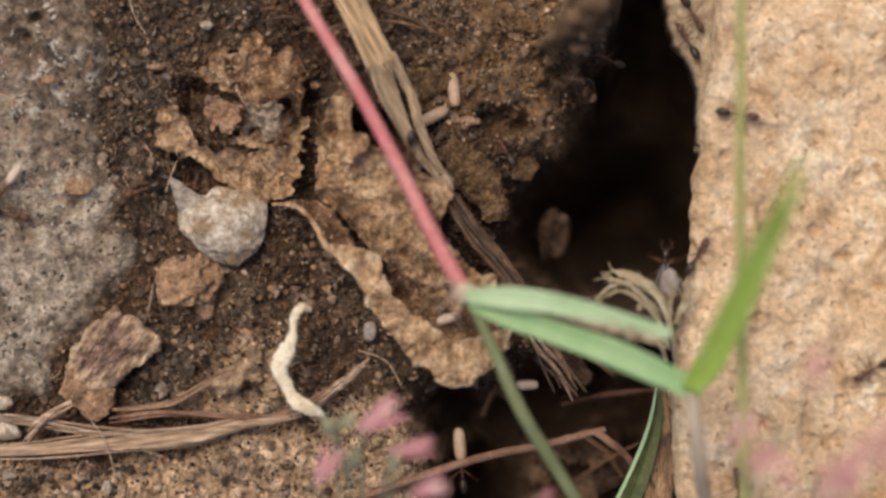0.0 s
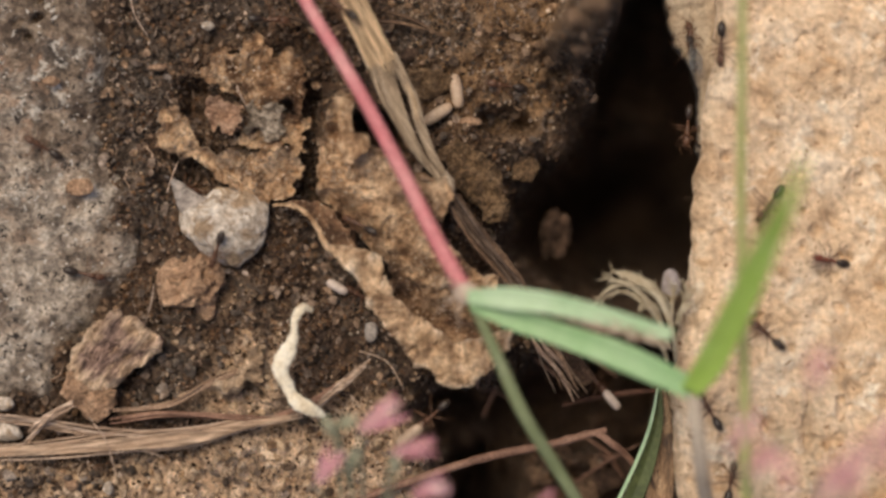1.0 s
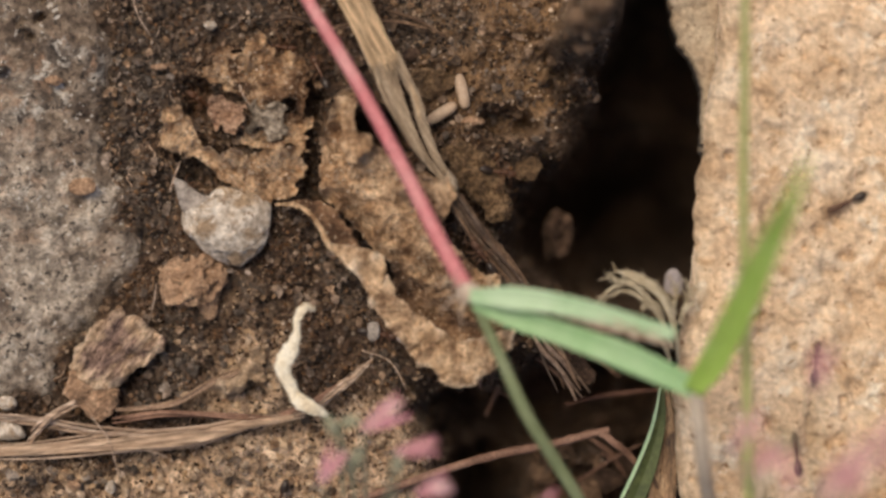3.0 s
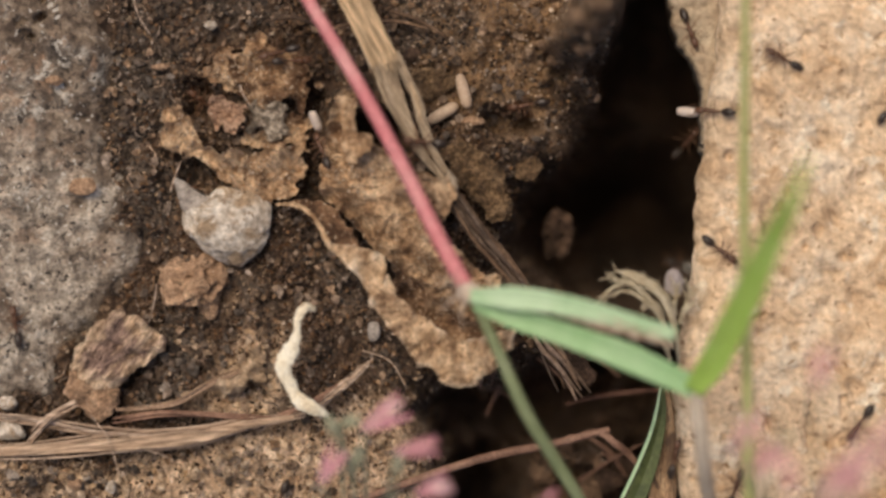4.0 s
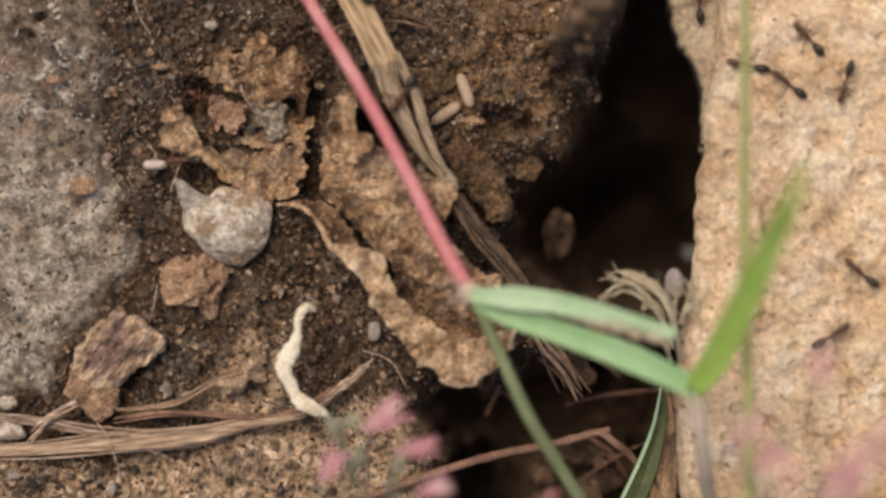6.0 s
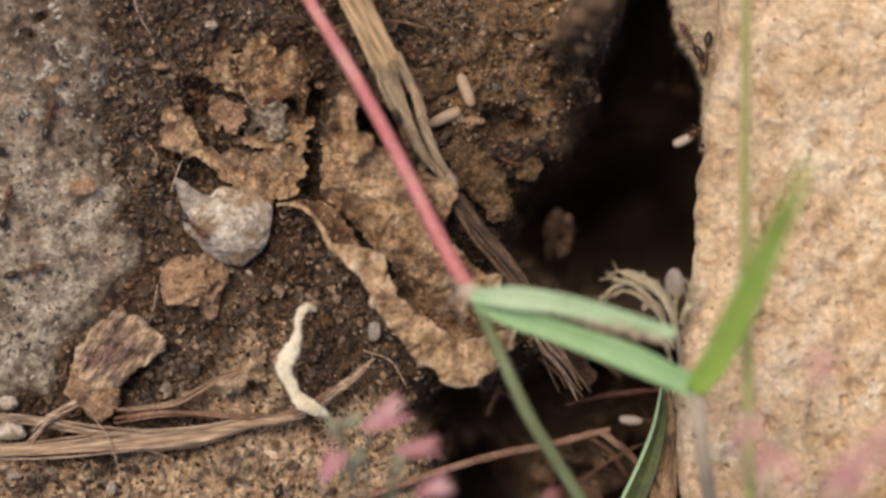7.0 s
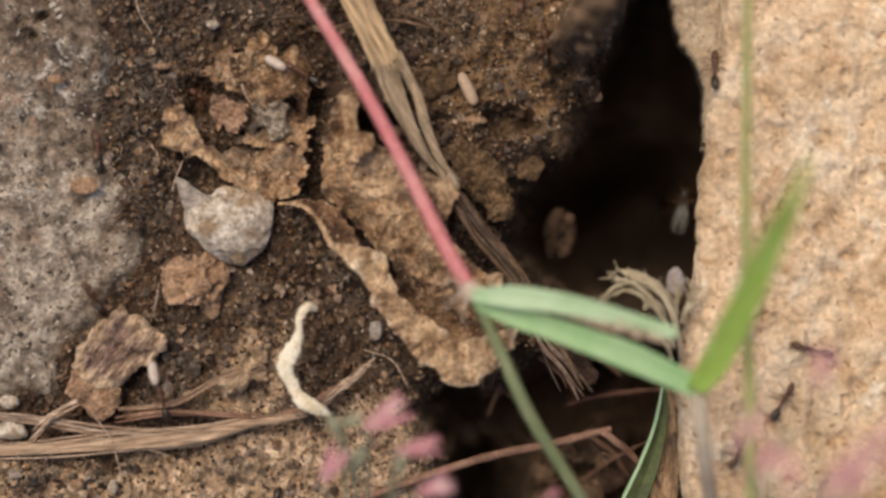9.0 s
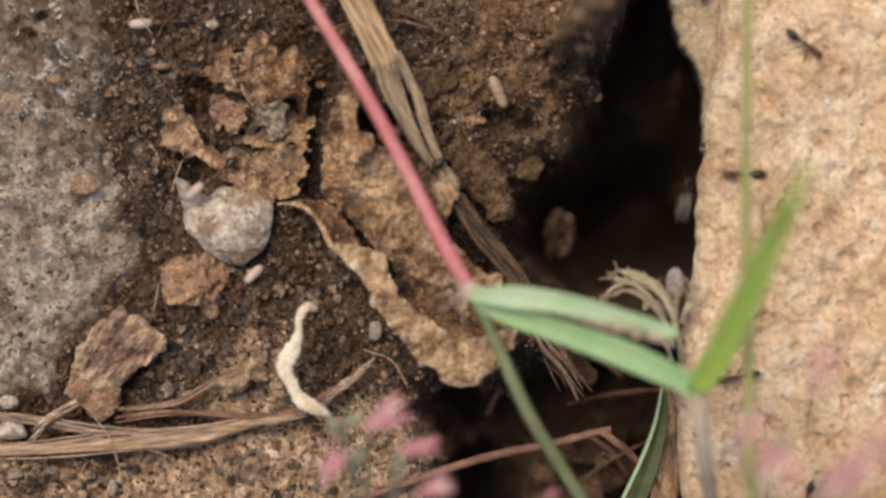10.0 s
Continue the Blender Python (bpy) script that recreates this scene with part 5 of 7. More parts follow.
flower_spray((-9.95, -39.32, 4), (((-13.8, -26.2, 30), 4.6, 60, False), ((-9.1, -20.3, 28), 5.8, 32, False), ((-5.4, -22.7, 30), 5.0, 10, False), ((-3.1, -27.3, 32), 4.4, 25, False), ((10.6, -28.0, 34), 2.3, 35, False),
                              ((-11.80, -21.43, 26), 3.0, 120, True), ((-10.13, -25.10, 28), 3.0, 80, True), ((-5.03, -25.42, 28), 3.0, 100, True), ((-11.80, -19.82, 26), 2.6, 20, True)), "pink small flowers with grey-green sepals")
flower_spray((43.19, -39.38, 14), (((29.79, -20.93, 52), 4.9, 60, False), ((37.37, -14.19, 58), 4.6, 80, False), ((40.24, -23.48, 56), 5.4, 50, False),
                                   ((42.72, -19.44, 60), 5.4, 40, False), ((35.64, -25.40, 54), 4.3, 100, False), ((33.25, -22.27, 50), 4.1, 60, True),
                                   ((31.79, -22.90, 52), 4.3, 40, False), ((38.52, -26.05, 56), 4.9, 70, False), ((41.90, -25.19, 58), 4.9, 110, False),
                                   ((44.58, -22.73, 58), 4.6, 65, False)), "faded pink flowers over the pale stone", M_PALEPETAL)


# ---- grit and crumbs on the earth ----
def scatter(name, count, lo, hi, material, seed, where, label):
    """Angular grains strewn over the earth, as one mesh."""
    rng = np.random.RandomState(seed)
    bm = bmesh.new()
    bmesh.ops.create_icosphere(bm, subdivisions=1, radius=1.0)
    v0 = np.array([v.co[:] for v in bm.verts])
    f0 = np.array([[v.index for v in f.verts] for f in bm.faces])
    bm.free()
    x, y = rng.uniform(-57, 33, count * 6), rng.uniform(-33, 33, count * 6)
    ok = rng.uniform(0, 1, count * 6) < where(x, y)
    x, y = x[ok][:count], y[ok][:count]
    z = ground(x, y)
    r = np.exp(rng.uniform(np.log(lo), np.log(hi), len(x)))
    V = v0[None] * rng.uniform(0.7, 1.3, (len(x), len(v0), 1)) * rng.uniform(0.6, 1.2, (len(x), 1, 3)) * r[:, None, None]
    a = rng.uniform(0, 6.28, len(x))
    c, s = np.cos(a)[:, None], np.sin(a)[:, None]
    V = np.stack([V[..., 0] * c - V[..., 1] * s, V[..., 0] * s + V[..., 1] * c, V[..., 2]], -1) + np.stack([x, y, z + 0.25 * r], -1)[:, None]
    F = f0[None] + (np.arange(len(x)) * len(v0))[:, None, None]
    me = bpy.data.meshes.new(name)
    me.from_pydata((V.reshape(-1, 3) * MM).tolist(), [], F.reshape(-1, 3).tolist())
    me.materials.append(material)
    return tagged(new(name, me), label, "grit", kind="stuff")


def leaf_dust():
    """Fine crumbs lying on the leaf scraps."""
    rng, bm, deps = random.Random(9), bmesh.new(), bpy.context.evaluated_depsgraph_get()
    beds = [(BVHTree.FromObject(o, deps), o.matrix_world.translation.copy()) for o in scene.objects if o.name in ("upper_lobe", "side_lobe", "inner_lobe", "crumpled_fold", "leaf_blade")]
    spots = ((-21.98, 15.12, 3.2, 2.6), (-22.68, 9.87, 5.0, 2.6), (-31.43, 14.07, 4.0, 2.6), (-24.78, 22.47, 6.5, 2.4), (-11.48, 9.87, 3.5, 4.5))
    for k in range(800):
        cx, cy, rx, ry = rng.choice(spots)
        r, x, y = rng.uniform(0.08, 0.26), cx + rng.gauss(0, rx * 0.5), cy + rng.gauss(0, ry * 0.5)
        hits = [(h.z + at.z) / MM for tree, at in beds for h in [tree.ray_cast(Vector((x, y, 20)) * MM - at, Vector((0, 0, -1)))[0]] if h]
        if not hits:
            continue
        m = Matrix.Translation((x, y, max(hits) + 0.2 * r)) @ Euler((rng.uniform(0, 6), rng.uniform(0, 6), 0)).to_matrix().to_4x4() @ Matrix.Diagonal((r, r * rng.uniform(0.6, 1), r * 0.7, 1))
        bmesh.ops.create_icosphere(bm, subdivisions=1, radius=1.0, matrix=m)
    solid("leaf_dust", bm, M_SANDGRAIN, (0, 0, 0), "gritty crumbs clinging to the dead leaves", "grit", kind="stuff", smooth=False)


def litter(count, seed):
    """Tiny flat scraps of leaf and short fibres mixed into the earth."""
    rng, bm = random.Random(seed), bmesh.new()
    for k in range(count):
        x, y = rng.uniform(-56, 20), rng.uniform(-32, 32)
        z = ground_at(x, y)
        if z < -5:
            continue
        a, lean = rng.uniform(0, 6.28), Euler((rng.uniform(-0.5, 0.5), rng.uniform(-0.5, 0.5), rng.uniform(0, 6.28))).to_matrix()
        if rng.random() < 0.35:
            n, w, long = 5, rng.uniform(0.05, 0.12), rng.uniform(0.8, 2.6)
            side = [Vector((long * (i / n - 0.5), 0.25 * math.sin(i * 1.1 + a), 0)) for i in range(n + 1)]
            up = [bm.verts.new(Vector((x, y, z + 0.4)) + lean @ (p + Vector((0, w, 0)))) for p in side]
            dn = [bm.verts.new(Vector((x, y, z + 0.4)) + lean @ (p - Vector((0, w, 0.1)))) for p in side]
            for i in range(n):
                bm.faces.new((dn[i], dn[i + 1], up[i + 1], up[i]))
        else:
            r = math.exp(rng.uniform(math.log(0.25), math.log(1.0)))
            ring = [lean @ Vector((r * rng.uniform(0.5, 1.1) * math.cos(i * 1.047), r * rng.uniform(0.4, 0.9) * math.sin(i * 1.047), rng.uniform(-0.1, 0.1) * r)) for i in range(6)]
            top = [bm.verts.new(Vector((x, y, z + 0.4)) + p) for p in ring]
            low = [bm.verts.new(Vector((x, y, z + 0.26)) + p) for p in ring]
            bm.faces.new(top)
            bm.faces.new(low[::-1])
            for i in range(6):
                bm.faces.new((top[i], low[i], low[(i + 1) % 6], top[(i + 1) % 6]))
    solid("fine_litter", bm, M_LITTER, (0, 0, 0), "fine brown leaf scraps and fibres on earth", "litter", kind="stuff", smooth=False)


M_SANDLUMP = mat("sand_lump", (0.2, 0.13, 0.078), (0.4, 0.275, 0.172), (0.62, 0.48, 0.34), grain=0.5, blotch=1.4, bump=0.4, island=True, vary=0.35)
M_LITTER = mat("fine_litter", (0.04, 0.024, 0.015), (0.13, 0.081, 0.05), (0.32, 0.22, 0.15), grain=0.4, blotch=1.0, bump=0.15, island=True, vary=0.7)
litter(2600, 19)
M_SANDGRAIN = mat("sand_grit", (0.16, 0.104, 0.0665), (0.33, 0.228, 0.142), (0.55, 0.437, 0.342), grain=0.3, blotch=1.0, bump=0.15, island=True, vary=0.5)
M_OCHREGRIT = mat("ochre_grit", (0.082, 0.044, 0.022), (0.18, 0.105, 0.054), (0.35, 0.232, 0.138), grain=0.3, blotch=1.2, bump=0.15, island=True, vary=0.5)
scatter("earth_grit", 30000, 0.09, 0.34, M_GRAIN, 5, lambda x, y: (0.5 + 0.5 * vnoise(x / 4, y / 4, 8)) * (1 - 0.85 * soil_kind(x, y)) * ((x > -41) | (y < -15)) * (x < 21) * (1 - 0.92 * humus_shade_kind(x, y)) * (1 - 0.75 * step(-1, 3, inside(x, y, BLOCK))), "dark brown angular grit strewn over earth")
# Lies on BRINK and LIP too, deepening the shade painted there.
scatter("humus_grit", 6000, 0.1, 0.35, M_HUMUS, 25, lambda x, y: step(0.3, 0.8, humus_shade_kind(x, y)), "blackish rotted grit strewn over earth")
scatter("ochre_grit", 2600, 0.07, 0.3, M_OCHREGRIT, 26, lambda x, y: step(-1, 3, inside(x, y, BLOCK)), "yellowish brown grit on the earth bank")
scatter("sandy_grit", 4500, 0.08, 0.3, M_SANDGRAIN, 6, lambda x, y: 0.08 + 0.9 * soil_kind(x, y), "pale sandy grit on the earth")

scatter("sandy_lumps", 700, 0.25, 0.8, M_SANDLUMP, 16, lambda x, y: step(0.35, 0.8, soil_kind(x, y)) * np.maximum(step(-1, 2, inside(x, y, SHELF)), step(-2, 1, inside(x, y, PATCH))), "pale tan earth lumps on the sandy shelf")
leaf_dust()
for k, (x, y, r) in enumerate(((-3.65, 24.0, 1.4), (15.4, 26.6, 1.5), (18.0, 28.2, 1.9), (16.6, 23.8, 1.3), (19.8, 30.0, 1.4), (13.6, 23.4, 1.1), (12.2, 25.2, 0.9))):
    solid("bank_clod", lump((x, y, ground_at(x, y) + 0.3 * r), (r, r * 0.8, r * 0.7), 370 + k, 0.5, 0.8, 3), M_STONE if k else M_DIMCLOD, (x, y, ground_at(x, y) - 0.4 * r), "brown earth clod on the crevice brink" if k else "blackish earth clod beside the dry straw", "clod", "clods on the earth bank")
CRUMB_BEDS = (((-33.18, -13.93), 4.5, 4.5, 60, (6, 1, 3)), ((-29.68, -12.53), 4, 3, 22, (6, 2, 2)), ((-45.0, -28.6), 12, 2.4, 64, (2, 6, 2)), ((-25.48, -27.2), 10, 3, 26, (1, 8, 1)), ((6.72, 16.17), 8, 3.5, 18, (8, 1, 1)),
              ((-3.08, 25.27), 6, 3, 16, (8, 1, 1)), ((-35.28, 20.37), 4, 6, 18, (7, 0, 3)), ((-23.38, 14.77), 4, 2, 10, (1, 0, 0)), ((15.12, -20.23), 9, 5, 16, (1, 0, 0)), ((-31.78, 26.67), 7, 4, 20, (7, 1, 2)), ((-21.98, 28.77), 5, 3, 10, (7, 1, 2)))


def crumbs():
    rng = random.Random(77)

    def breed(material, label, seed):
        return [solid("earth_crumb", lump((0, 0, 0), (1.0, 0.85, 0.7), seed + k, 0.75, 1.0, 2), material, (0, 0, 0), label, "crumb", "crumbs on the earth", smooth=False) for k in range(5)]
    kinds = {"dark": breed(M_CRUMB, "small angular dark brown earth crumb", 200), "tan": breed(M_TANCLOD, "small tan crumb of sandy earth", 210), "grey": breed(M_GREYCRUMB, "small angular greyish stone crumb", 220)}
    used = collections.Counter()
    for (cx, cy), ax, ay, count, share in CRUMB_BEDS:
        for _ in range(count):
            x, y, r = cx + rng.gauss(0, ax * 0.5), cy + rng.gauss(0, ay * 0.5), rng.uniform(0.35, 0.8) * (1.0 + 0.5 * (cy < -10 and rng.random() < 0.4))
            m = Matrix.Translation(Vector((x, y, ground_at(x, y) + 0.2 * r)) * MM) @ Euler((rng.uniform(0, 6), rng.uniform(0, 6), rng.uniform(0, 6))).to_matrix().to_4x4()
            kind = rng.choices(("dark", "tan", "grey"), share)[0]
            n = used[kind]
            ob = kinds[kind][n] if n < 5 else copy_thing(kinds[kind][n % 5], m)
            ob.matrix_basis = m
            ob.scale = (r, r * rng.uniform(0.7, 1.0), r * rng.uniform(0.6, 0.95))
            used[kind] += 1



crumbs()


# ---- ants and their pupae ----
M_GASTER = mat("ant_black", (0.016, 0.0102, 0.0075), (0.03, 0.0188, 0.013), (0.05, 0.031, 0.021), grain=0.3, blotch=1.0, bump=0.02, rough=0.36, spec=0.4, contrast=0.3)
M_ANT = mat("ant_brown", (0.055, 0.024, 0.0125), (0.105, 0.047, 0.0245), (0.155, 0.073, 0.039), grain=0.2, blotch=0.8, bump=0.03, rough=0.42, spec=0.4, contrast=0.4)
M_ANT_RED = mat("ant_red", (0.09, 0.02, 0.01), (0.16, 0.037, 0.017), (0.22, 0.058, 0.026), grain=0.2, blotch=0.8, bump=0.03, rough=0.4, spec=0.45, contrast=0.4)
M_LEG = mat("ant_leg", (0.08, 0.038, 0.019), (0.13, 0.063, 0.033), (0.18, 0.09, 0.048), grain=0.2, blotch=0.6, bump=0.01, rough=0.45, contrast=0.3)
M_PUPA = mat("pupa", (0.38, 0.26, 0.175), (0.48, 0.345, 0.245), (0.56, 0.42, 0.31), grain=0.4, blotch=1.5, bump=0.05, rough=0.5, contrast=0.25, translucent=0.1)
M_PALEPUPA = mat("pale_pupa", (0.48, 0.375, 0.31), (0.6, 0.49, 0.415), (0.69, 0.585, 0.51), grain=0.4, blotch=1.5, bump=0.04, rough=0.45, contrast=0.2, translucent=0.1)
M_WING = mat("ant_wing", (0.15, 0.14, 0.13), (0.2, 0.19, 0.175), (0.27, 0.255, 0.235), grain=0.3, blotch=0.8, bump=0.02, rough=0.25, spec=0.5, contrast=0.3)
M_WING.node_tree.nodes["Principled BSDF"].inputs["Alpha"].default_value = 0.16

HIPS = (("front", 0.62, 0.55, 0.95), ("mid", 0.22, 0.12, 1.1), ("hind", -0.2, -0.6, 1.25))


def build_ant(body, label, winged=False):
    ant = thing("winged_ant" if winged else "ant", (0, 0, 0), label, "ant", "" if winged else "ants on the trail")
    part("gaster", tube([(-3.15, 0, 0.9), (-2.9, 0, 0.93), (-2.3, 0, 1.0), (-1.6, 0, 0.98), (-1.15, 0, 0.85)], [0.05, 0.34, 0.54, 0.45, 0.14], n=14, sides=14, flat=0.92), M_GASTER, ant, "glossy black gaster")
    part("petiole", tube([(-1.2, 0, 0.84), (-0.95, 0, 0.95), (-0.62, 0, 0.88)], [0.1, 0.2, 0.11], n=8, sides=8), body, ant)
    part("thorax", tube([(-0.75, 0, 0.9), (-0.35, 0, 0.98), (0.1, 0, 1.05), (0.6, 0, 1.12), (0.98, 0, 1.05)], [0.13, 0.25, 0.24, 0.35, 0.14], n=16, sides=12), body, ant)
    head = part("head", tube([(0.9, 0, 1.05), (1.05, 0, 1.07), (1.4, 0, 1.06), (1.8, 0, 1.0), (2.1, 0, 0.92)], [0.13, 0.4, 0.47, 0.4, 0.18], n=14, sides=14, flat=0.75), body, ant)
    for side in (1, -1):
        part("antenna", tube([(1.85, side * 0.2, 1.12), (2.15, side * 0.6, 1.25), (2.4, side * 0.72, 1.15), (2.8, side * 0.66, 0.85), (3.15, side * 0.5, 0.6)], [0.05, 0.045, 0.05, 0.045, 0.035], n=12, sides=5), M_LEG, head)
        part("mandible", tube([(2.0, side * 0.2, 0.9), (2.25, side * 0.2, 0.85), (2.42, side * 0.04, 0.82)], [0.1, 0.08, 0.03], n=6, sides=5), body, head)
        for kind, hx, lean, reach in HIPS:
            pts = [(0, 0, 0), (lean * 0.5, side * reach * 0.5, 0.42), (lean * 0.95, side * reach * 1.02, 0.3), (lean * 1.45, side * reach * 1.5, -0.5), (lean * 1.9, side * reach * 1.85, -0.78)]
            leg = part("leg", tube(pts, [0.075, 0.08, 0.048, 0.034, 0.02], n=14, sides=6), M_LEG, ant)
            leg.location = Vector((hx, side * 0.2, 0.85)) * MM
        if winged:
            for k, (length, width) in enumerate(((3.7, 0.95), (3.0, 0.75))):
                part("wing", blade([(0.3 - 0.4 * k, side * 0.25, 1.45), (-1.2, side * (0.4 + 0.1 * k), 1.62 + 0.06 * k), (-length * 0.6, side * (0.5 + 0.12 * k), 1.55 + 0.06 * k), (-length, side * (0.4 + 0.2 * k), 1.35)], [0.3, width, width, 0.4], n=16, fold=0.1, thick=0.03), M_WING, ant, "translucent grey wing")
    return ant


def build_pupa(material, label, size=1.0, fat=1.05):
    bm = tube([(-2.2, 0, 0.72), (-2.0, 0, 0.74), (-1.2, 0, 0.78), (0, 0, 0.78), (1.2, 0, 0.78), (1.95, 0, 0.74), (2.15, 0, 0.72)], [0.1, 0.45, 0.7, 0.74, 0.7, 0.48, 0.12], n=24, sides=14)
    bmesh.ops.scale(bm, verts=bm.verts, vec=(size, size * fat, size * fat))
    return solid("pupa", bm, material, (0, 0, 0), label, "pupa", "ant pupae")


ANT = build_ant(M_ANT, "small dark brown ant walking over stone and earth")
RED_ANT = build_ant(M_ANT_RED, "ant with rust-red body and black gaster")
WINGED = build_ant(M_GASTER, "black winged ant with grey wings in the crevice", winged=True)
PUPA = build_pupa(M_PUPA, "tan cigar-shaped ant pupa lying on earth")
PALE_PUPA = build_pupa(M_PALEPUPA, "whitish ant pupa carried by an ant", 0.66, 1.25)
PROTO = {"ant": ANT, "red": RED_ANT, "winged": WINGED, "pupa": PUPA, "pale": PALE_PUPA}
PLANS = []


# ---- what the ants walk on ----
SUPPORTS = [o for o in scene.objects if o.type == "MESH" and (o.name.split(".")[0] in (
    "ground", "sandstone_block", "ledge", "grey_stone", "pale_pebble", "earth_clod", "bark_chip", "leaf_blade", "rolled_rim", "folded_flap", "torn_flap", "inner_lobe", "crumpled_fold", "ashen_crust", "upper_lobe", "side_lobe",
    "core", "sheath", "left_strip", "right_strip", "lower_strand", "strand", "straw", "flat_stone", "twig", "chip_plate"))]


def floors():
    deps = bpy.context.evaluated_depsgraph_get()
    return [(BVHTree.FromObject(o, deps), o.matrix_world.translation.copy()) for o in SUPPORTS]


def floor_at(trees, x, y, z):
    """The surface nearest to the height z under (x, y), in millimetres; z itself where none is near."""
    best = None
    for tree, at in trees:
        start = Vector((x, y, 13.0)) * MM - at
        for _ in range(3):
            hit = tree.ray_cast(start, Vector((0, 0, -1)))[0]
            if hit is None:
                break
            h = (hit.z + at.z) / MM
            if abs(h - z) < 5.5 and (best is None or h > best):
                best = h
            start = hit - Vector((0, 0, 1e-5))
    return z if best is None else best


def trail(keys, dt=0.1):
    """Even rows (t, x, y, z, heading) through sparse keys (t, (x, y, z), heading or None)."""
    ts = np.array([k[0] for k in keys])
    xyz = np.array([k[1] for k in keys], float)
    head = []
    for i, k in enumerate(keys):
        h = k[2] if len(k) > 2 else None
        if h is None:
            a, b = xyz[max(i - 1, 0)], xyz[min(i + 1, len(keys) - 1)]
            h = math.degrees(math.atan2(b[1] - a[1], b[0] - a[0])) if np.hypot(*(b - a)[:2]) > 0.3 else (head[-1] if head else 0.0)
        if head:
            while h - head[-1] > 180:
                h -= 360
            while h - head[-1] < -180:
                h += 360
        head.append(h)
    grid = np.arange(0, 10.0 + dt / 2, dt)
    return [(float(t), *(float(np.interp(t, ts, xyz[:, c])) for c in range(3)), float(np.interp(t, ts, head))) for t in grid]


def march(trees, ob, keys, lift=0.0, seed=0):
    """Key an ant or pupa along its trail, tilted to the surface, with stepping legs."""
    rows, last, gait, steps = [], None, 0.0, []
    for t, x, y, z, h in trail(keys):
        c, s = math.cos(radians(h)), math.sin(radians(h))
        mid = [floor_at(trees, x + c * d - s * e, y + s * d + c * e, z) for d, e in ((0, 0), (1.8, 0), (-1.8, 0), (0, 1.2), (0, -1.2))]
        slope = max(-0.5, min(0.5, (mid[1] - mid[2]) / 3.6))
        lean = max(-0.4, min(0.4, (mid[3] - mid[4]) / 2.4))
        top = max(mid[0], 0.5 * (mid[1] + mid[2]), 0.5 * (mid[3] + mid[4]))
        if last:
            top = max(last[1][2] - 16.0, min(last[1][2] + 16.0, top))
            gait += math.hypot(x - last[1][0], y - last[1][1])
            dh = h - last[0]
            if abs(dh) > 75:
                h = last[0] + math.copysign(75, dh)
        m = Matrix.Translation(Vector((x, y, top + lift)) * MM) @ Matrix.Rotation(radians(h), 4, "Z") @ Matrix.Rotation(-math.atan(slope), 4, "Y") @ Matrix.Rotation(math.atan(lean), 4, "X")
        rows.append((t, m))
        steps.append((t, gait))
        last = (h, (x, y, top))
    walk(ob, rows)
    k = 0
    for leg in ob.children:
        if leg.name.split(".")[0] != "leg":
            continue
        phase = math.pi * (k % 2) + 0.3 * k + seed
        at = leg.location.copy()
        swing, was = [], None
        for t, g in steps:
            a = 17 * math.sin(g * 1.9 + phase)
            if was is None or abs(a - was) > 1.0 or t in (0.0, 10.0) or t >= 9.99:
                swing.append((t, Matrix.Translation(at) @ Matrix.Rotation(radians(a), 4, "Z")))
                was = a
        if len(swing) < 2:
            swing.append((10.0, swing[0][1]))
        walk(leg, swing)
        k += 1


def plan(kind, keys, lift=0.0, seed=0):
    PLANS.append((kind, keys, lift, seed))


def carry(keys, kind="pale", gap=3.1, who="ant", seed=0):
    """A pupa on its trail with the ant that carries it close behind."""
    rows = trail(keys)
    behind = []
    for i in range(0, len(rows), 1):
        t, x, y, z, h = rows[i]
        behind.append((t, (x - gap * math.cos(radians(h)), y - gap * math.sin(radians(h)), z), h))
    plan(kind, keys, 1.4, seed)
    plan(who, behind, 0.15, seed)


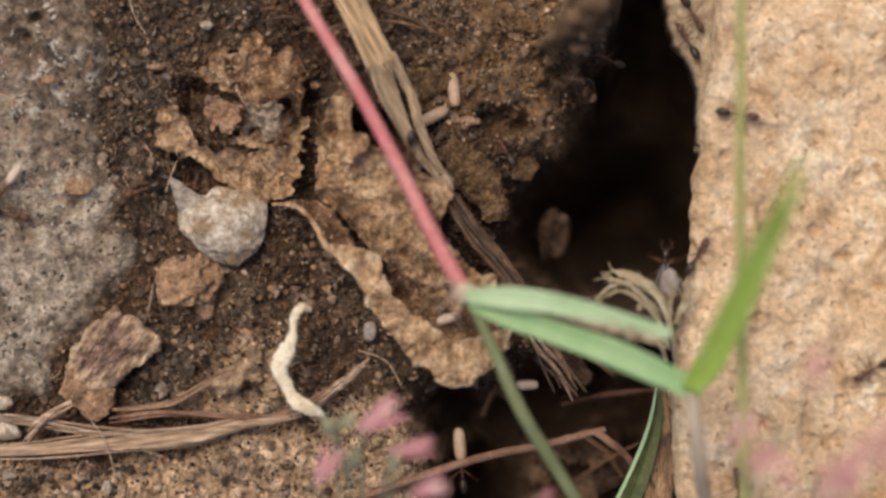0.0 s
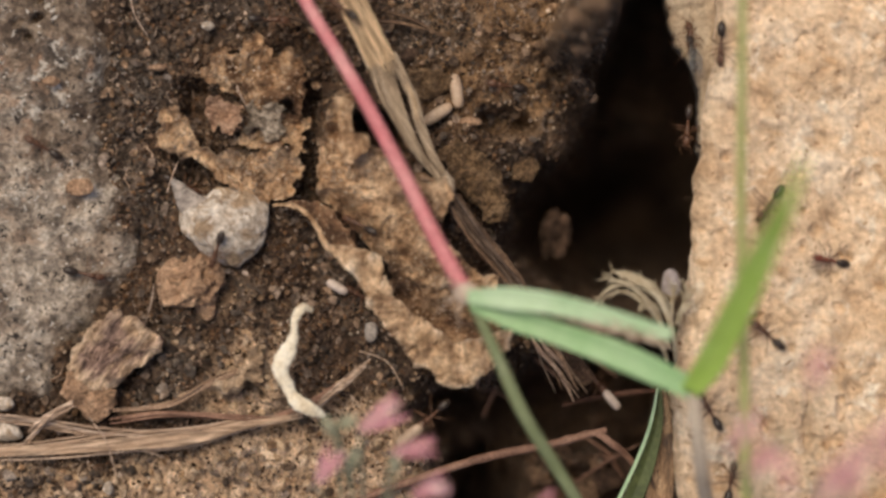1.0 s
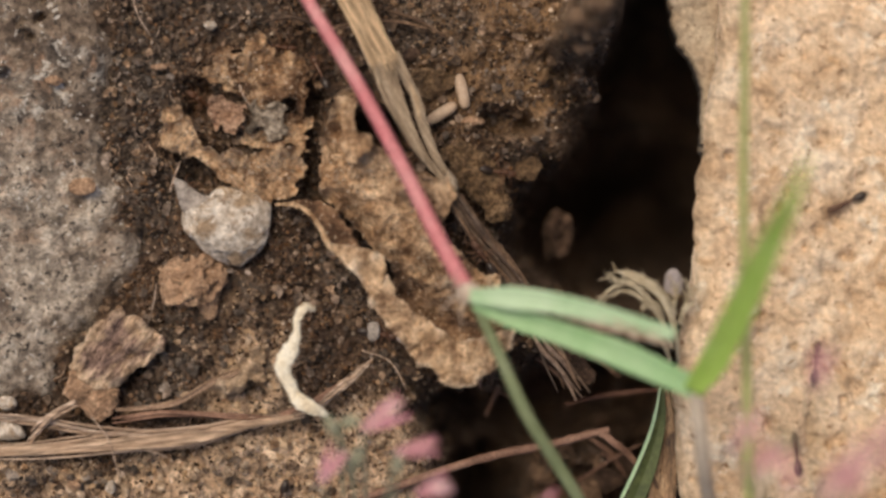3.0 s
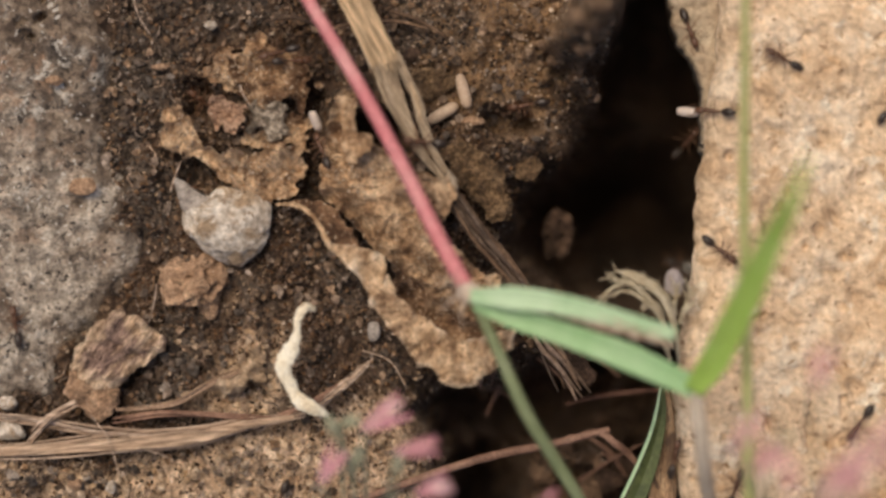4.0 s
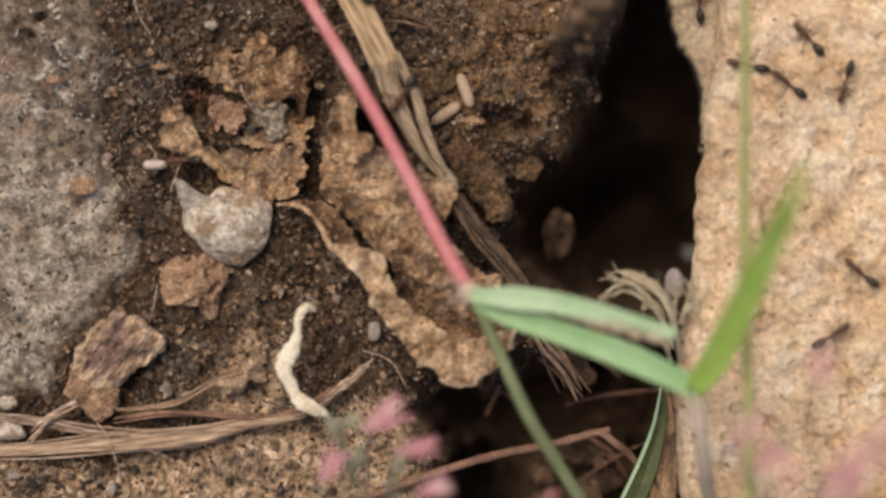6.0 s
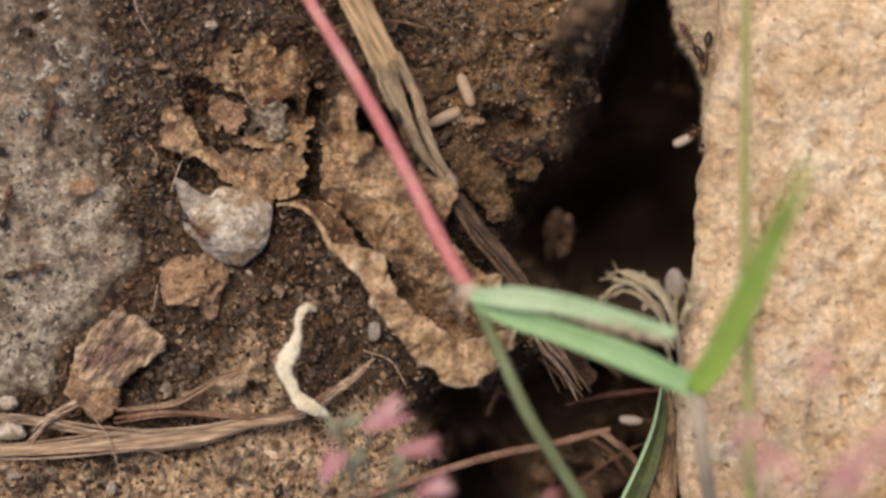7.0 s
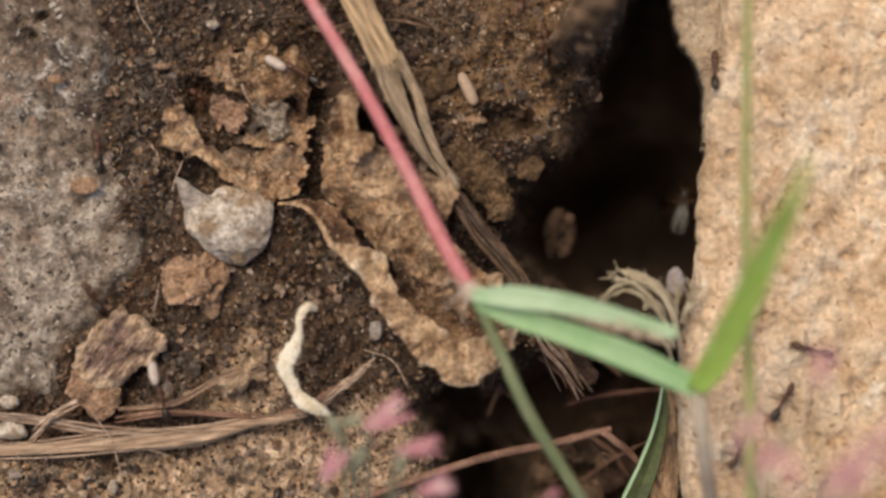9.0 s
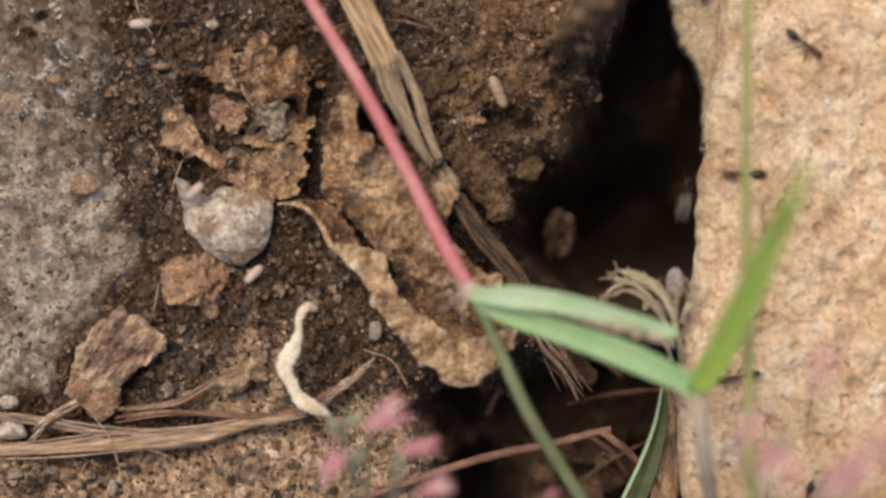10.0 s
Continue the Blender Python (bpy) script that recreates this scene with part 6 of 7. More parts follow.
def motions():
    def ant(*keys, who="ant"):
        plan(who, keys, 0.0, len(keys) + keys[0][1][0])

    # over the pale stone and its rim
    ant((0, (36.42, 16.10, 8), -10), (0.1, (38.47, 16.30, 8)), (0.2, (40.99, 14.05, 8), -30), (0.3, (41.47, 13.03, 8)), (0.5, (41.53, 9.28, 8), -90), (0.7, (41.47, 7.91, 8), -115), (1.0, (39.28, 5.52, 8), -125),
        (1.5, (39.08, 5.39, 8), -125), (1.6, (37.92, 5.18, 8)), (1.7, (36.56, 3.14, 8)), (1.8, (33.96, -1.09, 8), -125), (2.0, (30.37, -3.37, 5)), (2.3, (28.43, -4.24, -8)), (3.0, (42.43, -4.71, -44)),
        (3.5, (29.47, -2.03, 0)), (3.8, (32.60, 0.07, 8), -35), (4.0, (33.49, -0.55, 8), -38), (4.3, (33.55, -0.75, 8), -38), (4.5, (45.08, -13.57, 8)), (5.0, (59.06, -19.03, 8)), (10, (59.74, -19.03, 8)))
    ant((0, (59.74, -5.39, 8), 180), (0.2, (51.56, -6.41, 8), 160), (0.3, (48.83, -2.66, 8)), (0.5, (46.79, -0.61, 8), 155), (0.7, (46.65, -0.82, 8), 155), (1.0, (46.44, -0.95, 8), 168), (1.2, (47.13, -1.09, 8), 172),
        (1.5, (46.10, -0.95, 8), 172), (1.6, (44.74, -0.61, 8)), (1.8, (41.33, -0.95, 8), 180), (1.9, (38.26, -0.27, 8)), (2.2, (32.57, -3.35, 7)), (2.4, (29.49, -4.89, -4)), (3.2, (42.82, -3.12, -44)), (10, (44.02, -2.32, -44)), who="red")
    ant((0, (59.06, 13.37, 8), 170), (0.5, (51.22, 14.73, 8), 165), (0.6, (42.01, 17.80, 8)), (0.7, (36.90, 19.16, 8), 168), (0.85, (34.37, 22.92, 8), 220), (1.0, (34.17, 24.48, 8), 268), (1.2, (34.37, 19.71, 8), 270),
        (1.5, (35.12, 11.18, 8), 268), (1.6, (34.17, 10.30, 8)), (1.8, (32.94, 5.12, 8), 255), (2.0, (31.20, -0.62, 7)), (2.2, (29.49, -4.18, -4)), (3.0, (42.82, 8.87, -44)), (3.6, (31.05, 14.96, -4)), (4.2, (31.50, 13.32, -16)), (4.6, (42.43, 13.66, -44)), (10, (42.43, 13.66, -44)))
    ant((0, (31.65, -0.61, 8), 60), (0.2, (32.80, 0.41, 8), 145), (0.3, (32.33, 2.80, 8)), (0.5, (33.83, 13.23, 8), 120), (0.6, (32.60, 18.48, 8)), (0.7, (31.41, 23.49, 5), 110), (1.0, (30.17, 25.55, 5), 95),
        (1.2, (31.75, 28.31, 5), 80), (1.8, (31.96, 29.00, 5), 70), (2.0, (32.10, 29.34, 5)), (2.5, (31.06, 33.13, 5)), (3.2, (30.72, 36.57, 5)), (3.8, (30.37, 31.75, 5)), (4.0, (30.37, 26.59, 5), -70), (4.2, (32.44, 22.25, 5), -70),
        (4.8, (31.30, 12.29, 6), -110), (5.0, (30.38, 7.77, 0)), (5.5, (30.48, 3.16, -31)), (5.9, (44.02, 1.68, -44)), (10, (44.02, 1.68, -44)))
    ant((0, (59.74, -5.39, 8), 170), (1.5, (58.38, -2.66, 8)), (1.7, (49.51, 1.09, 8)), (1.8, (44.40, 3.82, 8), 150), (1.9, (38.60, 7.57, 8)), (2.0, (33.01, 10.78, 8), 157), (2.1, (30.37, 12.33, 5)), (2.5, (30.48, 13.93, -31)), (2.9, (42.43, 15.26, -44)), (10, (42.43, 15.26, -44)))
    ant((0, (51.90, -14.59, 8), -150), (0.2, (48.83, -12.55, 8), -145), (0.3, (46.38, -13.23, 8)), (0.4, (39.97, -16.44, 8)), (0.5, (37.92, -17.12, 8), 185), (0.7, (38.74, -15.28, 8), 180), (0.9, (38.26, -12.89, 8)), (1.0, (38.94, -10.30, 8), 140),
        (1.4, (34.51, -8.12, 8)), (1.7, (31.10, -8.12, 8)), (2.0, (29.31, -6.97, -2)), (2.4, (44.02, -6.31, -44)), (10, (42.43, -4.71, -44)))
    ant((0, (35.87, -28.58, 8), 95), (0.5, (34.17, -18.89, 8), 95), (0.7, (34.03, -19.16, 8), 100), (1.0, (32.60, -19.16, 8), 120), (1.3, (31.78, -24.48, 8)), (1.6, (31.10, -32.67, 8)), (3.6, (35.19, -34.71, 8)), (4.0, (35.33, -28.71, 8), 70),
        (4.5, (35.87, -31.99, 8)), (5, (36.56, -36.08, 8)), (10, (36.56, -36.76, 8)))
    ant((0, (35.19, -35.40, 8)), (0.8, (35.19, -31.30, 8)), (1.0, (35.19, -27.76, 8), 80), (1.4, (36.56, -31.30, 8)), (2, (37.92, -36.08, 8)), (10, (37.92, -36.76, 8)))
    ant((0, (60.43, -4.02, 8), 200), (1.8, (59.06, -5.39, 8)), (2.0, (52.38, -9.14, 8), -150), (2.1, (45.83, -13.30, 8)), (2.2, (39.28, -17.39, 8), 188), (2.3, (37.65, -16.98, 8)), (2.4, (33.96, -14.25, 8)), (2.6, (30.18, -17.04, 7)),
        (2.8, (28.17, -20.56, -5)), (3.6, (27.90, -24.59, -2)), (4.0, (28.45, -24.80, 5), 80), (4.4, (28.10, -28.17, 5), -90), (4.8, (28.31, -26.79, 5), 80), (5.0, (29.29, -21.01, 7), 70), (5.2, (28.56, -24.65, 6)), (5.6, (27.87, -32.88, 6)), (10, (27.87, -35.63, 6)))
    ant((0, (61.11, -31.30, 8)), (2.3, (58.38, -31.30, 8)), (2.6, (44.47, -23.80, 8), 110), (2.7, (44.06, -21.48, 8), 95), (3.0, (45.08, -13.57, 8)), (3.4, (47.47, 2.80, 8)), (3.8, (49.17, 20.19, 8), 130), (3.9, (49.65, 19.16, 8), 130), (4.1, (58.38, 16.44, 8)), (10, (61.11, 16.44, 8)))
    ant((0, (42.43, 23.25, -44), 60), (3.1, (42.43, 23.25, -44)), (3.4, (30.46, 20.57, -3)), (3.8, (35.87, 22.23, 8), 150), (4.0, (40.51, 22.92, 8), 152), (4.2, (42.83, 24.76, 8), 137), (4.5, (42.83, 28.17, 8), 125), (4.8, (42.01, 34.17, 8)), (10, (42.01, 36.21, 8)))
    ant((0, (61.11, 4.16, 8), 180), (4.2, (59.06, 1.43, 8)), (4.4, (50.54, -4.02, 8)), (4.5, (49.17, 0.41, 8), 115), (4.6, (46.24, 8.93, 8)), (4.8, (43.24, 12.75, 8), 140), (5.0, (37.58, 14.94, 8), 165), (5.2, (32.33, 10.43, 8), 240),
        (5.3, (32.3, 4.6, 8)), (5.4, (31.2, 0.4, 6), 258), (5.5, (30.4, -1.8, -9)), (5.7, (30.2, -3.2, -16)), (6.2, (30.48, -6.08, -31)), (6.6, (44.02, -6.31, -44)), (10, (44.02, -6.31, -44)))
    ant((0, (60.43, 19.85, 8), 190), (4.7, (59.06, 18.48, 8)), (4.8, (51.56, 16.44, 8), 200), (5.0, (48.49, 15.75, 8), 220), (5.3, (47.74, 15.89, 8), 215), (5.5, (43.38, 17.46, 8), 187), (5.7, (40.37, 21.35, 8)), (6.2, (33.49, 22.57, 8)), (6.6, (31.06, 21.76, 5)), (7, (31.36, 21.44, -28)), (7.3, (42.43, 19.26, -44)), (10, (42.43, 19.26, -44)))
    ant((0, (60.43, 17.80, 8), 160), (5.3, (59.06, 18.82, 8)), (5.5, (50.74, 22.57, 8), 155), (5.7, (46.79, 23.60, 8)), (6.2, (42.01, 27.35, 8)), (6.6, (40.65, 34.85, 8)), (10, (40.65, 36.21, 8)))
    ant((0, (60.43, 10.64, 8), 180), (4.9, (56.33, 10.50, 8)), (5.0, (52.24, 10.09, 8), 180), (5.3, (52.24, 6.55, 8), 240), (5.5, (51.08, 3.61, 8), 298), (5.7, (52.24, -1.30, 8)), (6.1, (59.06, -5.39, 8)), (10, (61.11, -5.39, 8)))
    ant((0, (61.11, 7.57, 8), 150), (5.2, (59.06, 8.25, 8)), (5.5, (48.29, 12.69, 8), 140), (5.7, (44.74, 16.44, 8)), (6.3, (37.24, 23.26, 8)), (6.8, (31.75, 24.52, 5)), (7.0, (29.75, 25.41, 5), 120), (7.3, (29.00, 29.00, 5)), (7.8, (28.65, 35.20, 5)), (10, (28.65, 36.57, 5)))
    ant((0, (61.11, -13.57, 8), 200), (3.7, (58.38, -14.25, 8)), (4.0, (50.20, -21.21, 8), 235), (4.2, (46.79, -24.48, 8)), (4.6, (44.74, -33.35, 8)), (10, (44.74, -35.40, 8)))
    ant((0, (61.11, -23.12, 8), 170), (4.2, (59.06, -21.76, 8)), (4.5, (46.79, -16.30, 8), 160), (4.8, (44.53, -22.44, 8), 265), (5.0, (44.53, -22.57, 8), 265), (5.3, (42.83, -23.12, 8), 120), (5.5, (40.51, -18.00, 8), 60), (5.7, (42.01, -13.57, 8)), (6.2, (50.20, -8.12, 8)), (6.6, (59.06, -6.75, 8)), (10, (61.11, -6.75, 8)))
    ant((0, (61.11, -10.84, 8), 170), (6.8, (59.74, -9.48, 8)), (7.2, (51.56, -7.43, 8), 172), (7.4, (42.4, -5.93, 8)), (7.5, (37.9, -5.6, 8), 178), (7.8, (31.10, -2.66, 8)), (8.0, (29.14, -4.18, -4)), (8.5, (42.82, -3.12, -44)), (10, (44.02, -2.32, -44)))
    ant((0, (36.56, 36.21, 8), -60), (7.6, (37.92, 33.49, 8)), (7.8, (40.37, 27.62, 8), -38), (7.9, (43.65, 25.44, 8)), (8.0, (49.65, 20.94, 8), -36), (8.1, (50.74, 20.12, 8)), (8.3, (53.95, 16.44, 8)), (8.6, (59.74, 16.44, 8)), (9.0, (59.74, 25.30, 8)), (9.2, (46.10, 22.71, 8), 190),
        (9.3, (43.92, 21.76, 8)), (9.4, (39.56, 21.35, 8)), (9.5, (35.19, 21.35, 8), 180), (9.6, (32.68, 21.69, 6)), (9.8, (30.86, 20.50, -2)), (10, (30.98, 21.44, -28)))
    ant((0, (61.11, -20.39, 8), 175), (7.6, (59.06, -19.03, 8)), (7.8, (49.92, -17.32, 8)), (8.0, (40.99, -14.80, 8), 165), (8.2, (37.92, -14.25, 8)), (8.5, (37.92, -20.05, 8), -100), (9.0, (40.85, -18.21, 8), 60), (9.5, (41.0, -13.8, 8), 205), (9.6, (39.62, -13.16, 8)), (9.8, (37.92, -14.25, 8)), (10, (34.99, -15.62, 8), 190))
    ant((0, (61.11, -25.85, 8), 175), (7.7, (59.06, -24.48, 8)), (7.9, (44.06, -22.44, 8)), (8.0, (39.08, -21.89, 8), 150), (8.5, (39.42, -20.53, 8), 140), (9.0, (35.19, -24.48, 8)), (9.4, (32.46, -33.35, 8)), (10, (32.46, -35.40, 8)))
    ant((0, (61.11, -14.94, 8), 175), (8.3, (59.06, -14.94, 8)), (8.8, (47.47, -13.57, 8)), (9.0, (43.92, -12.21, 8), 165), (9.3, (37.24, -10.84, 8)), (9.6, (30.52, -8.14, 7)), (10, (28.79, -7.11, -8)))
    ant((0, (61.11, 6.89, 8), 180), (9.3, (59.06, 6.89, 8)), (9.6, (51.90, 7.71, 8), 180), (9.7, (49.17, 6.75, 8)), (9.8, (44.47, 7.84, 8)), (10, (35.74, 8.93, 8), 180))
    ant((0, (34.51, 36.21, 8), -60), (9.2, (35.19, 34.85, 8)), (9.4, (37.78, 29.12, 8)), (9.5, (39.28, 28.58, 8), -25), (9.6, (38.06, 28.44, 8), -25), (9.8, (39.15, 27.35, 8), -35), (9.9, (41.47, 25.30, 8)), (10, (43.72, 24.48, 8), -38))
    ant((0, (61.11, -20.39, 8), 185), (9.2, (59.06, -20.39, 8)), (9.5, (50.20, -21.55, 8), 200), (9.8, (44.74, -25.17, 8)), (10, (43.38, -30.28, 8)))
    ant((0, (42.82, -20.69, -44), 180), (4.5, (42.82, -20.69, -44)), (4.75, (28.77, -22.33, 0)), (5.0, (25.47, -23.62, 6), 175), (5.3, (25.95, -21.90, 6), 120), (5.5, (26.31, -19.35, 5), 100), (5.9, (28.73, -14.15, -5)), (6.3, (42.82, -15.90, -44)), (10, (42.82, -15.90, -44)))
    ant((0, (60.43, 9.62, 8), 200), (2.65, (59.74, 9.62, 8)), (2.9, (51.56, 7.57, 8)), (3.15, (43.38, 2.80, 8)), (3.35, (37.24, 0.07, 8)), (3.5, (30.47, -2.00, 4)), (3.65, (31.21, -2.87, -16)), (3.9, (42.82, -3.12, -44)), (10, (42.82, -3.12, -44)))
    ant((0, (49.51, -36.08, 8), 110), (2.7, (48.83, -34.71, 8)), (3.0, (42.69, -24.48, 8)), (3.3, (47.47, -16.98, 8)), (3.65, (58.38, -13.57, 8)), (10, (60.43, -13.57, 8)))
    ant((0, (60.43, -12.21, 8), 150), (5.7, (59.06, -11.53, 8)), (6.0, (50.20, -2.66, 8)), (6.3, (40.65, 4.16, 8)), (6.5, (31.89, 7.60, 7)), (6.65, (31.50, 8.17, -16)), (6.9, (42.82, 8.87, -44)), (10, (42.82, 8.87, -44)))
    ant((0, (61.11, 25.98, 8), 200), (5.7, (58.38, 25.30, 8)), (6.0, (48.15, 19.85, 8)), (6.4, (54.97, 13.03, 8)), (6.7, (61.11, 9.62, 8)), (10, (61.79, 9.62, 8)))
    # the ledge above the crevice
    ant((0, (29.89, 25.41, 5), 120), (0.3, (31.06, 29.69, 5)), (0.6, (30.72, 34.51, 5)), (6.5, (32.10, 34.51, 5)), (7.0, (31.89, 23.49, 5), -100), (7.5, (32.23, 21.42, 5), -95), (8.0, (32.51, 21.97, 5), 80), (8.5, (31.41, 29.27, 5), 100), (8.7, (31.75, 27.62, 5), 95),
        (9.0, (33.0, 21.6, 6), 88), (9.3, (32.65, 24.86, 5)), (9.5, (31.75, 27.48, 5), 110), (10, (31.06, 33.13, 5)))
    ant((0, (31.41, 28.65, 5), -60), (0.2, (31.41, 22.80, 5), -80), (0.5, (30.67, 18.15, 2)), (1.0, (30.66, 14.77, 0), -95), (1.4, (30.15, 7.82, -2)), (1.8, (30.99, 3.05, -20)), (2.2, (42.43, 3.28, -44)), (4.3, (42.43, 11.27, -44)), (4.6, (29.59, 10.03, -5)), (4.9, (31.75, 24.18, 5), 100), (5.0, (32.10, 27.48, 5), 85), (5.5, (31.75, 23.62, 5), -95),
        (5.7, (31.41, 26.24, 5), 100), (6.2, (31.06, 33.82, 5)), (10, (31.06, 35.20, 5)))
    # over earth, leaves and the grey stone
    ant((0, (-37.02, 7.35, 3), 200), (0.4, (-41.04, 4.51, 3), 190), (0.5, (-40.83, 4.58, 3), 185), (0.7, (-44.30, 8.94, 3), 130), (1.0, (-49.20, 12.71, 4), 150), (1.2, (-51.55, 17.34, 4), 140), (1.5, (-59.01, 22.18, 4)), (6.8, (-59.01, 4.22, 4)), (7.0, (-53.35, 5.60, 4), 85), (7.3, (-53.62, 3.87, 4), 90),
        (7.5, (-53.90, 3.87, 4), 95), (8, (-59.01, 1.45, 4)), (10, (-60.39, 1.45, 4)))
    ant((0, (-52.10, 4.22, 4), -10), (0.4, (-48.65, 3.66, 4)), (0.5, (-46.57, 2.69, 4), -8), (0.7, (-45.54, -1.31, 4), -60), (1.0, (-43.33, -2.63, 4), -12), (1.3, (-40.49, 1.46, 3)), (1.5, (-40.49, 7.35, 3), 80), (1.8, (-28.42, 3.84, 6)), (2.0, (-18.24, 2.83, 4)), (2.1, (-12.08, 0.89, 6)),
        (2.2, (-8.38, 2.47, 6), 60), (2.5, (-10.26, 6.71, 7), 110), (2.7, (-13.62, 17.17, 7)), (3.2, (-15.53, 25.03, 3)), (3.8, (-19.69, 26.41, 3)), (4.0, (-20.32, 23.56, 4)), (4.3, (-23.77, 25.29, 4)), (4.8, (-29.39, 29.19, 3)), (5.3, (-33.55, 36.81, 3)), (10, (-34.25, 38.20, 3)))
    ant((0, (-21.07, 29.19, 3), 0), (3.6, (-20.2, 24.6, 3), -10), (4.0, (-18.5, 23.0, 4), 5), (4.3, (-15.4, 23.4, 5), 3), (4.5, (-12.89, 23.80, 8), 3), (4.75, (-8.40, 24.20, 9), 20), (4.9, (-5.80, 22.40, 9), 120), (5.2, (-7.40, 21.10, 9), 172), (5.5, (-6.60, 21.10, 9), 172), (5.7, (-5.71, 19.78, 9), 215), (6.5, (-4.69, 16.38, 9), 270), (7.0, (-4.89, 14.00, 9), 290), (7.5, (0.07, 8.59, 8), -45),
        (8.0, (4.53, 2.13, 6)), (8.5, (10.15, -4.10, 2)), (10, (15.61, -8.60, -10)))
    ant((0, (-59.70, 0.76, 4), 30), (0.9, (-59.01, 1.45, 4)), (1.2, (-51.27, 6.50, 4), 42), (1.5, (-45.88, 9.74, 4)), (1.9, (-42.77, 12.85, 4)), (2.2, (-44.29, 15.55, 4), 150), (2.5, (-47.40, 17.48, 4), 140), (2.7, (-50.37, 19.07, 4)), (3.2, (-59.70, 22.18, 4)), (8.3, (-59.70, 1.45, 4)), (8.5, (-51.27, 2.83, 4), 0),
        (8.8, (-46.23, 9.74, 4)), (9.0, (-43.12, 12.16, 4), 95), (9.2, (-45.88, 17.34, 4)), (9.5, (-52.93, 22.87, 4), 150), (9.8, (-59.01, 26.33, 4)), (10, (-60.39, 26.33, 4)))
    ant((0, (-19.62, 13.89, 4), -120), (0.5, (-22.87, 7.51, 5), -75), (0.7, (-24.24, 6.13, 5), -110), (1.0, (-27.27, 0.07, 5), -110), (1.3, (-29.99, -5.46, 4)), (1.8, (-36.33, -8.25, 3)), (2.5, (-48.30, -5.46, 4), 175), (2.8, (-59.01, -6.84, 4)), (6.7, (-59.01, -4.08, 4)), (7.0, (-50.86, -2.69, 4), 15),
        (7.2, (-50.17, -0.97, 4), 100), (7.5, (-52.93, -3.39, 4), 190), (7.8, (-59.01, -4.08, 4)), (10, (-60.39, -4.08, 4)))
    ant((0, (-3.67, 11.62, 9), -100), (0.3, (-2.89, 5.23, 5)), (0.5, (-3.25, -0.28, 4), -95), (0.7, (-4.77, 0.62, 4), 205), (1.0, (-9.92, 2.82, 5)), (1.2, (-16.12, 6.27, 5)), (1.5, (-20.94, 9.71, 5)), (2.0, (-27.75, 16.41, 2)), (2.4, (-30.58, 18.39, -2)), (10, (-30.81, 18.59, -3)))
    ant((0, (-60.39, 6.98, 4), 0), (6.3, (-59.70, 6.98, 4)), (6.7, (-50.03, 8.36, 4), 70), (7.0, (-48.30, 16.31, 4), 78), (7.2, (-46.57, 23.56, 4)), (7.4, (-45.88, 35.31, 4)), (10, (-45.88, 36.69, 4)))
    ant((0, (-31.98, 7.82, -2), -20), (6.6, (-31.58, 6.33, 2)), (6.8, (-30.03, 3.37, 5), -40), (7.0, (-29.75, 2.69, 5), -40), (7.5, (-30.10, 2.00, 5), -60), (8.0, (-33.44, -4.08, 4)), (8.5, (-30.34, -4.63, 4), -45), (8.8, (-38.16, -10.95, 5)), (9.0, (-43.67, -5.60, 4), 120), (9.2, (-49.68, 0.76, 4)), (9.6, (-59.01, 6.29, 4)), (10, (-60.39, 6.29, 4)))
    ant((0, (-60.39, -8.22, 4), 0), (3.5, (-59.70, -8.22, 4)), (4.0, (-52.45, -9.05, 4), 100), (4.2, (-50.03, -9.95, 4), 30), (4.5, (-46.73, -13.80, 3)), (5.5, (-52.27, -20.73, 3)), (6, (-59.20, -23.50, 3)), (10, (-60.59, -23.50, 3)))
    ant((0, (8.12, 12.67, 0), 120), (0.3, (8.3, 18.2, 2), 110), (0.5, (8.0, 20.5, 2), 165), (1.0, (7.5, 20.3, 2), 172), (1.5, (6.2, 21.0, 2), 172), (1.8, (1.25, 18.23, 3), 200), (2.2, (-0.62, 15.67, 3), 160), (2.5, (3.19, 4.92, 3), -80), (3.5, (10.25, 13.41, -1)), (4.0, (10.15, 18.15, 2), 190), (4.5, (4.94, 13.98, 2), 230), (5.0, (2.14, 9.85, 5), 210), (5.5, (-1.84, 9.96, 8), 190), (5.9, (0.5, 11.0, 6)),
        (6.5, (5.0, 11.6, 1)), (7.0, (7.6, 11.4, -1), -20), (7.5, (8.5, 10.8, -2), -30), (8.0, (14.0, 9.0, -10)), (8.4, (20.0, 8.0, -30)), (8.8, (42.43, 3.28, -44)), (10, (42.43, 3.28, -44)))
    ant((0, (-4.0, 38.0, 3), -90), (6.6, (-4.2, 34.0, 3)), (6.9, (-4.0, 25.0, 3), -80), (7.0, (-4.0, 24.6, 3), -60), (7.3, (0.0, 25.0, 3)), (7.8, (6.0, 24.6, 3)), (8.0, (9.3, 24.0, 2), -10), (8.3, (10.6, 20.0, 1)), (8.5, (10.3, 16.8, 0), -100), (8.8, (11.5, 21.0, 1), 60), (9.0, (12.0, 25.4, 1), 95),
        (9.3, (6.0, 20.0, 2), 220), (9.5, (1.1, 13.0, 4), 220), (9.8, (-1.0, 11.0, 7), 215), (10, (-2.5, 9.0, 8), 220))
    ant((0, (6.81, -2.77, -4), 150), (3.5, (4.59, 0.07, 2)), (4.0, (-2.65, 12.98, 9), 175), (4.2, (-3.33, 13.19, 9), 178), (4.4, (-6.45, 9.68, 6)), (4.8, (-9.54, 7.89, 6), 190), (5.2, (-12.71, 2.83, 4)), (6.5, (-10.02, -2.71, 2)), (10, (-7.26, -8.30, 1)))
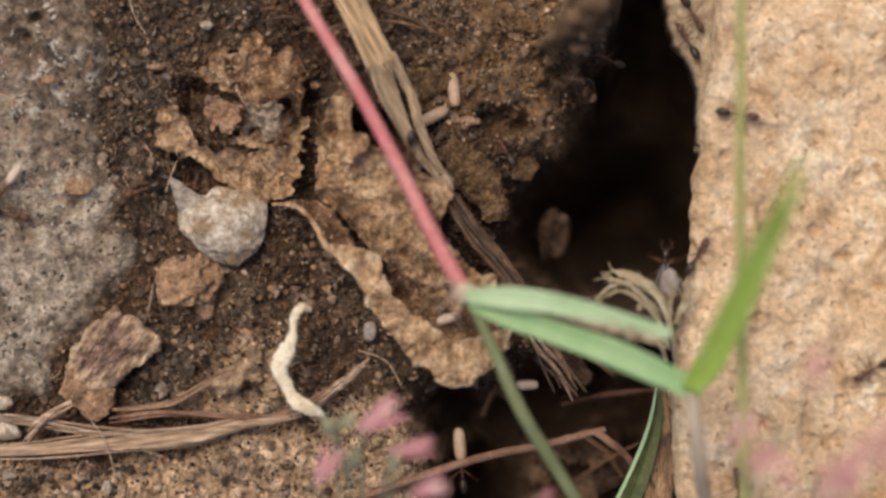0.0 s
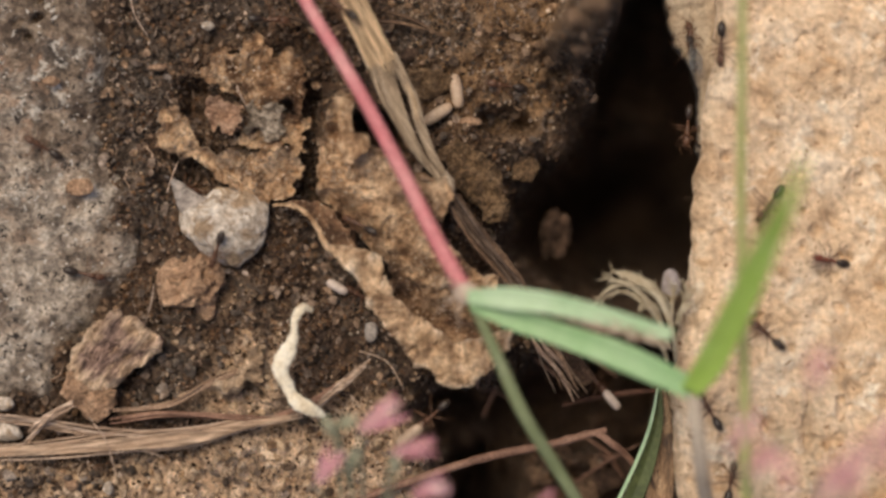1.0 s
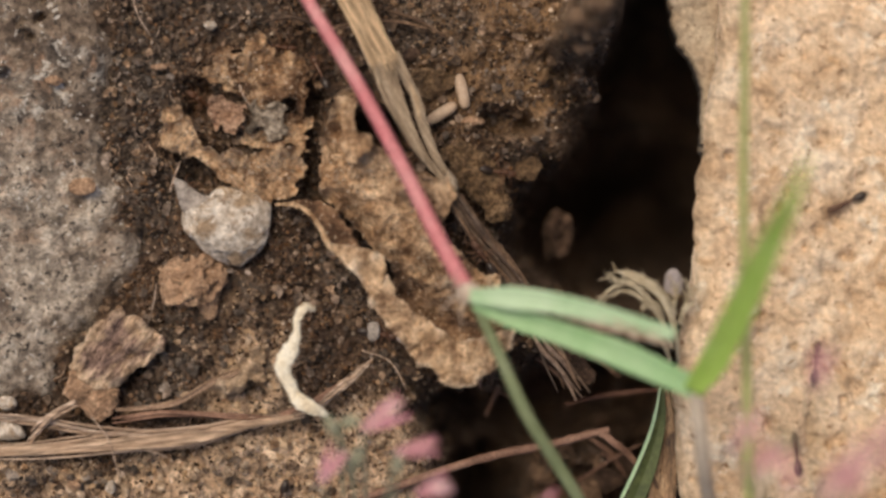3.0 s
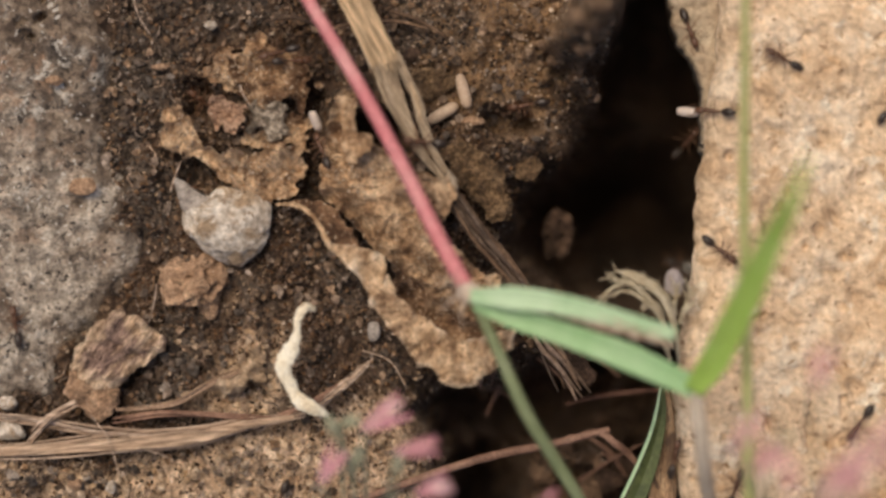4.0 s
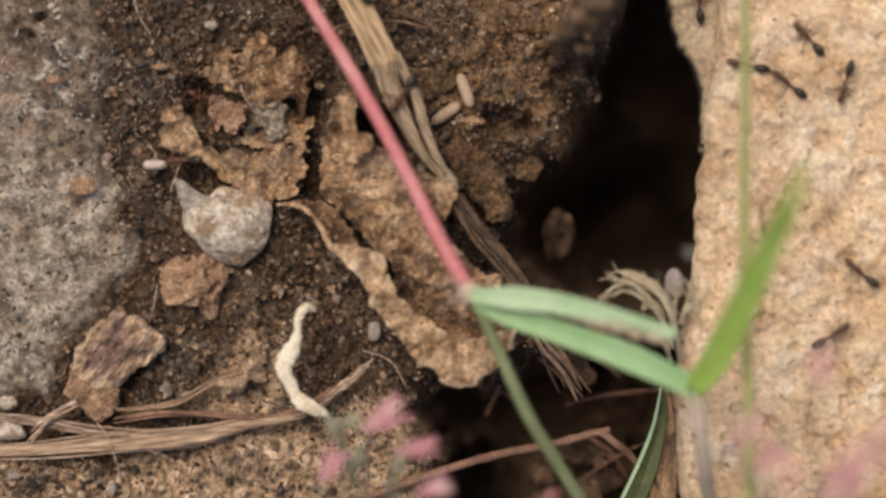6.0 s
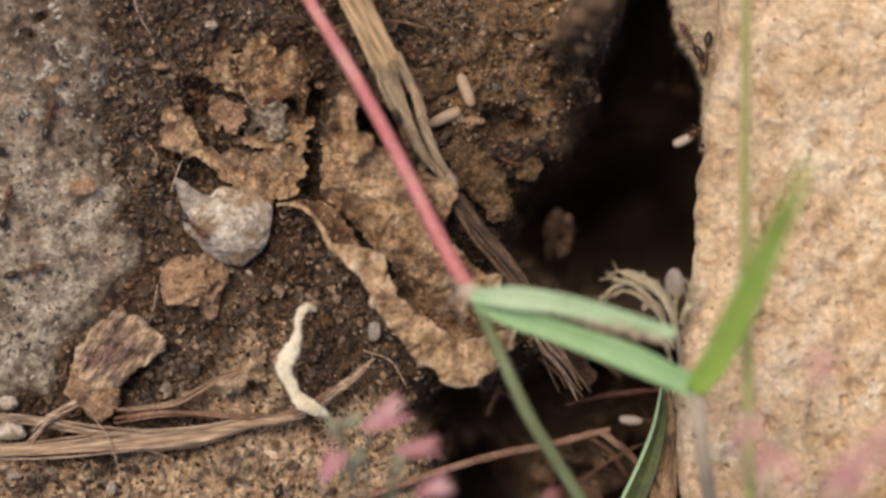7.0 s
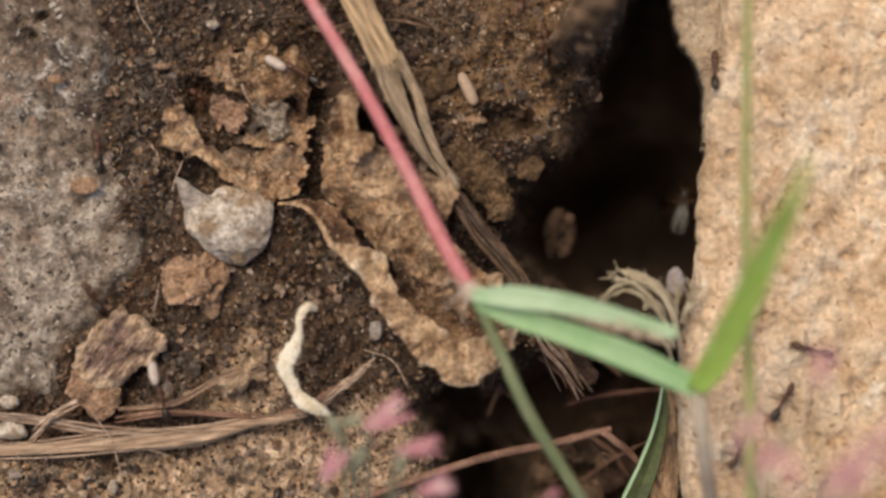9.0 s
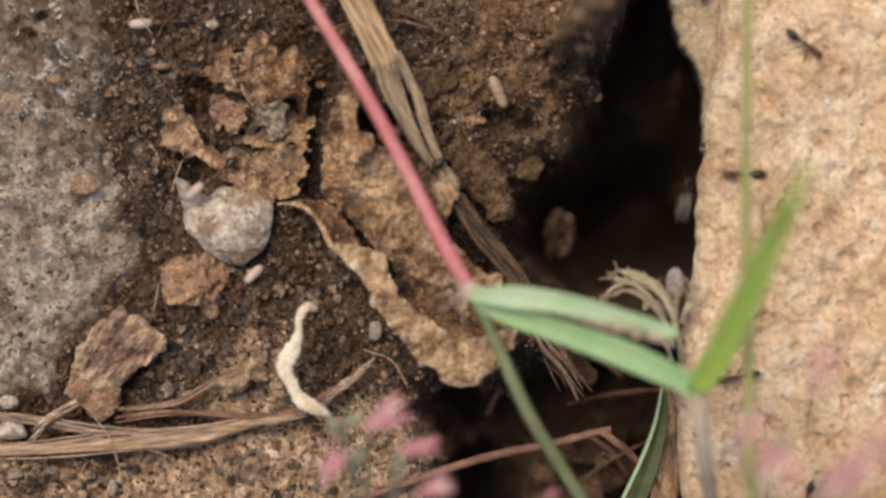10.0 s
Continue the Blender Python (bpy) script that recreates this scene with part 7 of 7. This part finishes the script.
    # pupae on the move, each with its bearer
    carry(((0, (16.87, 24.22, 0), 160), (0.2, (14.68, 25.46, 2), 150), (0.5, (5.27, 29.19, 3), 170), (0.7, (-6.15, 27.71, 4), 180), (0.9, (-12.55, 29.39, 8)), (1.2, (-16.86, 34.62, 4)), (1.6, (-19.62, 37.38, 4)), (10, (-20.32, 38.07, 4))), "pale")
    carry(((0, (2.55, -24.39, -4), 95), (0.2, (2.55, -23.68, -4), 95), (0.5, (0.28, -19.30, -2), 100), (0.7, (-1.11, -19.27, 2), 150), (1.0, (-3.5, -22.4, 4)), (1.5, (-7.8, -25.2, 4), 178), (2.0, (-9.9, -22.5, 4), 170), (2.2, (-14.10, -23.77, 4)), (2.5, (-18.93, -27.57, 4)), (2.9, (-21.70, -33.79, 4)), (10, (-22.39, -35.86, 4))), "pupa")
    carry(((0, (1.11, -8.22, 4), 200), (0.2, (-1.52, -9.57, 5), 215), (0.5, (-7.90, -14.14, 3), 20 + 180), (0.7, (-11.37, -8.39, 3), 165), (1.0, (-12.76, -4.44, 3), 150), (1.2, (-11.16, -2.34, 5), 100), (1.5, (-12.76, -3.74, 3), 155), (1.8, (-12.76, -6.86, 3), 190), (2.2, (-9.98, -10.88, 3)), (2.5, (-9.29, -11.51, 3), -60),
                  (2.8, (-5.92, -10.50, -2)), (3.4, (-1.71, -12.06, -6)), (10, (-1.00, -12.41, -6))), "pale")
    carry(((0, (10.99, -17.05, -6), 0), (0.2, (11.34, -17.27, -6), 0), (0.5, (13.98, -17.41, -6), 0), (0.7, (18.62, -15.41, -6)), (1.0, (21.48, -18.84, -6), -50), (1.2, (24.25, -21.62, -5)), (1.5, (26.66, -26.16, -4)), (2.0, (25.95, -35.38, -4)), (10, (25.95, -38.21, -4))), "pale")
    carry(((0, (-51.76, 9.05, 4), 55), (0.2, (-47.61, 17.00, 4), 50), (0.5, (-39.32, 26.67, 4), 52), (0.7, (-33.44, 33.93, 4)), (1.0, (-30.68, 38.07, 4)), (8.6, (-15.48, 38.07, 4)), (9.2, (-21.07, 34.04, 3)), (9.5, (-25.93, 29.19, 3), 195), (10, (-37.37, 27.45, 3), 185)), "pale")
    carry(((0, (-1.00, -12.41, -6), 140), (3.0, (-1.71, -12.06, -6)), (3.4, (-10.08, 1.47, 0)), (3.75, (-15.81, 14.97, 3)), (3.8, (-15.94, 15.67, 3), 110), (4.2, (-15.88, 15.81, 3), 115), (4.5, (-19.62, 17.69, 4), 175), (4.6, (-21.9, 17.0, 4), 180), (4.8, (-25.98, 15.3, 4), 200), (5.0, (-25.64, 14.6, 4), 208), (5.2, (-25.4, 14.1, 4), 212), (5.5, (-27.4, 11.9, 5), 212), (5.7, (-29.39, 11.16, 3)), (6.2, (-39.66, 9.74, 4)), (6.6, (-60.39, 12.51, 4)), (10, (-61.78, 12.51, 4))), "pale", gap=3.9)
    carry(((0, (42.82, 8.87, -44), 60), (3.1, (42.82, 8.87, -44)), (3.4, (29.87, 13.00, -8)), (3.8, (29.77, 17.11, 2), 170), (4.0, (29.71, 16.65, 4), 175), (4.2, (29.57, 17.97, 4), 170), (4.5, (29.09, 16.86, 4), 175), (4.8, (28.49, 17.75, 3), 145), (5.0, (29.99, 20.80, 4), 125), (5.3, (29.66, 24.73, -2)), (5.6, (30.25, 28.38, -20)), (5.9, (43.22, 30.44, -44)), (10, (43.22, 30.44, -44))), "pale")
    carry(((0, (42.43, 19.26, -44), -60), (6.2, (42.43, 19.26, -44)), (6.5, (30.25, 16.46, -20)), (6.8, (29.03, 14.58, 1), 200), (7.0, (30.13, 13.67, -7), 205), (7.5, (28.34, 11.02, -7), 200), (7.8, (29.35, 10.09, -7), 210), (8.0, (29.56, 9.02, -7), 220), (8.3, (29.91, 8.16, -10), 240), (8.45, (32.08, 7.72, -22)), (8.7, (42.43, 6.47, -44)), (10, (44.02, 1.68, -44))), "pale")
    carry(((0, (28.97, -32.75, -6), 120), (6.4, (27.45, -26.96, -5)), (6.8, (26.03, -23.04, -5), 170), (7.0, (23.40, -21.48, -6), 175), (7.2, (19.42, -18.89, -26)), (7.4, (11.27, -14.38, -10)), (7.6, (4.01, -11.38, -7)), (10, (1.15, -10.31, -7))), "pale")
    carry(((0, (-24.54, -35.98, 3), 100), (8.0, (-25.23, -32.51, 3)), (8.3, (-28.61, -28.95, 4), 120), (8.5, (-30.54, -25.64, 4), 110), (8.8, (-34.05, -18.06, 6), 105), (9.0, (-35.08, -15.03, 6), 100), (9.2, (-29.85, -10.71, 4), 40), (9.3, (-29.39, -8.94, 3), 50), (9.5, (-26.27, -8.39, 3), 30), (9.8, (-24.96, -5.75, 3), 55), (10, (-23.50, -3.40, 3), 45)), "pale")
    carry(((0, (-9.95, 38.07, 4), -100), (7.5, (-9.95, 36.69, 4)), (7.8, (-13.41, 22.18, 4)), (8.0, (-14.44, 18.17, 4), 110), (8.3, (-14.10, 20.52, 4), 130), (8.5, (-17.55, 21.84, 4), 150), (9.0, (-20.52, 22.73, 4), 150), (9.3, (-25.15, 21.63, 4), 190), (9.5, (-25.84, 19.21, 4), 215), (9.6, (-25.71, 16.38, 4), 240), (9.8, (-28.19, 9.47, 4), 235), (10, (-30.34, 7.32, 4), 220)), "pale")
    carry(((0, (8.04, 36.81, 3), 200), (5.2, (6.66, 34.73, 3)), (5.5, (1.11, 29.32, 3), 190), (5.7, (-9.95, 28.75, 4)), (6.2, (-15.48, 36.69, 4)), (10, (-16.86, 38.07, 4))), "pale")
    # two pupae that lie by the straw until they are fetched
    plan("pupa", ((0, (-1.11, 16.50, 3), 28), (0.5, (-0.97, 16.85, 3), 28), (1.0, (-0.49, 16.98, 3), 32), (2.5, (-0.28, 17.05, 3), 32), (4.0, (-0.14, 17.05, 3), 30), (4.5, (0.42, 16.92, 3), 35), (5.5, (0.42, 17.33, 3), 35), (6.3, (0.4, 17.0, 3), 32), (7.0, (0.14, 16.6, 3), 25), (7.5, (-0.9, 15.8, 3), 20), (7.8, (-2.6, 15.2, 1), 20), (8.1, (-6.0, 14.8, -7), 20), (10, (-6.3, 14.7, -8), 20)))
    plan("pupa", ((0, (2.08, 19.48, 3), -83), (2.5, (2.63, 19.34, 3), -80), (5.0, (2.91, 19.48, 3), -72), (9.0, (3.05, 19.69, 3), -65), (9.5, (3.47, 19.48, 3), -60), (10, (6.31, 19.41, 3), -65)))
    ant((0, (11.51, 37.50, 3), -100), (8.7, (11.16, 36.81, 3)), (9.1, (9.08, 28.49, 3)), (9.5, (6.10, 18.23, 3), 140), (10, (8.87, 18.44, 3), 160))
    # winged ants in the mouth of the crevice
    ant((0, (27.95, -2.04, -1), 85), (0.2, (27.86, 0.77, 0), 85), (0.5, (29.14, 16.41, 2), 85), (0.7, (29.78, 22.18, 4), 75), (1.0, (30.17, 23.83, 5), 95), (1.2, (28.28, 26.27, 3), 140), (1.5, (26.88, 27.72, 0), 130), (1.8, (26.46, 29.82, 0), 100), (2.2, (27.89, 30.67, 2), 80), (2.7, (27.72, 37.17, 0)), (10, (27.72, 39.27, 0)), who="winged")
    ant((0, (42.82, -3.12, -44), 70), (3.7, (42.82, -3.12, -44)), (4.0, (31.44, -2.16, -20)), (4.4, (30.74, 0.81, -15), 80), (5.5, (30.82, 1.17, -15), 85), (5.9, (31.74, -0.67, -20)), (6.2, (42.82, -0.72, -44)), (8.4, (42.82, -0.72, -44)), (8.65, (31.36, 0.82, -20)), (8.9, (30.58, 5.34, -14), 80), (9.5, (30.58, 6.29, -14), 75), (10, (31.02, 7.02, -14), 80), who="winged")
    # the first of each kind is the built one, the others are copies made before any is keyed
    seen, cast = set(), []
    for kind, *rest in PLANS:
        cast.append(copy_thing(PROTO[kind], Matrix()) if kind in seen else PROTO[kind])
        seen.add(kind)
    trees = floors()
    for ob, (kind, keys, lift, seed) in zip(cast, PLANS):
        march(trees, ob, keys, lift, seed)


motions()
